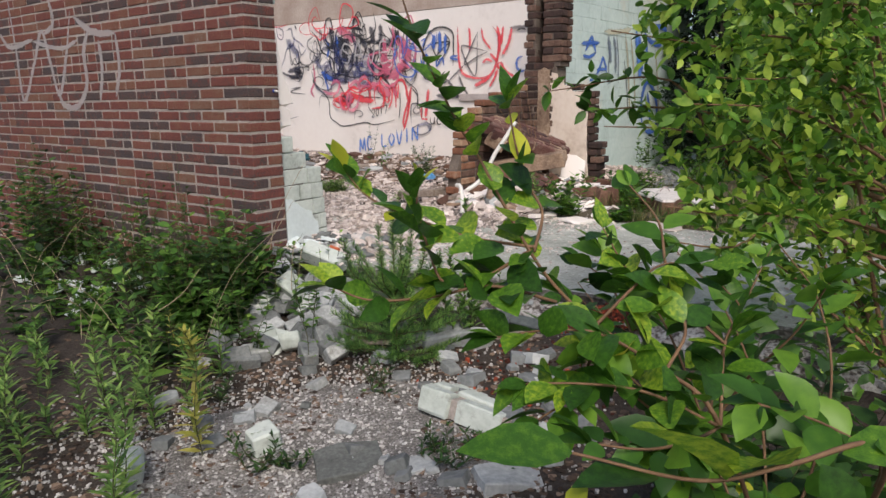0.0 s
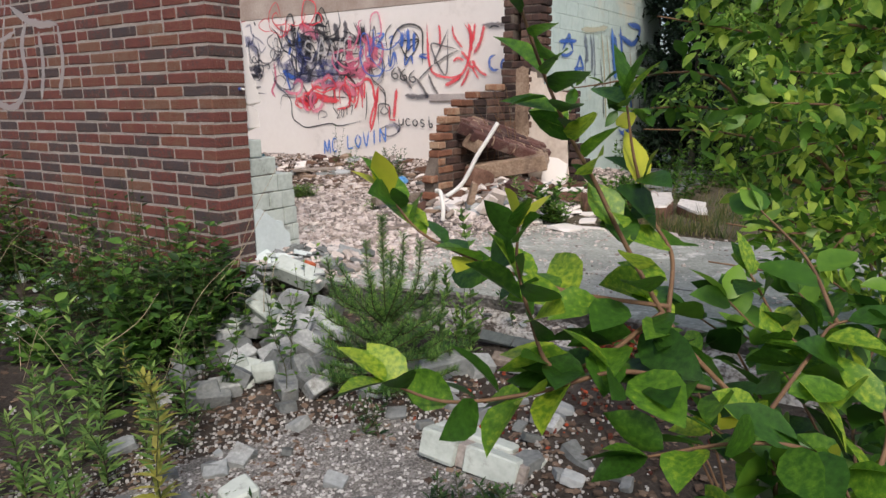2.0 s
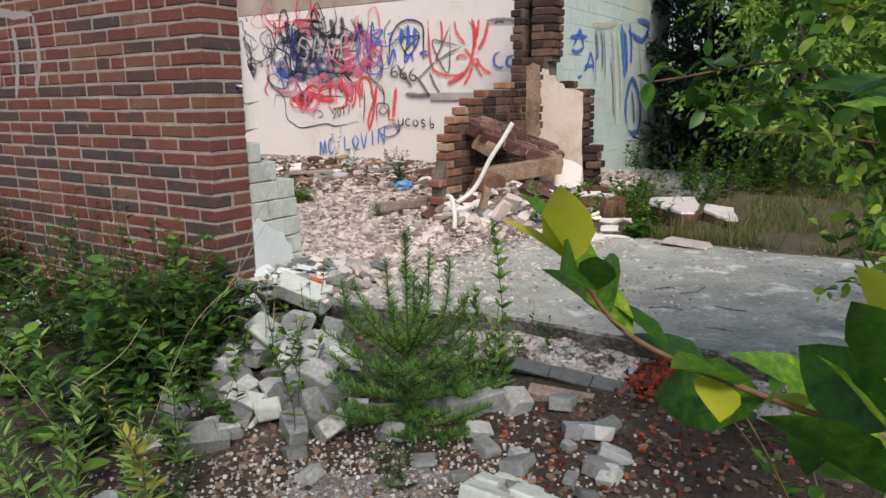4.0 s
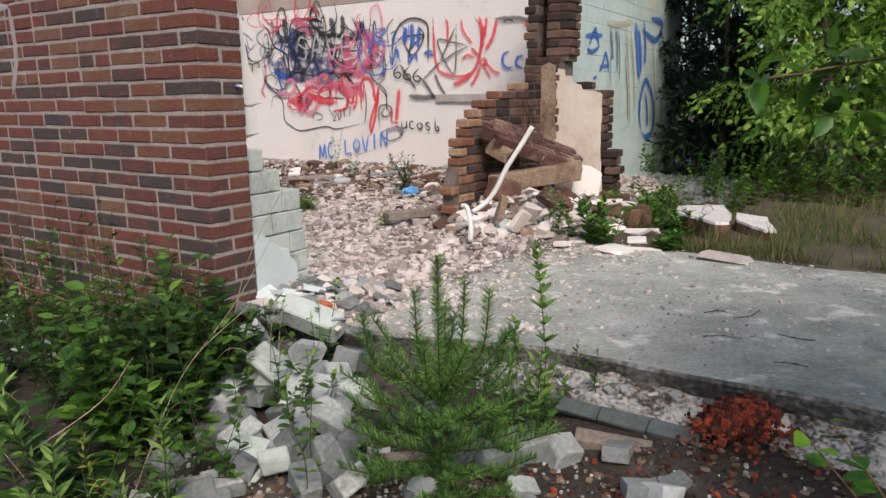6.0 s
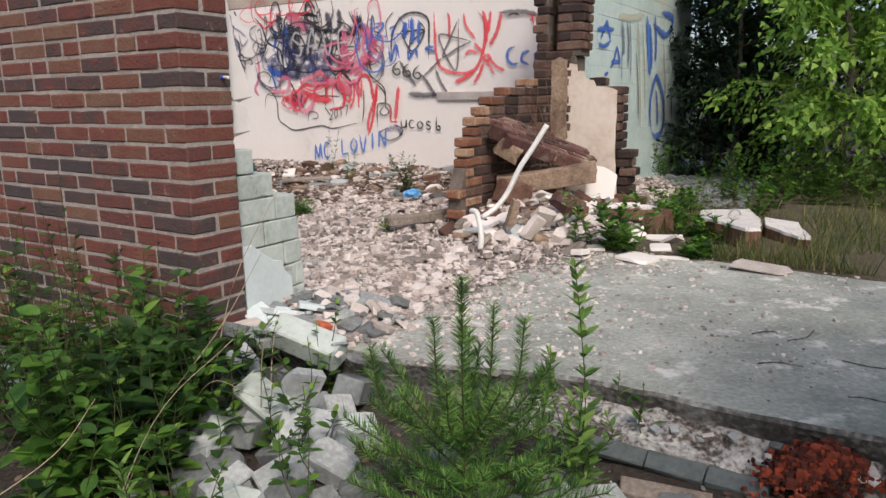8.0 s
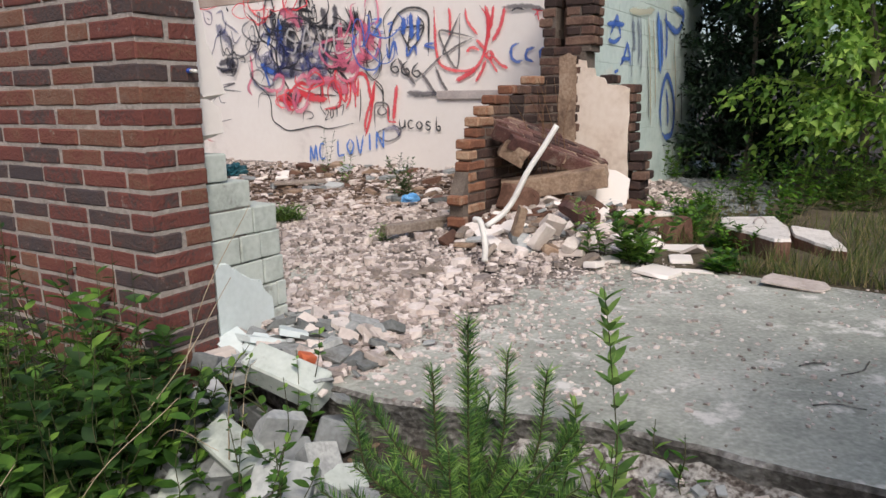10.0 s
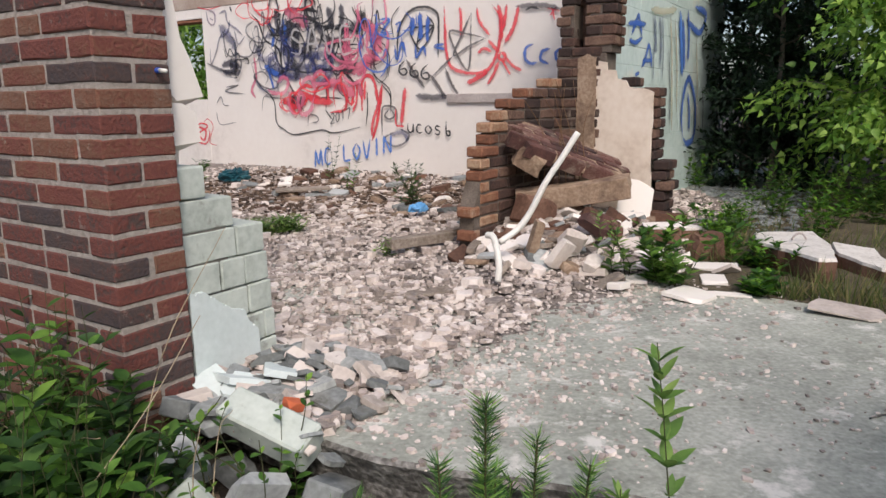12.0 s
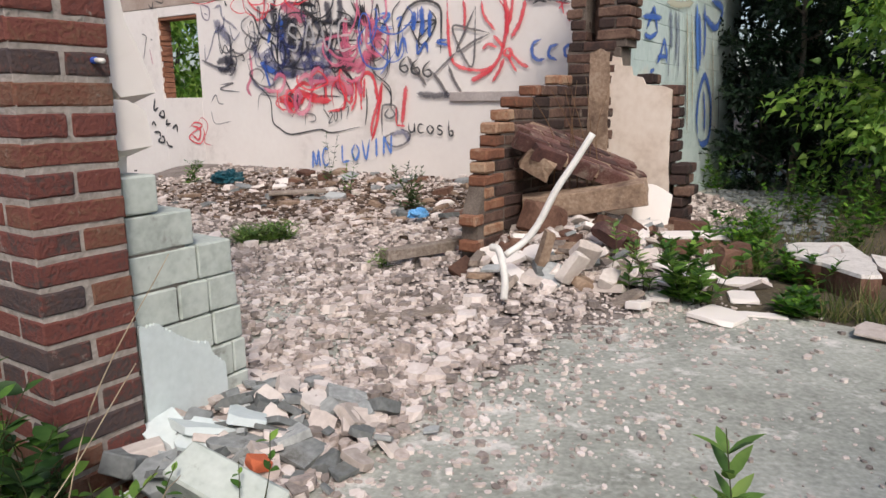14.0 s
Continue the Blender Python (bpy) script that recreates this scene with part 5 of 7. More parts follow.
# pieces spilling over the slab beside the block wall
for i in range(150):
    u, v = rr.gauss(-3.17, 0.15), rr.uniform(2.78, 3.4)
    p = in_world(u, v)
    s = 0.02 + 0.06 * rr.random() ** 2
    put_fragment("rubble_slab", "flat grey broken piece of render", p.x, p.y, bed_z(u, v) + 0.012 + 0.025 * rr.random(), (s * 1.5, s, s * rr.uniform(0.18, 0.5)), (rr.uniform(-35, 35), rr.uniform(-35, 35), rr.uniform(0, 360)), rr.choice((M_LIMEBLOCK, M_LIMEBLOCK, M_CHIPBLOCK, M_CHIPBLOCK, M_CHUNK)), 120 + i, 3, 0.003, group="flat rubble")
for i, (u, v, w, d, rx, ry) in enumerate(((-3.3, 2.96, 0.18, 0.13, 16, 8), (-3.15, 2.96, 0.15, 0.12, 6, -6), (-3.22, 3.05, 0.15, 0.1, 14, 10), (-3.02, 3.03, 0.13, 0.1, 8, 12), (-3.26, 2.93, 0.13, 0.1, -6, 10), (-3.08, 3.06, 0.12, 0.09, 10, -12), (-3.35, 2.9, 0.14, 0.1, 20, 18))):
    p = in_world(u, v)
    put_fragment("rubble_slab", "larger flat grey cracked plate of render", p.x, p.y, bed_z(u, v) + 0.035, (w, d, 0.022), (rx, ry, rr.uniform(0, 360)), M_LIMEBLOCK if i % 2 else M_PATCH, 1400 + i, 4, 0.004, group="flat rubble")
put_fragment("brick_shard", "small orange-red brick shard among grey rubble", -0.665, 4.14, 0.47, (0.055, 0.04, 0.03), (10, 20, 40), surface("orange_shard", [(0.3, (0.45, 0.1, 0.04)), (0.7, (0.6, 0.17, 0.08))], 9, 60, 0.9, 0.4), 7)

M_SLATE = surface("dark_slate", [(0.3, (0.06, 0.064, 0.058)), (0.5, (0.11, 0.115, 0.105)), (0.75, (0.2, 0.205, 0.19))], 9, 70, 0.9, 0.6, 0.45)
# pieces on the ground before the slab
put_fragment("white_block", "yellowish white half block on gravel", -0.71, 2.5, 0.06, (0.11, 0.11, 0.12), (4, -6, 35), M_BLOCK, 301, 1, 0.002)
put_fragment("white_block", "pale block half hidden by weeds", -1.15, 2.3, 0.05, (0.11, 0.13, 0.15), (8, 14, 20), M_BLOCK, 302, 1, 0.003)
put_fragment("stone_plate", "round flat grey slate plate on gravel", -0.37, 2.4, 0.035, (0.25, 0.22, 0.04), (6, -3, 15), M_SLATE, 303, 6, 0.004)
put_fragment("stone_plate", "small flat grey plate on gravel", -0.38, 2.66, 0.03, (0.18, 0.14, 0.03), (-4, 5, 60), M_SLATE, 306, 5, 0.004)
put_fragment("block_piece", "worn pale block in leaf litter", 0.16, 3.26, 0.17, (0.1, 0.1, 0.15), (15, 10, 20), M_LIMEBLOCK, 304, 2, 0.004)
put_fragment("block_piece", "grey broken block under the young pine", 0.0, 3.3, 0.19, (0.24, 0.13, 0.09), (5, -8, 14), M_CHUNK, 305, 2, 0.004)
chunk = thing("masonry_chunk", "fallen chunk of white block masonry with mortar joints", "rubble", pose(0.13, 2.68, 0.09, -16, 6, -33))
part("mortar", box("mortar", -0.185, 0.185, -0.125, 0.125, -0.035, 0.045, M_MORTAR), chunk)
for a, b, w, d in ((-0.14, -0.1, 0.16, 0.09), (0.06, -0.1, 0.21, 0.09), (-0.17, 0.0, 0.1, 0.09), (0.0, 0.0, 0.2, 0.09), (0.17, 0.0, 0.1, 0.09), (-0.1, 0.1, 0.18, 0.09), (0.1, 0.1, 0.19, 0.09)):
    part("block", box("block", a - w / 2 + 0.006, a + w / 2 - 0.006, b - d / 2 + 0.004, b + d / 2 - 0.004, -0.04, 0.06 + rr.uniform(-0.008, 0.006), M_BLOCK, 0.008, 0.004), chunk)
put_fragment("concrete_lump", "rough weathered grey concrete lump", 0.47, 2.62, 0.06, (0.2, 0.15, 0.15), (20, 10, 40), M_CHUNK, 311, 5, 0.012)
put_fragment("concrete_lump", "rough pale concrete lump in weeds", 0.22, 2.2, 0.04, (0.26, 0.16, 0.1), (0, 10, 15), M_CHUNK, 312, 4, 0.01)
put_fragment("concrete_lump", "small rounded grey concrete lump", -0.12, 2.32, 0.03, (0.14, 0.1, 0.07), (0, 0, 30), M_CHUNK, 313, 5, 0.006)
for i in range(60):
    x, y = rr.uniform(-1.3, 0.6), rr.uniform(2.0, 3.4)
    s = rr.uniform(0.03, 0.085)
    put_fragment("rubble_stone", "small grey fragment of broken block", x, y, ground_z(x, y) + 0.012, (s * 1.4, s, s * 0.6), (rr.uniform(-20, 20), rr.uniform(-20, 20), rr.uniform(0, 360)), rr.choice((M_LIMEBLOCK, M_CHUNK)), 400 + i, 3, 0.004, group="small rubble")
spots = []
for _ in range(115000):
    x, y = rr.uniform(-1.9, 1.3), rr.uniform(1.0, 3.6)
    c = math.exp(-((x + 0.55) ** 2 / 0.35 + (y - 2.45) ** 2 / 0.25)) + 0.035 * math.exp(-((x + 0.4) ** 2 + (y - 2.5) ** 2) / 0.9)
    if rr.random() < c and (B.inverted() @ Vector((x, y, 0))).y < 2.9:
        spots.append((x, y, ground_z(x, y) - 0.001, rr.uniform(0.006, 0.019)))
thing("gravel", "pale grey gravel and crumbs on soil", "gravel", kind="stuff", data=chips("gravel", spots, M_GRAVEL, 0.55))
spots = []
for _ in range(3600):
    x, y = rr.gauss(0.77, 0.066), rr.gauss(3.21, 0.048)
    if (B.inverted() @ Vector((x, y, 0))).y < SLAB_V + 0.02:
        spots.append((x, y, ground_z(x, y) + 0.11 * math.exp(-((x - 0.77) ** 2 + (y - 3.22) ** 2) / 0.02) + 0.02 * rr.random(), rr.uniform(0.004, 0.018) * (2.2 if rr.random() < 0.06 else 1)))
for _ in range(260):
    x, y = rr.gauss(0.5, 0.3), rr.gauss(2.95, 0.2)
    spots.append((x, y, ground_z(x, y), rr.uniform(0.008, 0.025)))
thing("brick_crumbs", "crumbled red brick below the slab edge", "rubble", kind="stuff", data=chips("brick_crumbs", spots, M_RED, 0.6))
mound_v = [(0.77 + 0.13 * r * math.cos(a), 3.21 + 0.09 * r * math.sin(a), 0.13 + 0.13 * (1 - r * r) + 0.03 * noise.noise(Vector((r * 7, a * 3, 0)))) for r in (1.0, 0.75, 0.5, 0.25, 0.02) for a in [6.283 * k / 18 for k in range(18)]]
thing("brick_mound", "small mound of crumbled red brick", "rubble", data=mesh_of("brick_mound", mound_v, [(i * 18 + k, i * 18 + (k + 1) % 18, (i + 1) * 18 + (k + 1) % 18, (i + 1) * 18 + k) for i in range(4) for k in range(18)], M_RED))

# small crust pieces and a broken sill below the slab edge
for i in range(22):
    u = -2.0 + 0.8 * rr.random()
    p = in_world(u, 2.97 + 0.1 * rr.random())
    s = rr.uniform(0.014, 0.034)
    put_fragment("plaster_crust", "crumbling white plaster crust at the slab edge", p.x, p.y, 0.31 + 0.02 * rr.random(), (s * 1.4, s, s * 0.3), (rr.uniform(-24, 24), rr.uniform(-24, 24), rr.uniform(0, 360)), M_CHIPBLOCK if i % 2 else M_CHUNK, 500 + i, 3, 0.004, group="plaster crust")
M_SILL = surface("slate_grey", [(0.3, (0.045, 0.055, 0.054)), (0.7, (0.13, 0.145, 0.14))], 9, 60, 0.8, 0.4)
sill = thing("broken_sill", "row of grey sill tiles under the slab edge", "sill", B @ pose(-1.95, 2.9, 0.27, 30, 4, 4))
for i in range(3):
    part("tile", box("tile", i * 0.17, i * 0.17 + 0.167, -0.025, 0.035, -0.022, 0.0, M_SILL, 0.004, 0.003), sill, m=pose(0, 0, rr.uniform(-0.004, 0.004), rr.uniform(-2, 2), rr.uniform(-2, 2), 0))
put_fragment("old_board", "long weathered board in the dirt", 0.43, 3.24, 0.2, (0.44, 0.07, 0.035), (8, 4, -22), M_WOODOLD, 560, 1, 0.003, "board")
put_fragment("old_board", "dark broken lath among rubble", -0.35, 3.35, 0.16, (0.4, 0.03, 0.02), (0, 5, 10), M_WOODOLD, 561, 1, 0.003, "board")

# fallen masonry and timbers by the wall stub
M_REDOLD = surface("old_red_brick", [(0.2, (0.04, 0.028, 0.026)), (0.42, (0.085, 0.042, 0.036)), (0.6, (0.13, 0.06, 0.05)), (0.8, (0.22, 0.15, 0.12))], 12, 90, 0.92, 0.9, 0.45, "object", 0.4, stain=(0.27, 0.22, 0.17), stain_at=(0.55, 0.68))
OLD_R = [mesh_of("brick", *block_geo(0.2, 0.062, 0.1, 0.006, 0.004, brng), M_REDOLD) for _ in range(6)]
fallen = thing("fallen_brickwork", "fallen slab of dark brickwork leaning on the stub", "rubble", B @ pose(-3.44, 5.9, 0.98, 24, 19, 52) @ Matrix.Diagonal((1.0, 1.0, 0.95, 1)))
part("core", box("core", -0.38, 0.36, -0.21, 0.21, -0.06, 0.032, M_TAN, 0.03, 0.008), fallen)
for i in range(4):
    for j in range(6):
        if (i, j) not in ((3, 0), (3, 5), (0, 5)):
            part("brick", brng.choice(OLD_R), fallen, m=Matrix.Translation((-0.3 + 0.212 * i - (0.1 if j % 2 else 0) + rr.uniform(-0.006, 0.006), -0.185 + 0.074 * j, -0.01 + rr.uniform(-0.004, 0.004))) @ pose(0, 0, 0, rr.uniform(-4, 4), rr.uniform(-4, 4), rr.uniform(-2, 2)))
fx = in_world(-3.57, 5.56)
put_fragment("lintel_piece", "chunk of tan mortar and brick", fx.x, fx.y, 0.97, (0.18, 0.14, 0.14), (20, 30, 0), M_TAN, 601, 5, 0.014)
fx = in_world(-3.35, 5.75)
put_fragment("lintel_piece", "broken tan concrete lintel under the brickwork", fx.x, fx.y, 0.74, (0.74, 0.16, 0.13), (4, -8, -9), M_TAN, 600, 3, 0.012)
fx = in_world(-3.5, 5.5)
put_fragment("lintel_piece", "dark brick lump under fallen wall", fx.x, fx.y, 0.64, (0.24, 0.18, 0.18), (0, 20, 30), M_LOG, 602, 4, 0.01)
put_fragment("plaster_piece", "white plaster slab at the wall foot", 1.24, 6.78, 0.64, (0.22, 0.05, 0.32), (-14, 6, -20), M_PLASTER, 603, 3, 0.005)
for i, (x, y, z, d, rot, mat) in enumerate([(1.48, 6.82, 0.52, (0.26, 0.12, 0.1), (0, 4, -25), M_LOG), (1.3, 6.42, 0.5, (0.22, 0.14, 0.09), (4, -5, -20), M_LOG), (1.48, 6.5, 0.48, (0.18, 0.12, 0.08), (0, 5, 10), M_LOG), (1.36, 6.03, 0.485, (0.09, 0.1, 0.16), (4, 12, 10), M_LOG), (1.45, 6.05, 0.49, (0.08, 0.11, 0.17), (-3, -5, 30), M_LOG), (1.02, 6.5, 0.56, (0.15, 0.11, 0.14), (20, 30, 40), M_LOG), (0.95, 6.3, 0.53, (0.14, 0.1, 0.07), (20, -20, 70), M_LOG), (0.5, 5.78, 0.53, (0.1, 0.05, 0.16), (25, 22, 40), M_CHIPBLOCK), (0.6, 5.9, 0.58, (0.14, 0.05, 0.1), (34, 26, 10), M_CHIPBLOCK), (0.78, 6.15, 0.62, (0.18, 0.09, 0.06), (20, 30, -30), M_REDOLD), (0.9, 6.25, 0.6, (0.18, 0.09, 0.06), (-10, 25, 20), M_REDOLD), (0.4, 5.92, 0.6, (0.05, 0.05, 0.18), (12, 12, 10), M_TAN), (0.66, 5.72, 0.49, (0.12, 0.08, 0.05), (20, -20, 60), M_CHIPBLOCK), (0.32, 6.2, 0.56, (0.12, 0.08, 0.07), (0, 15, 60), M_LOG)]):
    put_fragment("brick_lump", "loose brown brick lump in the rubble pile", x, y, z, d, rot, mat, 620 + i, 5, 0.009, group="brick lumps")
for i, (x, y, z, w, d, yaw) in enumerate([(1.3, 6.43, 0.553, 0.24, 0.16, -20), (1.48, 6.5, 0.526, 0.18, 0.13, 15), (1.12, 6.1, 0.45, 0.2, 0.14, 30), (1.02, 5.33, 0.42, 0.22, 0.19, 40), (1.38, 5.82, 0.43, 0.26, 0.14, -30), (1.2, 5.95, 0.44, 0.22, 0.14, 20), (1.25, 5.6, 0.42, 0.2, 0.12, 70), (1.15, 6.6, 0.6, 0.2, 0.07, 35), (0.95, 6.7, 0.62, 0.22, 0.06, -30), (1.05, 5.85, 0.43, 0.24, 0.16, 10), (0.86, 5.65, 0.42, 0.14, 0.1, 80)]):
    put_fragment("plaster_plate", "flat piece of white plaster lying face up", x, y, z, (w, d, 0.018), (rr.uniform(-4, 4), rr.uniform(-4, 4), yaw), M_PLASTER, 640 + i, 4, 0.003, group="plaster plates")
for i in range(200):
    u, v = rr.gauss(-3.33, 0.3), rr.gauss(5.62, 0.4)
    if u < -3.68:
        u = -3.68 + rr.random() * 0.2
    p = in_world(u, v)
    s = rr.uniform(0.04, 0.13)
    put_fragment("masonry_piece", "piece of broken masonry in the pile", p.x, p.y, bed_z(u, v) + 0.02, (s * 1.4, s, s * rr.uniform(0.15, 0.45)), (rr.uniform(-35, 35), rr.uniform(-35, 35), rr.uniform(0, 360)), rr.choice((M_CHUNK, M_LOG, M_CHIPBLOCK, M_CHIPBLOCK, M_WOODOLD, M_TAN, M_PLASTER)), 700 + i, 4, 0.006, group="rubble pile")
for i in range(90):
    u, v = rr.uniform(-7.5, -3.9), rr.uniform(5.6, 7.75)
    p = in_world(u, v)
    s = rr.uniform(0.05, 0.14) * (1.3 if v > 7.2 else 1)
    put_fragment("debris_piece", "loose piece of debris along the wall", p.x, p.y, bed_z(u, v) + 0.015, (s * 1.3, s, s * rr.uniform(0.2, 0.7)), (rr.uniform(-15, 15), rr.uniform(-15, 15), rr.uniform(0, 360)), rr.choice((M_CHUNK, M_LOG, M_TAN, M_PLASTER)), 900 + i, 3, 0.005, group="far rubble")
for i, (x, y, z, ln, w, h, yaw) in enumerate([(-0.2, 6.42, 0.5, 0.5, 0.08, 0.06, 38), (-0.3, 5.45, 0.425, 0.42, 0.1, 0.012, 14), (0.12, 6.65, 0.52, 0.45, 0.05, 0.04, 30), (-1.2, 8.9, 0.53, 0.5, 0.12, 0.03, 8), (0.2, 6.9, 0.55, 0.5, 0.04, 0.03, 60), (0.1, 6.2, 0.5, 0.35, 0.05, 0.03, 75)]):
    put_fragment("old_board", "weathered broken board on the rubble", x, y, z, (ln, w, h), (rr.uniform(-3, 3), rr.uniform(-4, 4), yaw), M_WOODOLD, 1000 + i, 1, 0.004, "board")

# bent white pipe
pipe = thing("plastic_pipe", "bent white plastic pipe leaning on the rubble", "pipe")
part("long_run", tube_mesh("long_run", smooth_path([(0.587, 5.82, 1.157), (0.505, 5.82, 1.025), (0.423, 5.82, 0.9), (0.345, 5.82, 0.745), (0.276, 5.81, 0.66), (0.18, 5.78, 0.6)]), [0.017] * 31, M_WHITE), pipe)
part("short_run", tube_mesh("short_run", smooth_path([(0.1, 5.68, 0.66), (0.128, 5.65, 0.655), (0.14, 5.6, 0.6), (0.146, 5.57, 0.52), (0.138, 5.55, 0.45)]), [0.017] * 25, M_WHITE), pipe)
# cut concrete slabs with a lifting ring
M_SCREED = surface("chalky_screed", [(0.3, (0.3, 0.27, 0.24)), (0.45, (0.58, 0.54, 0.49)), (0.7, (0.76, 0.72, 0.67))], 7, 60, 0.93, 0.6, 0.4, stain=(0.34, 0.29, 0.24), stain_at=(0.55, 0.68), stain_scale=1.0, gnarl=0.7)


def cut_slab(x, y, z, outline, h, seed, label, tilt=0):
    ob = thing("concrete_slab", label, "slab", pose(x, y, z, tilt, tilt / 2, 0))
    r = random.Random(seed)
    corners = len(outline)
    knots = [(a - x, b - y) for a, b in outline]
    ring = []
    for k in range(corners):
        (ax, ay), (bx, by) = knots[k], knots[(k + 1) % corners]
        for e in range(5):
            f = e / 5
            ring.append((ax + (bx - ax) * f + r.uniform(-0.007, 0.007), ay + (by - ay) * f + r.uniform(-0.007, 0.007)))
    n = len(ring)
    verts = [(a * 0.96, b * 0.96, -h) for a, b in ring] + [(a * r.uniform(0.985, 1.03), b * r.uniform(0.985, 1.03), -h * r.uniform(0.3, 0.7)) for a, b in ring] + [(a, b, -0.012) for a, b in ring]
    part("body", mesh_of("body", verts, [tuple(range(n))[::-1]] + [(j * n + k, j * n + (k + 1) % n, (j + 1) * n + (k + 1) % n, (j + 1) * n + k) for j in (0, 1) for k in range(n)] + [tuple(2 * n + k for k in range(n))], M_LOG), ob)
    tv = [(a, b, -0.012) for a, b in ring] + [(a * 0.97, b * 0.97, 0.004) for a, b in ring]
    part("top_face", mesh_of("top_face", tv, [(k, (k + 1) % n, n + (k + 1) % n, n + k) for k in range(n)] + [tuple(n + k for k in range(n))], M_SCREED), ob, "chalky white top face")
    return ob


s1 = cut_slab(1.83, 5.85, 0.545, ((1.63, 5.9), (1.67, 5.7), (1.7, 5.45), (1.79, 5.43), (1.97, 5.77), (2.11, 6.16), (1.76, 6.19)), 0.14, 3, "thick broken floor slab with white top and iron ring")
part("iron_ring", tube_mesh("iron_ring", [(0.04 * math.cos(a) + 0.02, 0.02, 0.005 + 0.045 * math.sin(a)) for a in [0.2 + 0.25 * k for k in range(12)]], [0.006] * 12, M_LEDGE), s1, "bent grey iron ring")
s2 = cut_slab(2.11, 5.72, 0.5, ((2.0, 5.74), (2.03, 5.45), (2.1, 5.42), (2.27, 5.84), (2.12, 6.0)), 0.11, 5, "smaller broken slab with white top", 3)
put_fragment("flat_sheet", "grey flat broken sheet lying on the floor", 1.57, 5.0, 0.425, (0.3, 0.16, 0.008), (4, 4, -38), M_CHIPBLOCK, 1100, 4, 0.003, "sheet")
put_fragment("flat_sheet", "thin pale flake lying on the floor", 1.2, 5.35, 0.412, (0.22, 0.06, 0.008), (0, 1, -20), M_PLASTER, 1101, 3, 0.003, "sheet")
# cracks raised in the floor skin
for i, pts in enumerate([[(1.08, 3.94), (1.13, 3.95), (1.18, 3.97), (1.21, 4.0), (1.25, 4.04)], [(0.85, 3.73), (0.92, 3.73), (0.985, 3.683)], [(0.99, 4.03), (1.05, 4.05), (1.09, 4.04)], [(0.974, 3.433), (1.02, 3.42), (1.066, 3.373)], [(1.15, 3.72), (1.2, 3.66), (1.25, 3.63)]]):
    path = smooth_path([(x, y, 0.409) for x, y in pts], 5)
    part("crack", tube_mesh("crack", path, [0.002 + 0.002 * abs(noise.noise(p * 30)) for p in path], M_EDGE, 5), bpy.data.objects["floor"], m=B.inverted())
# litter
M_BLUE = surface("blue_film", [(0.3, (0.08, 0.3, 0.62)), (0.7, (0.2, 0.48, 0.8))], 12, 60, 0.35, 0.6)
M_TEAL = surface("teal_film", [(0.3, (0.008, 0.04, 0.06)), (0.7, (0.02, 0.11, 0.13))], 9, 50, 0.4, 0.8)
def crumple(sx, sy, sz, material, seed):
    """A creased film bag slumped on the floor."""
    bm = bmesh.new()
    bmesh.ops.create_icosphere(bm, subdivisions=4, radius=0.5)
    for v in bm.verts:
        o = Vector((seed, seed * 0.7, 0))
        k = 1 + 0.5 * noise.noise(v.co * 3.2 + o) + 0.45 * (abs(noise.noise(v.co * 7 + o)) - 0.2) + 0.2 * abs(noise.noise(v.co * 16 + o))
        v.co = Vector((v.co.x * sx * k, v.co.y * sy * k, max(v.co.z, -0.18) * sz * k))
    me = bpy.data.meshes.new("film")
    bm.to_mesh(me)
    bm.free()
    me.materials.append(material)
    return me


thing("plastic_bag", "crumpled light blue plastic scrap", "litter", pose(-0.17, 7.55, 0.52, 0, 0, 30), data=crumple(0.14, 0.09, 0.09, M_BLUE, 3))
thing("refuse_bag", "crumpled dark teal bag by the wall", "litter", pose(-2.1, 10.1, 0.53, 0, 0, 20), data=crumple(0.28, 0.22, 0.17, M_TEAL, 8))
thing("bottle_bag", "crumpled bluish plastic scrap on gravel", "litter", pose(-0.07, 2.62, 0.04, 0, 0, 10), data=crumple(0.15, 0.1, 0.06, surface("dull_blue_film", [(0.3, (0.1, 0.1, 0.2)), (0.7, (0.22, 0.22, 0.38))], 9, 60, 0.4, 0.8), 12))

M_DRY = surface("dry_leaves", [(0.2, (0.03, 0.02, 0.014)), (0.5, (0.1, 0.065, 0.045)), (0.8, (0.24, 0.17, 0.12))], 8, 60, 0.9, 0.3, 0.4, "island", 0.6)
spots = []
for _ in range(9000):
    x, y = rr.gauss(-0.4, 1.1), rr.gauss(2.3, 1.0)
    if (B.inverted() @ Vector((x, y, 0))).y < 3.0 and noise.noise(Vector((x * 1.5, y * 1.5, 8))) > -0.25:
        spots.append((x, y, ground_z(x, y) + 0.002, rr.uniform(0.012, 0.045)))
thing("leaf_litter", "brown dead leaves and bark bits on soil", "litter", kind="stuff", data=chips("leaf_litter", spots, M_DRY, 0.12))

spots = []
for _ in range(5200):
    u, v = rr.gauss(-6.2, 1.0), rr.gauss(6.6, 0.55)
    if 5.4 < v < 7.8 and u < -3.9:
        spots.append((u, v, bed_z(u, v) + 0.004, rr.uniform(0.02, 0.07)))
thing("brown_debris", "brown dirt, bark and rotten wood bits on rubble", "litter", B, kind="stuff", data=chips("brown_debris", spots, M_DRY, 0.3))

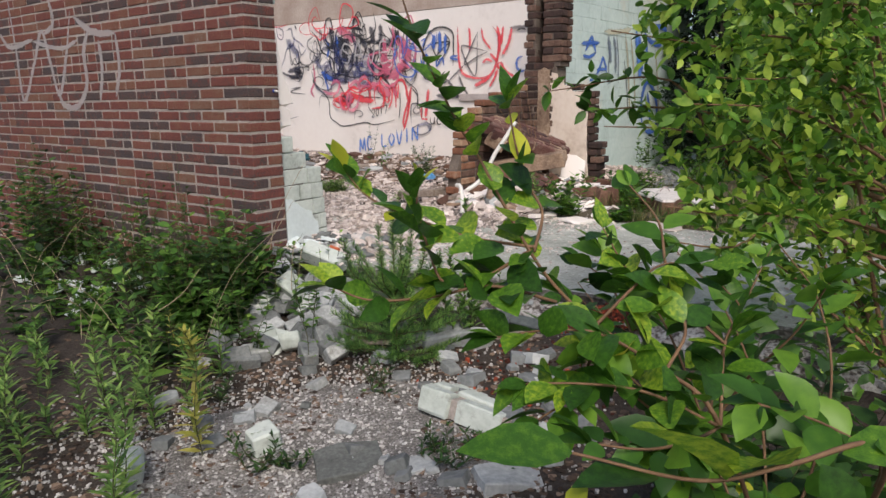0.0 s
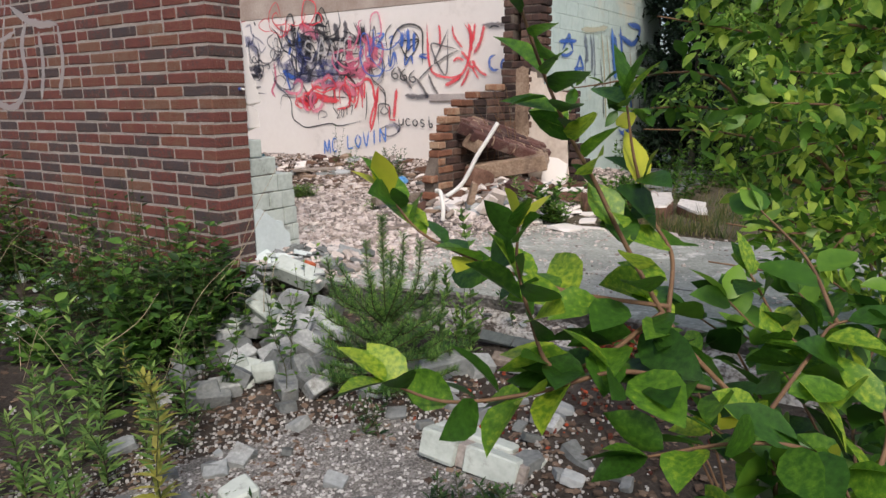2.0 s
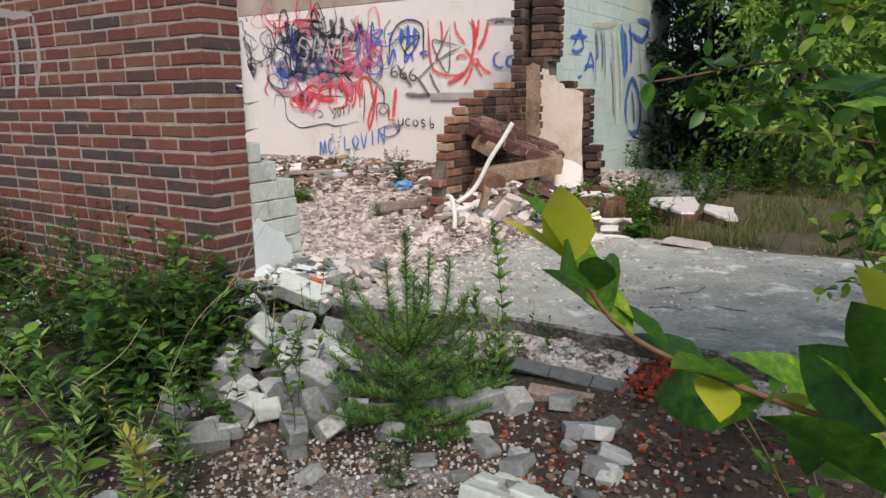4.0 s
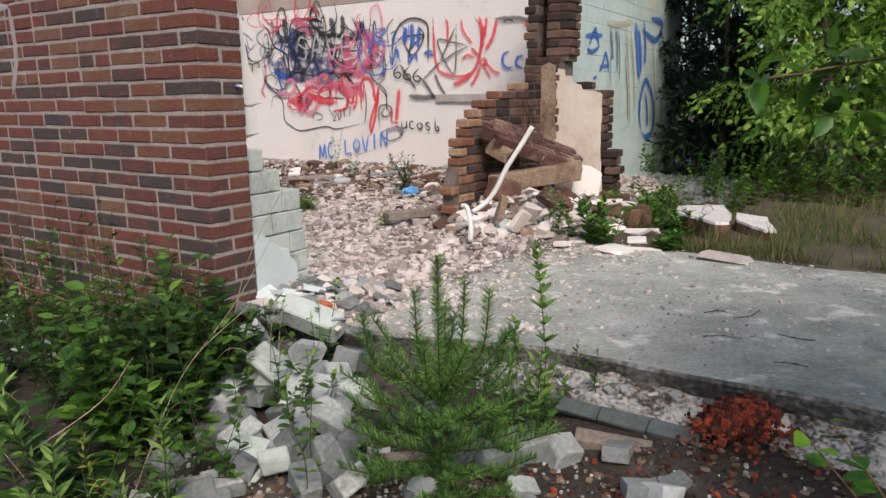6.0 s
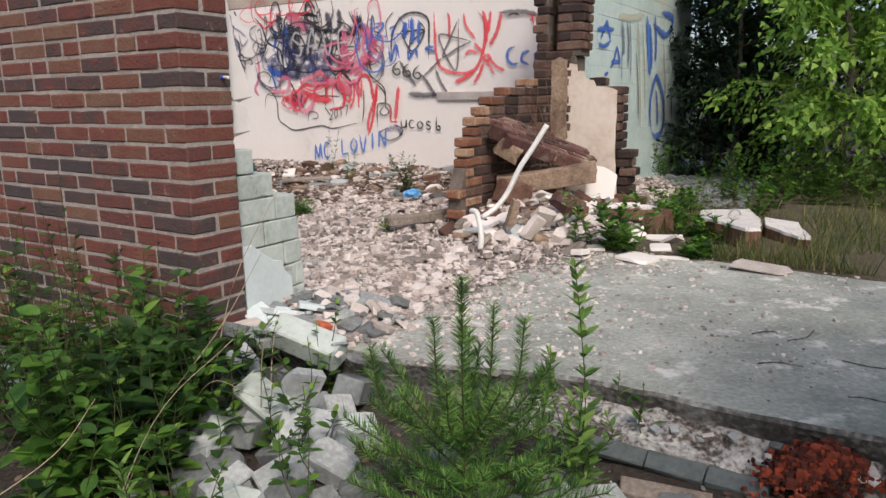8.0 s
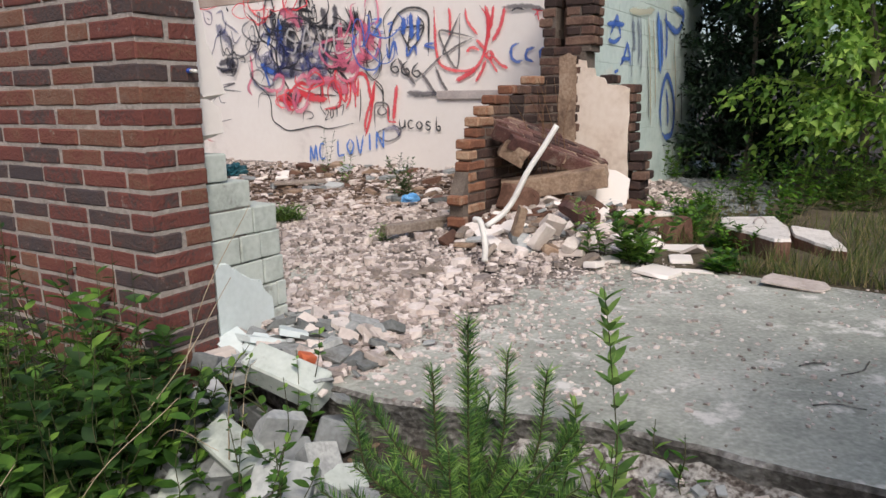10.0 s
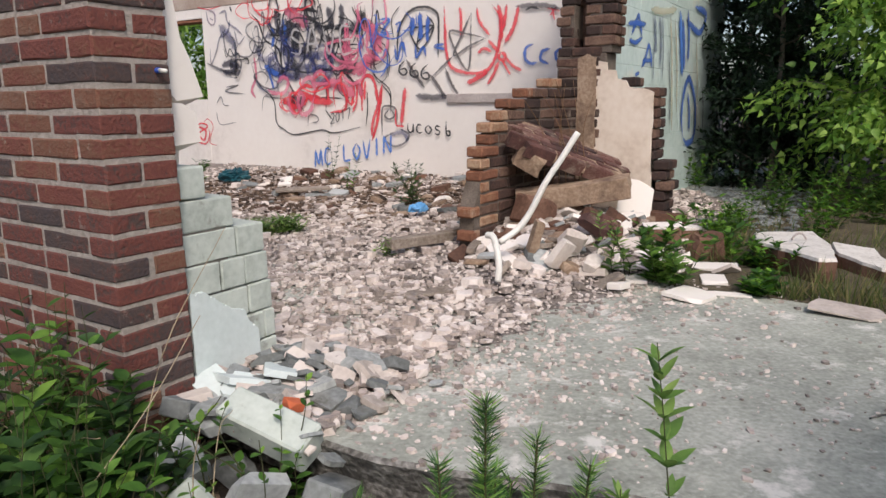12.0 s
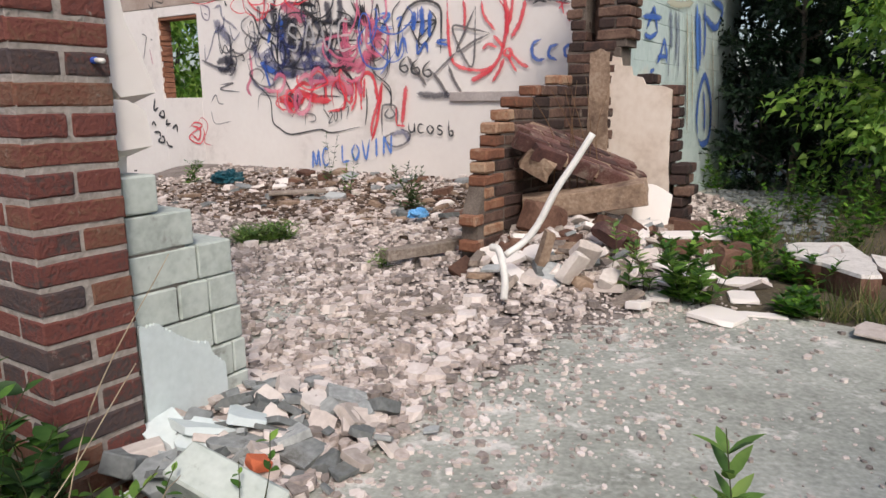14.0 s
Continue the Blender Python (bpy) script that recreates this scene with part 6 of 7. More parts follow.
M_GBED = surface("gravelly_soil", [(0.3, (0.04, 0.036, 0.031)), (0.48, (0.14, 0.13, 0.117)), (0.65, (0.34, 0.32, 0.295))], 12, 120, 0.97, 1.0, 0.6, dist=0.015, gnarl=0.7)
gbv, gbf = [(-0.5, 2.42, ground_z(-0.5, 2.42) + 0.006)], []
for r in range(1, 9):
    for k in range(40):
        a = 6.283 * k / 40
        q = r / 8 * (1 + 0.22 * noise.noise(Vector((math.cos(a) * 2, math.sin(a) * 2, 4))))
        x, y = -0.5 + 0.75 * q * math.cos(a), 2.42 + 0.62 * q * math.sin(a)
        gbv.append((x, y, ground_z(x, y) + 0.006 - (0.012 if r == 8 else 0)))
gbf = [(0, 1 + k, 1 + (k + 1) % 40) for k in range(40)] + [(1 + r * 40 + k, 41 + r * 40 + k, 41 + r * 40 + (k + 1) % 40, 1 + r * 40 + (k + 1) % 40) for r in range(7) for k in range(40)]
thing("gravel_bed", "patch of grey gravelly soil", "gravel", kind="stuff", data=mesh_of("gravel_bed", gbv, gbf, M_GBED))


# ---- plants ----
def foliage(name, stops, rough=0.5, trans=0.35):
    m = surface(name, stops, 6, 60, rough, 0.2, 0.3, "island", 0.6, spec=0.4, trans=trans, dist=0.003)
    return m


G_FRESH = foliage("fresh_leaf", [(0.2, (0.022, 0.07, 0.009)), (0.5, (0.06, 0.165, 0.016)), (0.8, (0.18, 0.35, 0.032))], 0.42, 0.4)
G_YELLOW = foliage("yellow_leaf", [(0.3, (0.3, 0.38, 0.03)), (0.7, (0.6, 0.6, 0.05))], 0.45, 0.4)
G_BUSH = foliage("bush_leaf", [(0.2, (0.045, 0.125, 0.016)), (0.5, (0.13, 0.285, 0.033)), (0.78, (0.46, 0.6, 0.085))], 0.4, 0.5)
G_BIRCH = foliage("birch_leaf", [(0.2, (0.07, 0.16, 0.025)), (0.5, (0.19, 0.36, 0.055)), (0.8, (0.45, 0.62, 0.13))], 0.45, 0.5)
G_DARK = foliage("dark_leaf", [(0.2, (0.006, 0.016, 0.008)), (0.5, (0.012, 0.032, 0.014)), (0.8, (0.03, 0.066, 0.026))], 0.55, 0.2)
# G_WEED has the shade among the weeds in its colour, G_WEED2 the light
G_WEED = foliage("shaded_weed_leaf", [(0.2, (0.012, 0.036, 0.008)), (0.5, (0.03, 0.08, 0.014)), (0.8, (0.085, 0.17, 0.03))], 0.55, 0.3)
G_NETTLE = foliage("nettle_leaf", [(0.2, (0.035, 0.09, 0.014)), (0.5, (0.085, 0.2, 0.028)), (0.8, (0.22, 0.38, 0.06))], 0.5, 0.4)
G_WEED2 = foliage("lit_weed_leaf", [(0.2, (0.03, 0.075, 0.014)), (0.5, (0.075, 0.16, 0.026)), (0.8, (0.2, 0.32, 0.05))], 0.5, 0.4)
G_MUG = foliage("feathery_leaf", [(0.2, (0.07, 0.15, 0.035)), (0.5, (0.15, 0.28, 0.06)), (0.8, (0.32, 0.46, 0.115))], 0.55, 0.4)
G_GOLD = foliage("gold_leaf", [(0.2, (0.12, 0.15, 0.03)), (0.5, (0.3, 0.3, 0.05)), (0.8, (0.48, 0.42, 0.1))], 0.55, 0.3)
G_PINE = foliage("needle", [(0.2, (0.02, 0.066, 0.018)), (0.5, (0.07, 0.18, 0.038)), (0.8, (0.27, 0.45, 0.09))], 0.5, 0.25)
G_GRASS = foliage("grass_blade", [(0.2, (0.035, 0.07, 0.014)), (0.5, (0.1, 0.14, 0.03)), (0.8, (0.28, 0.23, 0.1))], 0.6, 0.3)
M_TWIG = surface("twig_bark", [(0.3, (0.1, 0.055, 0.03)), (0.7, (0.22, 0.13, 0.07))], 20, 90, 0.8, 0.3)
M_STALK = surface("green_stalk", [(0.3, (0.03, 0.04, 0.015)), (0.7, (0.09, 0.085, 0.035))], 20, 90, 0.8, 0.3)
M_BARK = surface("bark", [(0.3, (0.06, 0.05, 0.04)), (0.7, (0.2, 0.17, 0.14))], 9, 60, 0.9, 0.6)
M_STRAW = surface("dry_stem", [(0.3, (0.28, 0.21, 0.13)), (0.7, (0.48, 0.4, 0.28))], 20, 90, 0.85, 0.2)
pr = random.Random(21)
OVATE = ([0, 0.12, 0.35, 0.6, 0.82, 1.0], [0.02, 0.55, 1.0, 0.92, 0.5, 0.0])
LANCE = ([0, 0.3, 0.65, 1.0], [0.05, 1.0, 0.75, 0.0])
DELTA = ([0, 0.18, 0.5, 1.0], [0.25, 1.0, 0.62, 0.0])


def leaf_geo(shape, length, width, curl=0.15, fold=0.25):
    """A leaf blade along +y: a folded strip of three points a station."""
    verts, faces = [], []
    for t, w in zip(*shape):
        y = t * length
        drop = -curl * length * t * t
        for s in (-1, 0, 1):
            verts.append((s * w * width / 2, y, drop + (abs(s) * w * width / 2 * fold)))
    for i in range(len(shape[0]) - 1):
        faces += [(3 * i, 3 * i + 1, 3 * i + 4, 3 * i + 3), (3 * i + 1, 3 * i + 2, 3 * i + 5, 3 * i + 4)]
    return np.array(verts), faces


def aim(d, roll=0.0):
    """Rotation that turns +y into d, with +z kept roughly up."""
    d = Vector(d).normalized()
    x = d.cross(Vector((0, 0, 1)))
    if x.length < 0.05:
        x = Vector((1, 0, 0))
    x.normalize()
    z = x.cross(d)
    m = Matrix((x, d, z)).transposed()
    return m @ Matrix.Rotation(roll, 3, "Y")


def cloud(name, leaves, geo, material):
    """Many leaves joined in one mesh. A leaf is (place, direction, size, roll)."""
    gv, gf = geo
    n = len(gv)
    verts = np.empty((len(leaves) * n, 3))
    faces = []
    for i, (p, d, s, roll) in enumerate(leaves):
        verts[i * n:(i + 1) * n] = gv * s @ np.array(aim(d, roll)).T + np.array(p)
        faces += [tuple(i * n + k for k in f) for f in gf]
    me = bpy.data.meshes.new(name)
    me.from_pydata(verts.tolist(), [], faces)
    me.materials.append(material)
    me.shade_smooth()
    return me


def jitter_path(a, b, n, wob, sag=0.0):
    a, b = Vector(a), Vector(b)
    out = []
    for i in range(n + 1):
        t = i / n
        p = a.lerp(b, t) + Vector((pr.gauss(0, wob), pr.gauss(0, wob), pr.gauss(0, wob))) * (1 if 0 < i < n else 0)
        p.z += sag * math.sin(math.pi * t)
        out.append(p)
    return out


def taper(n, r0, r1):
    return [r0 + (r1 - r0) * i / (n - 1) for i in range(n)]


def around(d, spread):
    return (Vector(d).normalized() + Vector((pr.gauss(0, spread), pr.gauss(0, spread), pr.gauss(0, spread)))).normalized()


# shrub beside the path, with large oval leaves, each one its own piece
shrub = thing("leafy_shrub", "green shrub with large oval leaves beside the path", "shrub")
BIG = []
for k in range(6):
    g = leaf_geo(OVATE, 1.0, 0.56 + 0.05 * (k % 3), 0.12 + 0.1 * (k % 2), 0.18 + 0.1 * (k % 3))
    BIG.append(g)
LEAF_MESH = []
for k, g in enumerate(BIG):
    me = bpy.data.meshes.new("leaf")
    me.from_pydata(g[0].tolist(), [], g[1])
    me.shade_smooth()
    LEAF_MESH.append(me)
G_LEAF = surface("shrub_leaf", [(0.15, (0.018, 0.06, 0.008)), (0.48, (0.055, 0.155, 0.015)), (0.68, (0.14, 0.3, 0.024)), (0.88, (0.48, 0.6, 0.05))], 9, 90, 0.38, 0.25, 0.3, "object", 0.6, spec=0.45, trans=0.46, dist=0.003)
for me in LEAF_MESH:
    me.materials.append(G_LEAF)
YELLOW_MESH = LEAF_MESH[0].copy()
YELLOW_MESH.materials.clear()
YELLOW_MESH.materials.append(G_YELLOW)
SPRIGS = [
    [(0.66, 1.2, 0.02), (0.56, 1.08, 0.5), (0.42, 1.0, 0.85), (0.348, 1.05, 0.923), (0.246, 1.1, 0.984), (0.182, 1.13, 1.043), (0.142, 1.15, 1.098), (0.09, 1.16, 1.192), (0.06, 1.16, 1.25), (0.029, 1.15, 1.3), (-0.008, 1.13, 1.372), (-0.041, 1.1, 1.444), (-0.06, 1.09, 1.5)],
    [(0.149, 1.15, 1.105), (0.05, 1.17, 1.117), (-0.022, 1.18, 1.139), (-0.095, 1.2, 1.166), (-0.139, 1.2, 1.193), (-0.171, 1.2, 1.235)],
    [(0.142, 1.15, 1.098), (0.05, 1.1, 1.06), (-0.003, 1.08, 1.065), (-0.026, 1.08, 1.121), (-0.041, 1.07, 1.178), (-0.041, 1.07, 1.217)],
    [(0.18, 1.1, 1.024), (0.073, 1.07, 1.06), (-0.023, 1.05, 1.049), (-0.114, 1.03, 1.051), (-0.175, 1.02, 1.078)],
    [(0.149, 1.15, 1.097), (0.169, 1.2, 1.153), (0.15, 1.22, 1.196), (0.125, 1.22, 1.265), (0.111, 1.22, 1.339)],
    [(0.246, 1.1, 0.984), (0.324, 1.15, 1.039), (0.386, 1.2, 1.061), (0.498, 1.25, 1.044)],
    [(0.348, 1.05, 0.923), (0.393, 1.1, 0.972), (0.379, 1.15, 1.014), (0.324, 1.2, 1.047), (0.279, 1.22, 1.123)],
    [(0.348, 1.05, 0.923), (0.235, 1.0, 1.001), (0.158, 1.0, 1.01), (0.077, 1.0, 1.0)],
    [(0.42, 1.0, 0.85), (0.3, 0.97, 0.92), (0.2, 0.95, 0.945), (0.114, 0.95, 0.946)],
    [(0.42, 1.0, 0.85), (0.48, 1.15, 0.931), (0.524, 1.2, 0.975), (0.488, 1.2, 1.02)],
    [(0.56, 1.08, 0.5), (0.45, 1.15, 0.7), (0.38, 1.2, 0.8), (0.32, 1.22, 0.86), (0.26, 1.25, 0.9)],
    [(0.56, 1.08, 0.5), (0.5, 1.25, 0.72), (0.46, 1.35, 0.86), (0.42, 1.4, 0.94), (0.38, 1.42, 0.97)],
    [(0.56, 1.08, 0.5), (0.62, 1.3, 0.75), (0.58, 1.42, 0.92), (0.5, 1.48, 1.02)],
    [(0.56, 1.08, 0.5), (0.46, 1.0, 0.62), (0.42, 0.95, 0.72), (0.36, 0.92, 0.8), (0.3, 0.9, 0.85)],
    [(0.56, 1.08, 0.5), (0.48, 1.05, 0.6), (0.42, 1.05, 0.68), (0.34, 1.08, 0.74)],
    [(0.56, 1.08, 0.5), (0.6, 0.95, 0.72), (0.58, 0.86, 0.86), (0.48, 0.82, 0.94), (0.38, 0.8, 0.98)],
    [(0.56, 1.08, 0.5), (0.7, 1.2, 0.78), (0.72, 1.3, 0.95), (0.66, 1.36, 1.06)],
    [(0.5, 1.25, 0.72), (0.46, 1.28, 0.78), (0.4, 1.3, 0.82), (0.36, 1.34, 0.84)],
    [(0.5, 1.25, 0.72), (0.6, 1.45, 0.8), (0.7, 1.55, 0.92), (0.76, 1.6, 1.0)],
    [(0.45, 1.15, 0.7), (0.38, 1.1, 0.8), (0.3, 1.06, 0.88), (0.24, 1.04, 0.95)],
    [(0.56, 1.08, 0.5), (0.66, 1.02, 0.66), (0.7, 0.98, 0.8), (0.66, 0.95, 0.92)],
    [(0.46, 1.0, 0.62), (0.42, 0.9, 0.68), (0.36, 0.84, 0.74), (0.3, 0.82, 0.78)],
    [(0.48, 1.05, 0.6), (0.5, 1.15, 0.66), (0.46, 1.2, 0.72), (0.4, 1.24, 0.76)],
    [(0.246, 1.1, 0.984), (0.22, 1.02, 0.95), (0.18, 0.96, 0.92), (0.13, 0.93, 0.9)],
    [(0.42, 1.0, 0.85), (0.34, 0.9, 0.88), (0.26, 0.84, 0.9), (0.18, 0.82, 0.92)],
    [(0.56, 1.08, 0.5), (0.5, 0.9, 0.6), (0.42, 0.8, 0.68), (0.34, 0.76, 0.74)],
    [(0.38, 1.2, 0.8), (0.36, 1.3, 0.9), (0.33, 1.36, 0.98), (0.28, 1.4, 1.02)],
    [(0.5, 1.25, 0.72), (0.55, 1.2, 0.85), (0.6, 1.15, 0.95), (0.62, 1.1, 1.05)],
    [(0.386, 1.2, 1.061), (0.4, 1.3, 1.12), (0.36, 1.36, 1.18)],
    [(0.48, 1.15, 0.931), (0.42, 1.22, 0.98), (0.36, 1.28, 1.0), (0.3, 1.32, 1.06)],
]
leaf_count = 0
extra = []


def shrub_leaf(p, d, s, roll, yellow=False, on=None):
    """The first 300 leaves are pieces, the rest join."""
    global leaf_count
    leaf_count += 1
    if leaf_count <= 300:
        part("leaf", YELLOW_MESH if yellow else pr.choice(LEAF_MESH), on or shrub, m=Matrix.Translation(p) @ aim(d, roll).to_4x4() @ Matrix.Diagonal((s, s, s, 1)))
    else:
        extra.append((p, d, s, roll))


near_path = smooth_path([(0.56, 0.95, 0.6), (0.5, 0.74, 0.9), (0.42, 0.64, 1.01), (0.33, 0.62, 1.0), (0.24, 0.61, 0.99), (0.12, 0.62, 1.015)], 6)
near_branch = part("branch", tube_mesh("branch", near_path, taper(len(near_path), 0.004, 0.0016), M_TWIG, 6), shrub)
for p, d, s in (((0.265, 0.61, 0.99), (-0.1, -0.02, 0.105), 0.125), ((0.33, 0.62, 1.0), (-0.09, -0.06, 0.04), 0.1), ((0.12, 0.62, 1.015), (-0.9, -0.02, 0.2), 0.11), ((0.2, 0.61, 0.995), (-0.9, -0.25, 0.15), 0.09), ((0.38, 0.62, 1.01), (0.9, -0.05, 0.1), 0.12), ((0.41, 0.62, 1.02), (0.6, 0.1, -0.5), 0.11), ((0.3, 0.61, 0.99), (0.1, -0.1, -0.9), 0.1), ((0.36, 0.62, 1.0), (0.3, -0.3, -0.7), 0.1)):
    shrub_leaf(Vector(p), Vector(d), s, pr.gauss(0, 0.4), False, near_branch)
shrub_leaf(Vector((0.13, 0.6, 1.0)), Vector((-0.25, -0.2, -0.5)), 0.06, 0.3, True, near_branch)
for si, pts in enumerate(SPRIGS):
    path = smooth_path(pts, 8)
    bough = part("branch", tube_mesh("branch", path, taper(len(path), 0.0045 if si == 0 else 0.0032, 0.0014), M_TWIG, 6), shrub)
    total = sum((path[i + 1] - path[i]).length for i in range(len(path) - 1))
    acc, run, flip = 0.0, 0.0, 1
    for i in range(len(path) - 1):
        seg = path[i + 1] - path[i]
        run += seg.length
        acc += seg.length
        if acc > 0.019 and run > (0.5 if si == 0 else 0.15) * total:
            acc = 0.0
            ax = seg.normalized()
            sideways = ax.cross(Vector((0, 0, 1))).normalized()
            for flip in (1, -1):
                if pr.random() < 0.24:
                    continue
                d = (sideways * flip * pr.uniform(0.4, 1.1) + ax * pr.uniform(0.2, 0.9) + Vector((pr.uniform(-0.3, 0.3), pr.uniform(-0.5, 0.2), pr.uniform(-0.45, 0.45)))).normalized()
                shrub_leaf(path[i] + d * 0.006, d, pr.uniform(0.05, 0.092) * (1.1 - 0.3 * run / total), pr.gauss(0, 0.6), pr.random() < 0.04, bough)
    for k in range(3):
        shrub_leaf(path[-1], around(path[-1] - path[-4], 0.45), pr.uniform(0.045, 0.068), pr.gauss(0, 0.6), si in (1, 2) and k < 2, bough)
tagged(part("leaf_rest", cloud("leaf_rest", extra, BIG[1], G_FRESH), shrub), kind="stuff")


def leafy_branches(targets, origin, leaf_list, step, size, spread, limbs, droop=0.0, r0=0.012, keep=None, twig=0.25):
    """Limbs from origin to targets, each with side twigs that carry leaves."""
    for t in targets:
        path = smooth_path(jitter_path(origin, t, 4, 0.05, 0.08), 5)
        limbs.append((path, taper(len(path), r0, 0.002)))
        for i in range(5, len(path)):
            for _ in range(3):
                d = around(path[i] - path[i - 1], 0.8)
                ln = twig * pr.uniform(0.4, 1.1)
                q0 = path[i]
                q1 = q0 + d * ln + Vector((0, 0, -droop * ln))
                k = 0.0
                while k < 1:
                    p = q0.lerp(q1, k)
                    if keep is None or keep(p):
                        leaf_list.append((p, around(d + Vector((0, 0, -droop)), spread), size * pr.uniform(0.65, 1.25), pr.gauss(0, 0.7)))
                    k += step / ln


def tubes(name, limbs, material, parent, sides=5):
    """Each limb as a part of its own."""
    for path, radii in limbs:
        part(name, tube_mesh(name, path, radii, material, sides, False), parent)


# willow bush beyond it, overhanging the slab edge
def bush_keep(p):
    return p.x > max(0.75 * (p.y - 1.05) - 0.48, 0.27 * p.y) and p.z > 1.14 - 1.6 * (p.x - 0.27 * p.y - 0.1)


limbs, leaves = [], []
targets = [(1.0 + 0.28 * i + pr.uniform(-0.1, 0.1), 2.25 + 0.38 * j + pr.uniform(-0.15, 0.15), 0.85 + 1.35 * ((i * 3 + j * 5) % 7) / 6) for i in range(6) for j in range(5) if 1.0 + 0.28 * i > 0.75 * (1.2 + 0.38 * j) - 0.25]
leafy_branches(targets, (1.75, 2.35, 0.05), leaves, 0.056, 0.054, 0.5, limbs, 0.1, keep=bush_keep, twig=0.3)
sprays = [(0.56 + 0.1 * (k % 4) + pr.uniform(-0.05, 0.05), 2.0 + 0.1 * (k % 5), 0.95 + 0.075 * k) for k in range(16)]
for k, end in enumerate(sprays):
    leafy_branches([end], (1.6, 2.35 + 0.03 * k, max(0.3, end[2] - 0.25)), leaves, 0.042, 0.052, 0.45, limbs, 0.05, 0.008, bush_keep, 0.2)
bush = thing("willow_bush", "dense fresh green bush hanging over the slab edge", "bush")
tubes("limb", limbs, M_TWIG, bush)
part("crown", cloud("crown", leaves, leaf_geo(OVATE, 1.0, 0.5), G_BUSH), bush)
limbs, leaves = [], []
leafy_branches([(0.38, 2.58, 1.37), (0.5, 2.52, 1.3)], (1.75, 2.35, 0.9), leaves, 0.05, 0.068, 0.4, limbs, keep=lambda p: p.x < 1.6, twig=0.07)
tubes("long_shoot", limbs, M_TWIG, bush)
part("shoot_foliage", cloud("shoot_foliage", leaves, leaf_geo(OVATE, 1.0, 0.5), G_FRESH), bush)
low = thing("low_sprig", "low green sprig at the slab edge", "shrub")
limbs, leaves = [], []
for end in ((0.46, 2.36, 0.72), (0.5, 2.5, 0.62), (0.62, 2.3, 0.7)):
    path = smooth_path(jitter_path((0.85, 2.3, 0.02), end, 3, 0.02, 0.06), 5)
    limbs.append((path, taper(len(path), 0.005, 0.0015)))
    for i in range(5, len(path)):
        leaves.append((path[i], around(Vector((pr.uniform(-1, 1), pr.uniform(-1, 1), 0.2)), 0.2), pr.uniform(0.05, 0.075), pr.gauss(0, 0.4)))
tubes("stem", limbs, M_TWIG, low)
part("foliage", cloud("foliage", leaves, leaf_geo(OVATE, 1.0, 0.55), G_FRESH), low)


def tree(name, label, x, y, z, height, reach, n, size, material, shape, droop, seed, step=0.05, low=0.12, twig=0.4):
    global pr
    pr = random.Random(seed)
    ob = thing(name, label, "tree")
    top = Vector((x + pr.uniform(-0.2, 0.2), y, z + height))
    trunk = smooth_path(jitter_path((x, y, z - 0.05), top, 5, 0.06), 4)
    part("trunk", tube_mesh("trunk", trunk, taper(len(trunk), 0.02 * height / 2 + 0.012, 0.005), M_BARK, 8), ob)
    limbs_, leaves_ = [], []
    for i in range(n):
        t = low + (1 - low) * (i + 0.5) / n
        o = trunk[min(int(t * (len(trunk) - 1)), len(trunk) - 1)]
        an = i * 2.4 + pr.uniform(-0.4, 0.4)
        r = reach * (1.05 - 0.65 * t) * pr.uniform(0.6, 1.15)
        tgt = o + Vector((r * math.cos(an), r * math.sin(an), r * pr.uniform(0.1, 0.55)))
        leafy_branches([tgt], o, leaves_, step, size, 0.5, limbs_, droop, 0.012, None, twig)
    tubes("limb", limbs_, M_BARK, ob)
    part("crown", cloud("crown", leaves_, leaf_geo(shape, 1.0, 0.7 if shape is DELTA else 0.45), material), ob)
    return ob


tree("birch_sapling", "young birch with hanging pale green leaves", 4.0, 7.9, 0.35, 3.3, 1.1, 44, 0.078, G_BIRCH, DELTA, 0.6, 31, 0.06)
tree("birch_sapling", "bushy young birch at the clearing's rim", 5.0, 7.6, 0.25, 3.6, 1.3, 34, 0.075, G_BIRCH, DELTA, 0.5, 32, 0.06)
tree("birch_sapling", "leafy young tree at the clearing's rim", 5.6, 9.2, 0.25, 4.6, 1.5, 26, 0.09, G_BUSH, DELTA, 0.2, 33)
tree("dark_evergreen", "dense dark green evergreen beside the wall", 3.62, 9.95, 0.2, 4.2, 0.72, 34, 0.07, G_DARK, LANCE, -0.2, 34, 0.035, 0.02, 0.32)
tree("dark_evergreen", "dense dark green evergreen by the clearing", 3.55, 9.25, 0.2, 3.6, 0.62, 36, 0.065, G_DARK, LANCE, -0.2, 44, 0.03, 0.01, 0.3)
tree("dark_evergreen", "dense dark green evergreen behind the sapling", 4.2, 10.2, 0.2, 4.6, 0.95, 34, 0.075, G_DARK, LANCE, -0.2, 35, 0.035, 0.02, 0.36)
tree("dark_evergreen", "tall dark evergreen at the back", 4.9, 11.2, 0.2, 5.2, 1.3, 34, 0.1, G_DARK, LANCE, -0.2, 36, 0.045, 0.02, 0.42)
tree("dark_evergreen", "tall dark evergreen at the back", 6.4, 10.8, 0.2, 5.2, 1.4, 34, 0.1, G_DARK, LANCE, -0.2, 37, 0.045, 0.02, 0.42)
tree("forest_tree", "leafy woodland tree at the edge of the clearing", 7.6, 8.2, 0.1, 6, 1.9, 30, 0.13, G_BUSH, OVATE, 0.1, 38, 0.08, 0.03, 0.5)
tree("forest_tree", "leafy woodland tree at the edge of the clearing", 8.0, 5.6, 0.1, 6, 1.9, 30, 0.13, G_BUSH, OVATE, 0.1, 39, 0.08, 0.03, 0.5)
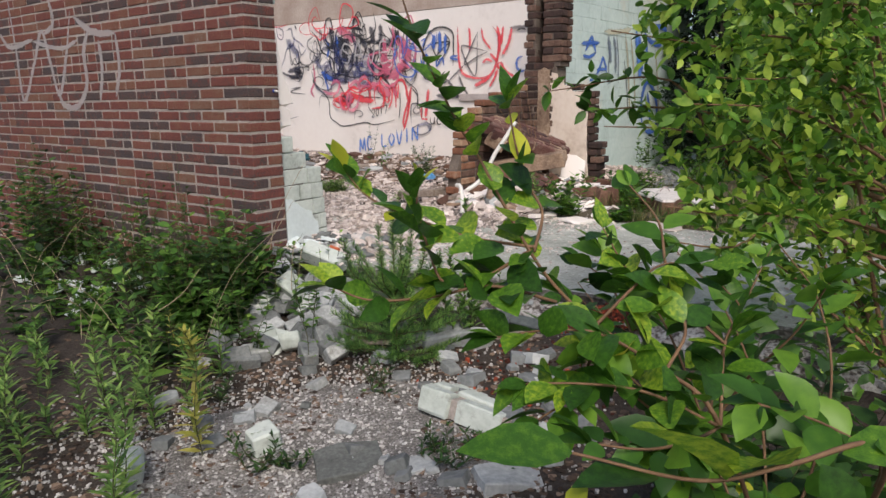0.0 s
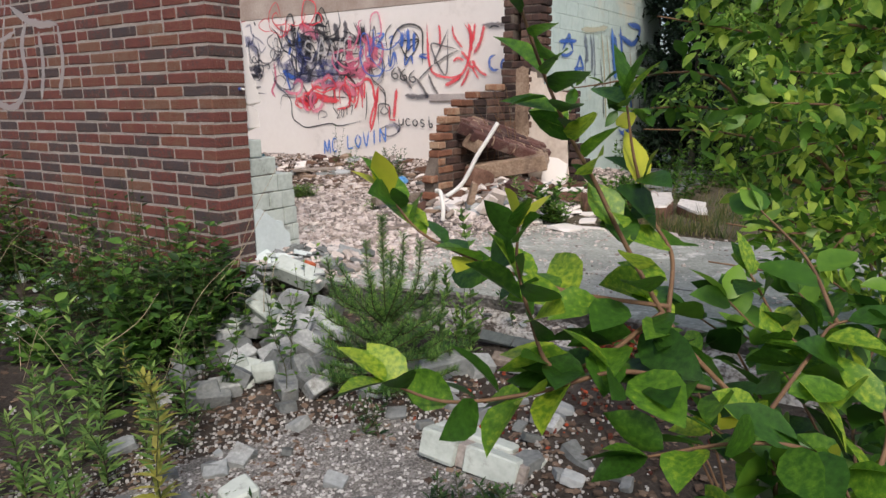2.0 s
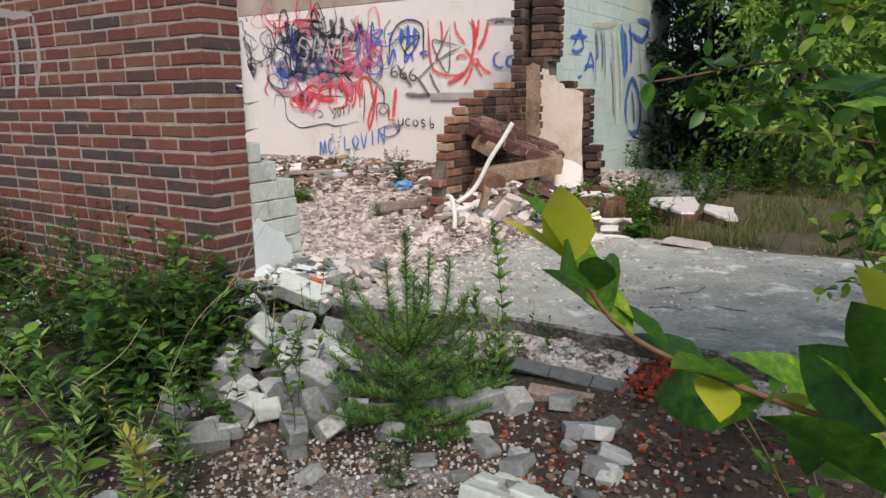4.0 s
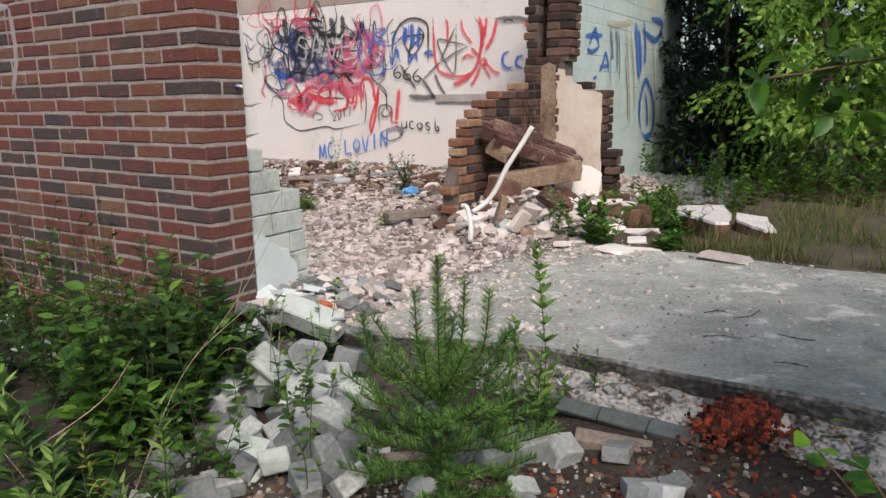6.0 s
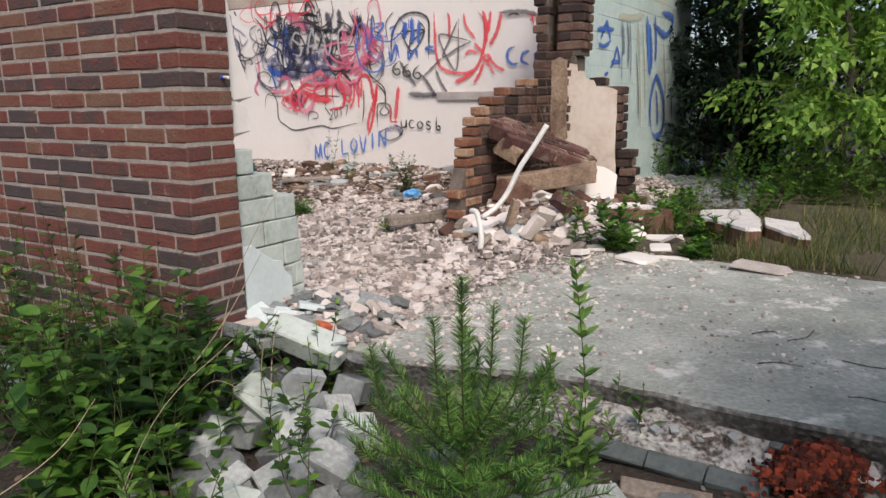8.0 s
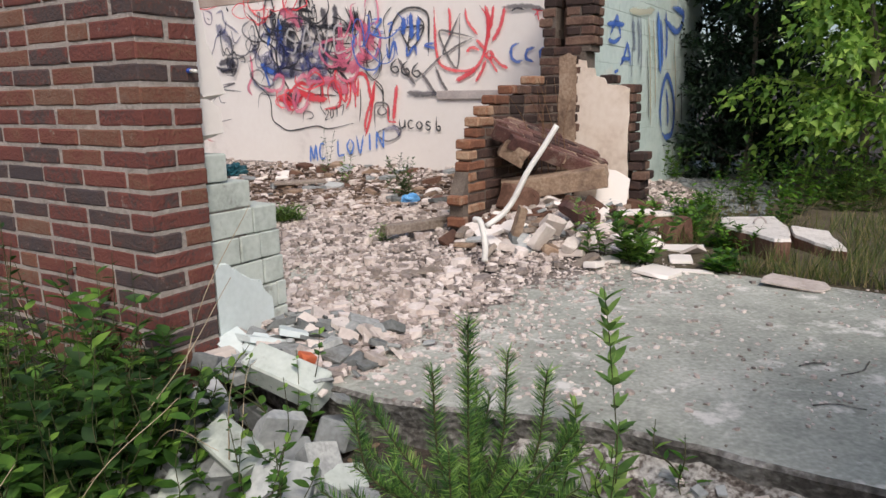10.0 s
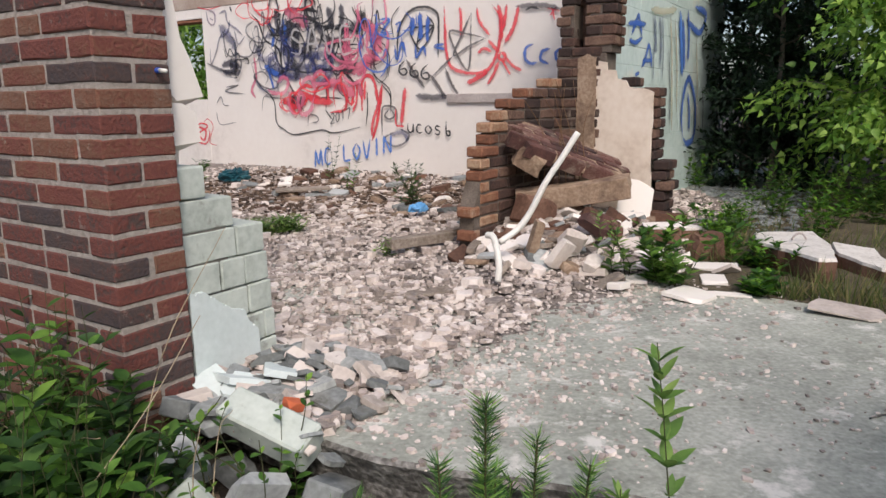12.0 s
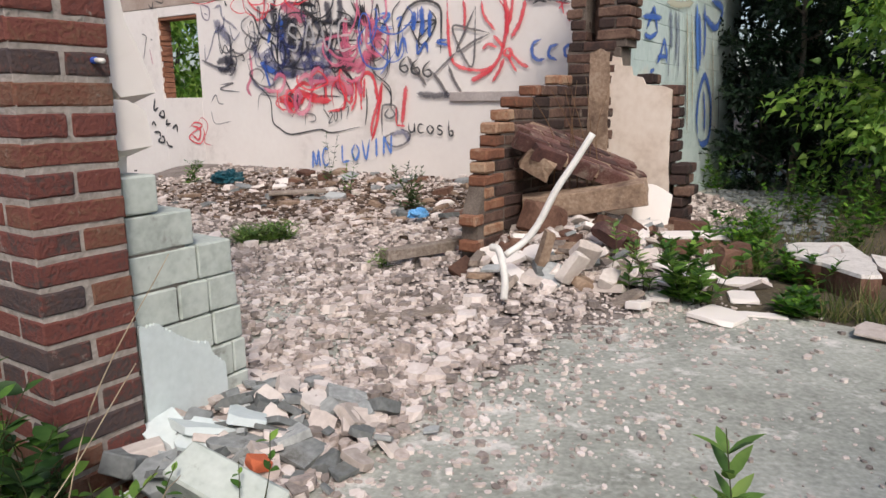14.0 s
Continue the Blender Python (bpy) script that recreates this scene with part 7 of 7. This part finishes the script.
for k, (x, y) in enumerate(((-4.6, 16.5), (-6.2, 17.5), (-5.4, 19.5), (-3.4, 18.0), (-7.6, 16.2))):
    tree("forest_tree", "sunlit woodland tree behind the house", x, y, 0.1, 6.5, 1.7, 26, 0.16, G_BIRCH, OVATE, 0.1, 50 + k, 0.1, 0.03, 0.5)
pr = random.Random(77)


# low weeds
def weed(name, label, x, y, height, material, shape, leaf, n, spread=0.35, stems=1, wid=0.5, z=None, lean=0.12, whorl=1):
    ob = thing(name, label, "plant")
    z0 = ground_z(x, y) if z is None else z
    limbs_, leaves_ = [], []
    for s in range(stems):
        bx, by = x + pr.gauss(0, 0.03) * (stems > 1), y + pr.gauss(0, 0.03) * (stems > 1)
        h = height * pr.uniform(0.75, 1.05)
        top = Vector((bx + pr.gauss(0, lean) * h, by + pr.gauss(0, lean) * h, z0 + h))
        path = smooth_path(jitter_path((bx, by, z0 - 0.01), top, 3, 0.022), 5)
        limbs_.append((path, taper(len(path), 0.0026, 0.001)))
        for i in range(n):
            t = 0.12 + 0.88 * (i + pr.random()) / n
            p = path[min(int(t * (len(path) - 1)), len(path) - 1)]
            for w in range(whorl):
                an = i * 2.4 + 6.283 * w / whorl + pr.uniform(-0.5, 0.5)
                d = Vector((math.cos(an), math.sin(an), spread + 0.7 * t * pr.random()))
                leaves_.append((p, d, leaf * pr.uniform(0.6, 1.2) * (1.15 - 0.5 * t), pr.gauss(0, 0.3)))
    tubes("stem", limbs_, M_STALK, ob, 4)
    part("foliage", cloud("foliage", leaves_, leaf_geo(shape, 1.0, wid), material), ob)
    return ob


for k in range(52):
    u, v = pr.uniform(-5.9, -3.2), 2.6 - abs(pr.gauss(0, 0.5))
    if u > -3.5:
        v = min(v, 2.45)
    p = in_world(u, v)
    h = pr.uniform(0.22, 0.5) * (1 if v > 2.1 else 0.75)
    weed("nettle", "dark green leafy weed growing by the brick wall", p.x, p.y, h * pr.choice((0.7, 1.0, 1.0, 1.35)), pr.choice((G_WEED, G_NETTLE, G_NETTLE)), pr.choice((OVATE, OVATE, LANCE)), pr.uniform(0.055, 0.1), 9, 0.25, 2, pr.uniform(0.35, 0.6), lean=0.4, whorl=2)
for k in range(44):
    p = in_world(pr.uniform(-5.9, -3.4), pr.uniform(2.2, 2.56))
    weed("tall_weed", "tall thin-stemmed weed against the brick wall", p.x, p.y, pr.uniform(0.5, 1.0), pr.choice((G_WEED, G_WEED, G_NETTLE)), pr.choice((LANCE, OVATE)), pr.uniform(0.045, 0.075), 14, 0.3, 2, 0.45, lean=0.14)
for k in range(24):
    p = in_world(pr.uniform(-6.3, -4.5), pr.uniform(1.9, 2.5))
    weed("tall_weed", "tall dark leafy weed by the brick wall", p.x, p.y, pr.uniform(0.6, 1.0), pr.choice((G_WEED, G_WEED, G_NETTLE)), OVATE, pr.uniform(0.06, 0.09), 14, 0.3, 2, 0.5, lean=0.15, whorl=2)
for k in range(34):
    x, y = pr.uniform(-2.1, -1.05), pr.uniform(1.9, 3.2)
    weed("mugwort", "feathery pale green weed with narrow leaves", x, y, pr.uniform(0.36, 0.68), G_MUG, LANCE, 0.075, 26, 0.5, 1, 0.2, whorl=3)
weed("goldenrod", "yellowing tall weed among nettles", -0.92, 2.43, 0.66, G_GOLD, LANCE, 0.075, 36, 0.4, 1, 0.3, lean=0.03, whorl=2)
weed("goldenrod", "yellowing tall weed among nettles", -1.25, 3.1, 0.5, G_GOLD, LANCE, 0.05, 18, 0.3, 1, 0.26, lean=0.05, whorl=2)
for k in range(20):
    x, y = pr.uniform(-1.5, -1.02), pr.uniform(3.5, 4.02)
    weed("nettle", "dark green leafy weed in front of the brick corner", x, y, pr.uniform(0.3, 0.62), pr.choice((G_NETTLE, G_NETTLE, G_WEED)), OVATE, pr.uniform(0.06, 0.105), 9, 0.25, 2, 0.52, lean=0.3, whorl=2)
for k in range(40):
    x, y = pr.uniform(-1.3, -0.62), pr.uniform(3.15, 4.0)
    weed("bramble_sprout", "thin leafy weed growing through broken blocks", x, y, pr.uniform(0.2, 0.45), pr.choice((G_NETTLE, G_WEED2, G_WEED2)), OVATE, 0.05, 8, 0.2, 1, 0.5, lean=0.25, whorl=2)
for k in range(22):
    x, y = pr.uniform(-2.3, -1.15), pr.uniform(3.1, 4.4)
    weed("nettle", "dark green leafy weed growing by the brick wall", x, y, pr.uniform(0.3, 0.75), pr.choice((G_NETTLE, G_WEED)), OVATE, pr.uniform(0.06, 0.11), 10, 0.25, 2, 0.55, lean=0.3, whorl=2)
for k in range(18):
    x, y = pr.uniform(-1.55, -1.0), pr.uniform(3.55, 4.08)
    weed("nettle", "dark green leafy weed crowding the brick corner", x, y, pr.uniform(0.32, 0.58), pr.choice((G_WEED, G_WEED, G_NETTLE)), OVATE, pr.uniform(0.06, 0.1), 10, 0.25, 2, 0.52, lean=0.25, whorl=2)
for x, y, h in ((-0.72, 2.42, 0.12), (-0.62, 2.36, 0.1), (-0.98, 2.95, 0.16), (0.02, 2.36, 0.1), (0.1, 2.3, 0.1), (-0.3, 2.85, 0.14), (-0.05, 2.4, 0.09)):
    weed("small_weed", "low bright green weed on gravel", x, y, h, G_WEED, LANCE, 0.045, 16, 0.5, 5, 0.3, lean=0.5)
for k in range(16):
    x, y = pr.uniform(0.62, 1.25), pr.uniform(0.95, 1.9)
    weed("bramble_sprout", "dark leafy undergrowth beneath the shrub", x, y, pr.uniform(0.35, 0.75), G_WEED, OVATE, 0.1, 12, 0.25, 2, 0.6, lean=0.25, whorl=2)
# saplings and weeds around the pine
weed("ash_sprout", "slim sprout with fresh toothed leaves", 0.1, 3.41, 0.86, G_MUG, OVATE, 0.075, 32, 0.7, 1, 0.36, 0.2, 0.04, 2)
weed("ash_sprout", "slim sprout with fresh toothed leaves", 0.02, 3.38, 0.55, G_MUG, OVATE, 0.065, 26, 0.8, 1, 0.32, 0.2, 0.05, 3)
weed("ash_sprout", "slim sprout with fresh toothed leaves", 0.14, 3.32, 0.4, G_MUG, OVATE, 0.06, 20, 0.6, 5, 0.4, 0.2, 0.2)
weed("ash_sprout", "low sprout with fresh leaves at the slab edge", 0.38, 3.5, 0.2, G_FRESH, LANCE, 0.06, 8, 0.5, 2, 0.4, 0.28, 0.2)
weed("ash_sprout", "low leafy weed below the slab edge", 0.02, 3.3, 0.26, G_FRESH, OVATE, 0.04, 12, 0.4, 4, 0.5, 0.2, 0.3)
# weeds inside
def inside(name, label, x, y, h, mat, shape, leaf, n, stems, wid, lean):
    q = B.inverted() @ Vector((x, y, 0))
    weed(name, label, x, y, h, mat, shape, leaf, n, 0.4, stems, wid, bed_z(q.x, q.y), lean, 2)


inside("rubble_weed", "bushy green weed growing in the rubble", 0.96, 5.6, 0.36, G_NETTLE, LANCE, 0.085, 18, 10, 0.45, 0.5)
inside("rubble_weed", "bushy green weed growing in the rubble", 0.8, 5.72, 0.4, G_MUG, LANCE, 0.07, 14, 4, 0.4, 0.3)
inside("rubble_weed", "thin green weed by the far wall", -0.2, 8.1, 0.42, G_WEED, LANCE, 0.08, 16, 8, 0.2, 0.25)
inside("rubble_weed", "thin green weed by the far wall", -1.05, 9.9, 0.55, G_WEED, LANCE, 0.07, 12, 3, 0.2, 0.12)
inside("rubble_weed", "thin green weed by the far wall", -0.75, 9.0, 0.4, G_FRESH, LANCE, 0.08, 12, 2, 0.25, 0.1)
inside("rubble_weed", "low green grassy tuft on the rubble", -1.25, 7.05, 0.11, G_MUG, LANCE, 0.09, 6, 34, 0.14, 0.7)
inside("rubble_weed", "low green grassy tuft on the rubble", -1.1, 7.12, 0.12, G_MUG, LANCE, 0.09, 6, 30, 0.14, 0.7)
inside("rubble_weed", "small yellow-green weed by a board", -0.42, 6.3, 0.12, G_MUG, LANCE, 0.05, 10, 5, 0.2, 0.4)
inside("rubble_weed", "small green weed by the teal bag", -2.5, 10.3, 0.25, G_FRESH, LANCE, 0.08, 10, 6, 0.3, 0.4)
for k in range(18):
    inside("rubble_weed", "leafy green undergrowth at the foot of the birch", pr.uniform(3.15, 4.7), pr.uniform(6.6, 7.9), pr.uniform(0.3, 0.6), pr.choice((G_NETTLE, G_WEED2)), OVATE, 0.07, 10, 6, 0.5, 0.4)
for x, y, h in ((1.6, 6.3, 0.2), (1.55, 6.1, 0.2), (1.62, 5.78, 0.2), (1.57, 5.88, 0.16), (1.37, 5.36, 0.11), (1.45, 5.4, 0.1), (1.75, 6.5, 0.24), (1.85, 6.75, 0.24), (2.05, 6.9, 0.3), (2.4, 6.6, 0.3), (2.7, 6.9, 0.35), (2.6, 7.4, 0.4), (1.68, 6.55, 0.25), (3.1, 7.3, 0.4), (2.95, 8.2, 0.4), (2.4, 8.4, 0.35)):
    inside("rubble_weed", "leafy green weed at the grassy rim", x, y, h, G_FRESH, OVATE, 0.06, 10, 7, 0.5, 0.45)

# young pine
pine = thing("young_pine", "small young pine with upright fresh shoots", "pine")
PB = Vector((-0.24, 3.19, 0.11))
needles, limbs = [], []


def pine_shoot(path, n, ln):
    limbs.append((path, taper(len(path), 0.004, 0.0018)))
    for _ in range(n):
        i = pr.randrange(len(path) - 1)
        p = path[i].lerp(path[i + 1], pr.random())
        ax = (path[i + 1] - path[i]).normalized()
        rad = around(Vector((0, 0, 0.01)), 1.0)
        rad = (rad - ax * rad.dot(ax)).normalized()
        needles.append((p, ax * 0.75 + rad, ln * pr.uniform(0.75, 1.2), pr.uniform(0, 3)))


stem = smooth_path([PB, PB + Vector((0.005, 0.01, 0.25)), PB + Vector((0, 0.01, 0.5)), PB + Vector((0.0, 0.01, 0.77))], 8)
pine_shoot(stem, 1500, 0.034)
# upright candles round the leader
for dx, dy, top in ((-0.07, 0.02, 0.66), (0.085, 0.03, 0.69), (0.155, -0.02, 0.67), (-0.23, 0.0, 0.6), (0.03, 0.1, 0.6), (-0.05, -0.1, 0.55), (0.22, 0.06, 0.5)):
    o = PB + Vector((dx * 0.1, 0.01 + dy * 0.1, 0.34))
    end = PB + Vector((dx, 0.01 + dy, top))
    path = smooth_path([o, o.lerp(end, 0.45) + Vector((dx * 0.32, dy * 0.32, -0.02)), end], 7)
    pine_shoot(path, 620, 0.033)
# spreading whorls below
for lvl, (hh, cnt, ln, up) in enumerate(((0.04, 7, 0.3, 0.12), (0.12, 8, 0.35, 0.25), (0.22, 7, 0.33, 0.5), (0.31, 5, 0.28, 0.9))):
    for k in range(cnt):
        an = 6.283 * (k + 0.37 * lvl) / cnt + pr.uniform(-0.25, 0.25)
        o = PB + Vector((0, 0.012, hh + pr.uniform(-0.03, 0.03)))
        d = Vector((math.cos(an), math.sin(an), up)).normalized()
        end = o + d * ln * pr.uniform(0.8, 1.15) + Vector((0, 0, 0.05))
        path = smooth_path([o, o.lerp(end, 0.5) + Vector((0, 0, -0.015)), end], 6)
        pine_shoot(path, 400, 0.034)
        for s in (-1, 1):
            for f, reach in (((0.5, 0.36),) if lvl < 3 else ()):
                m = path[int((len(path) - 1) * f)]
                d2 = (d + s * 0.75 * d.cross(Vector((0, 0, 1)))).normalized()
                pine_shoot([m, m + d2 * ln * reach * 0.5, m + d2 * ln * reach + Vector((0, 0, 0.025))], 170, 0.032)
tubes("shoot", limbs, M_STALK, pine)
part("needle_cover", cloud("needle_cover", needles, leaf_geo(([0, 0.5, 1], [0.7, 1, 0.1]), 1.0, 0.058, 0.05, 0.3), G_PINE), pine)

# grass and soil beyond the slab
M_LITTER = surface("grassy_soil", [(0.25, (0.035, 0.03, 0.018)), (0.5, (0.09, 0.072, 0.045)), (0.75, (0.18, 0.15, 0.1))], 5, 60, 0.97, 0.9, 0.5, dist=0.02, gnarl=0.7)


def rim(u):
    return 5.02 + 0.1 * noise.noise(Vector((u * 2, 0, 3)))


gv, gf = [], []
for i in range(61):
    for j in range(31):
        u = -2.55 + 12 * (i / 60) ** 1.5
        v = rim(u) + 8 * (j / 30) ** 1.4
        gv.append((u, v, 0.404 + 0.02 * min(1, j / 5) + 0.012 * noise.noise(Vector((u * 3, v * 3, 0))) * min(1, j / 5)))
gf = [(i * 31 + j, (i + 1) * 31 + j, (i + 1) * 31 + j + 1, i * 31 + j + 1) for i in range(60) for j in range(30)]
setting("soil_patch", mesh_of("soil_patch", gv, gf, M_LITTER), "brown litter and soil with sparse grass", "ground")
blades = []
for _ in range(26000):
    u, v = -2.6 + 5.5 * pr.random() ** 1.3, 5.05 + 3.6 * pr.random() ** 1.5
    if pr.random() > 1.0 - 0.85 * max(0.0, min(1.0, (v - 5.6) / 1.2)) * (1.0 if u < -1.7 else 0.25):
        continue
    if v < rim(u) - 0.05 or (-2.35 < u < -1.6 and 5.3 < v < 6.3) or noise.noise(Vector((u * 1.6, v * 1.6, 5))) < -0.12:
        continue
    blades.append(((u, v, 0.41), (pr.gauss(0, 0.35), pr.gauss(0, 0.35), 1), pr.uniform(0.05, 0.2), pr.uniform(0, 3)))
thing("grass", "thin dry green grass beyond the slab", "grass", B, kind="stuff", data=cloud("grass", blades, leaf_geo(([0, 0.5, 1], [1, 0.7, 0.0]), 1.0, 0.03, 0.25, 0.2), G_GRASS))
spots = [(pr.uniform(-3.4, -2.2), pr.uniform(6.7, 9.2), 0.43, pr.uniform(0.03, 0.1)) for _ in range(650)]
thing("pale_debris", "pale flat debris behind the weeds", "rubble", B, kind="stuff", data=chips("pale_debris", spots, M_CHUNK, 0.15))

# dry stems
for k in range(30):
    u, v = pr.uniform(-5.4, -2.9), pr.uniform(1.7, 2.55)
    p = in_world(u, v)
    z0 = ground_z(p.x, p.y)
    ln = pr.uniform(0.3, 0.75)
    an = pr.uniform(0, 6.283)
    end = Vector((p.x + ln * 0.6 * math.cos(an), p.y + ln * 0.6 * math.sin(an), z0 + ln * pr.uniform(0.3, 1.0)))
    path = smooth_path([(p.x, p.y, z0), Vector((p.x, p.y, z0)).lerp(end, 0.5) + Vector((0, 0, 0.12)), end], 6)
    thing("dry_stem", "thin dry straw-coloured plant stem", "stem", group="dry stems", data=tube_mesh("dry_stem", path, taper(len(path), 0.0018, 0.0009), M_STRAW, 5))
for pts in (((-1.05, 3.9, 0.3), (-0.95, 3.95, 0.7), (-0.8, 4.05, 1.0)), ((-1.3, 3.6, 0.2), (-1.0, 3.8, 0.55), (-0.85, 3.95, 0.8)), ((-0.85, 3.75, 0.3), (-0.83, 3.72, 0.5), (-0.8, 3.7, 0.62)), ((-1.5, 3.2, 0.3), (-1.3, 3.3, 0.42), (-1.2, 3.35, 0.55))):
    path = smooth_path(pts, 6)
    thing("dry_stem", "long arching dry bramble stem", "stem", group="dry stems", data=tube_mesh("dry_stem", path, taper(len(path), 0.0022, 0.001), M_STRAW, 5))
for k in range(7):
    x0 = 0.62 + 0.05 * k
    path = smooth_path([(x0, 6.75, 0.75), (x0 + pr.uniform(-0.1, 0.05), 6.7, 1.1), (x0 + pr.uniform(-0.25, 0.05), 6.65, 1.35 + 0.1 * pr.random())], 5)
    thing("dry_stem", "thin bare brown twig in front of the brick pier", "stem", group="dry stems", data=tube_mesh("dry_stem", path, taper(len(path), 0.004, 0.0015), M_TWIG, 5))
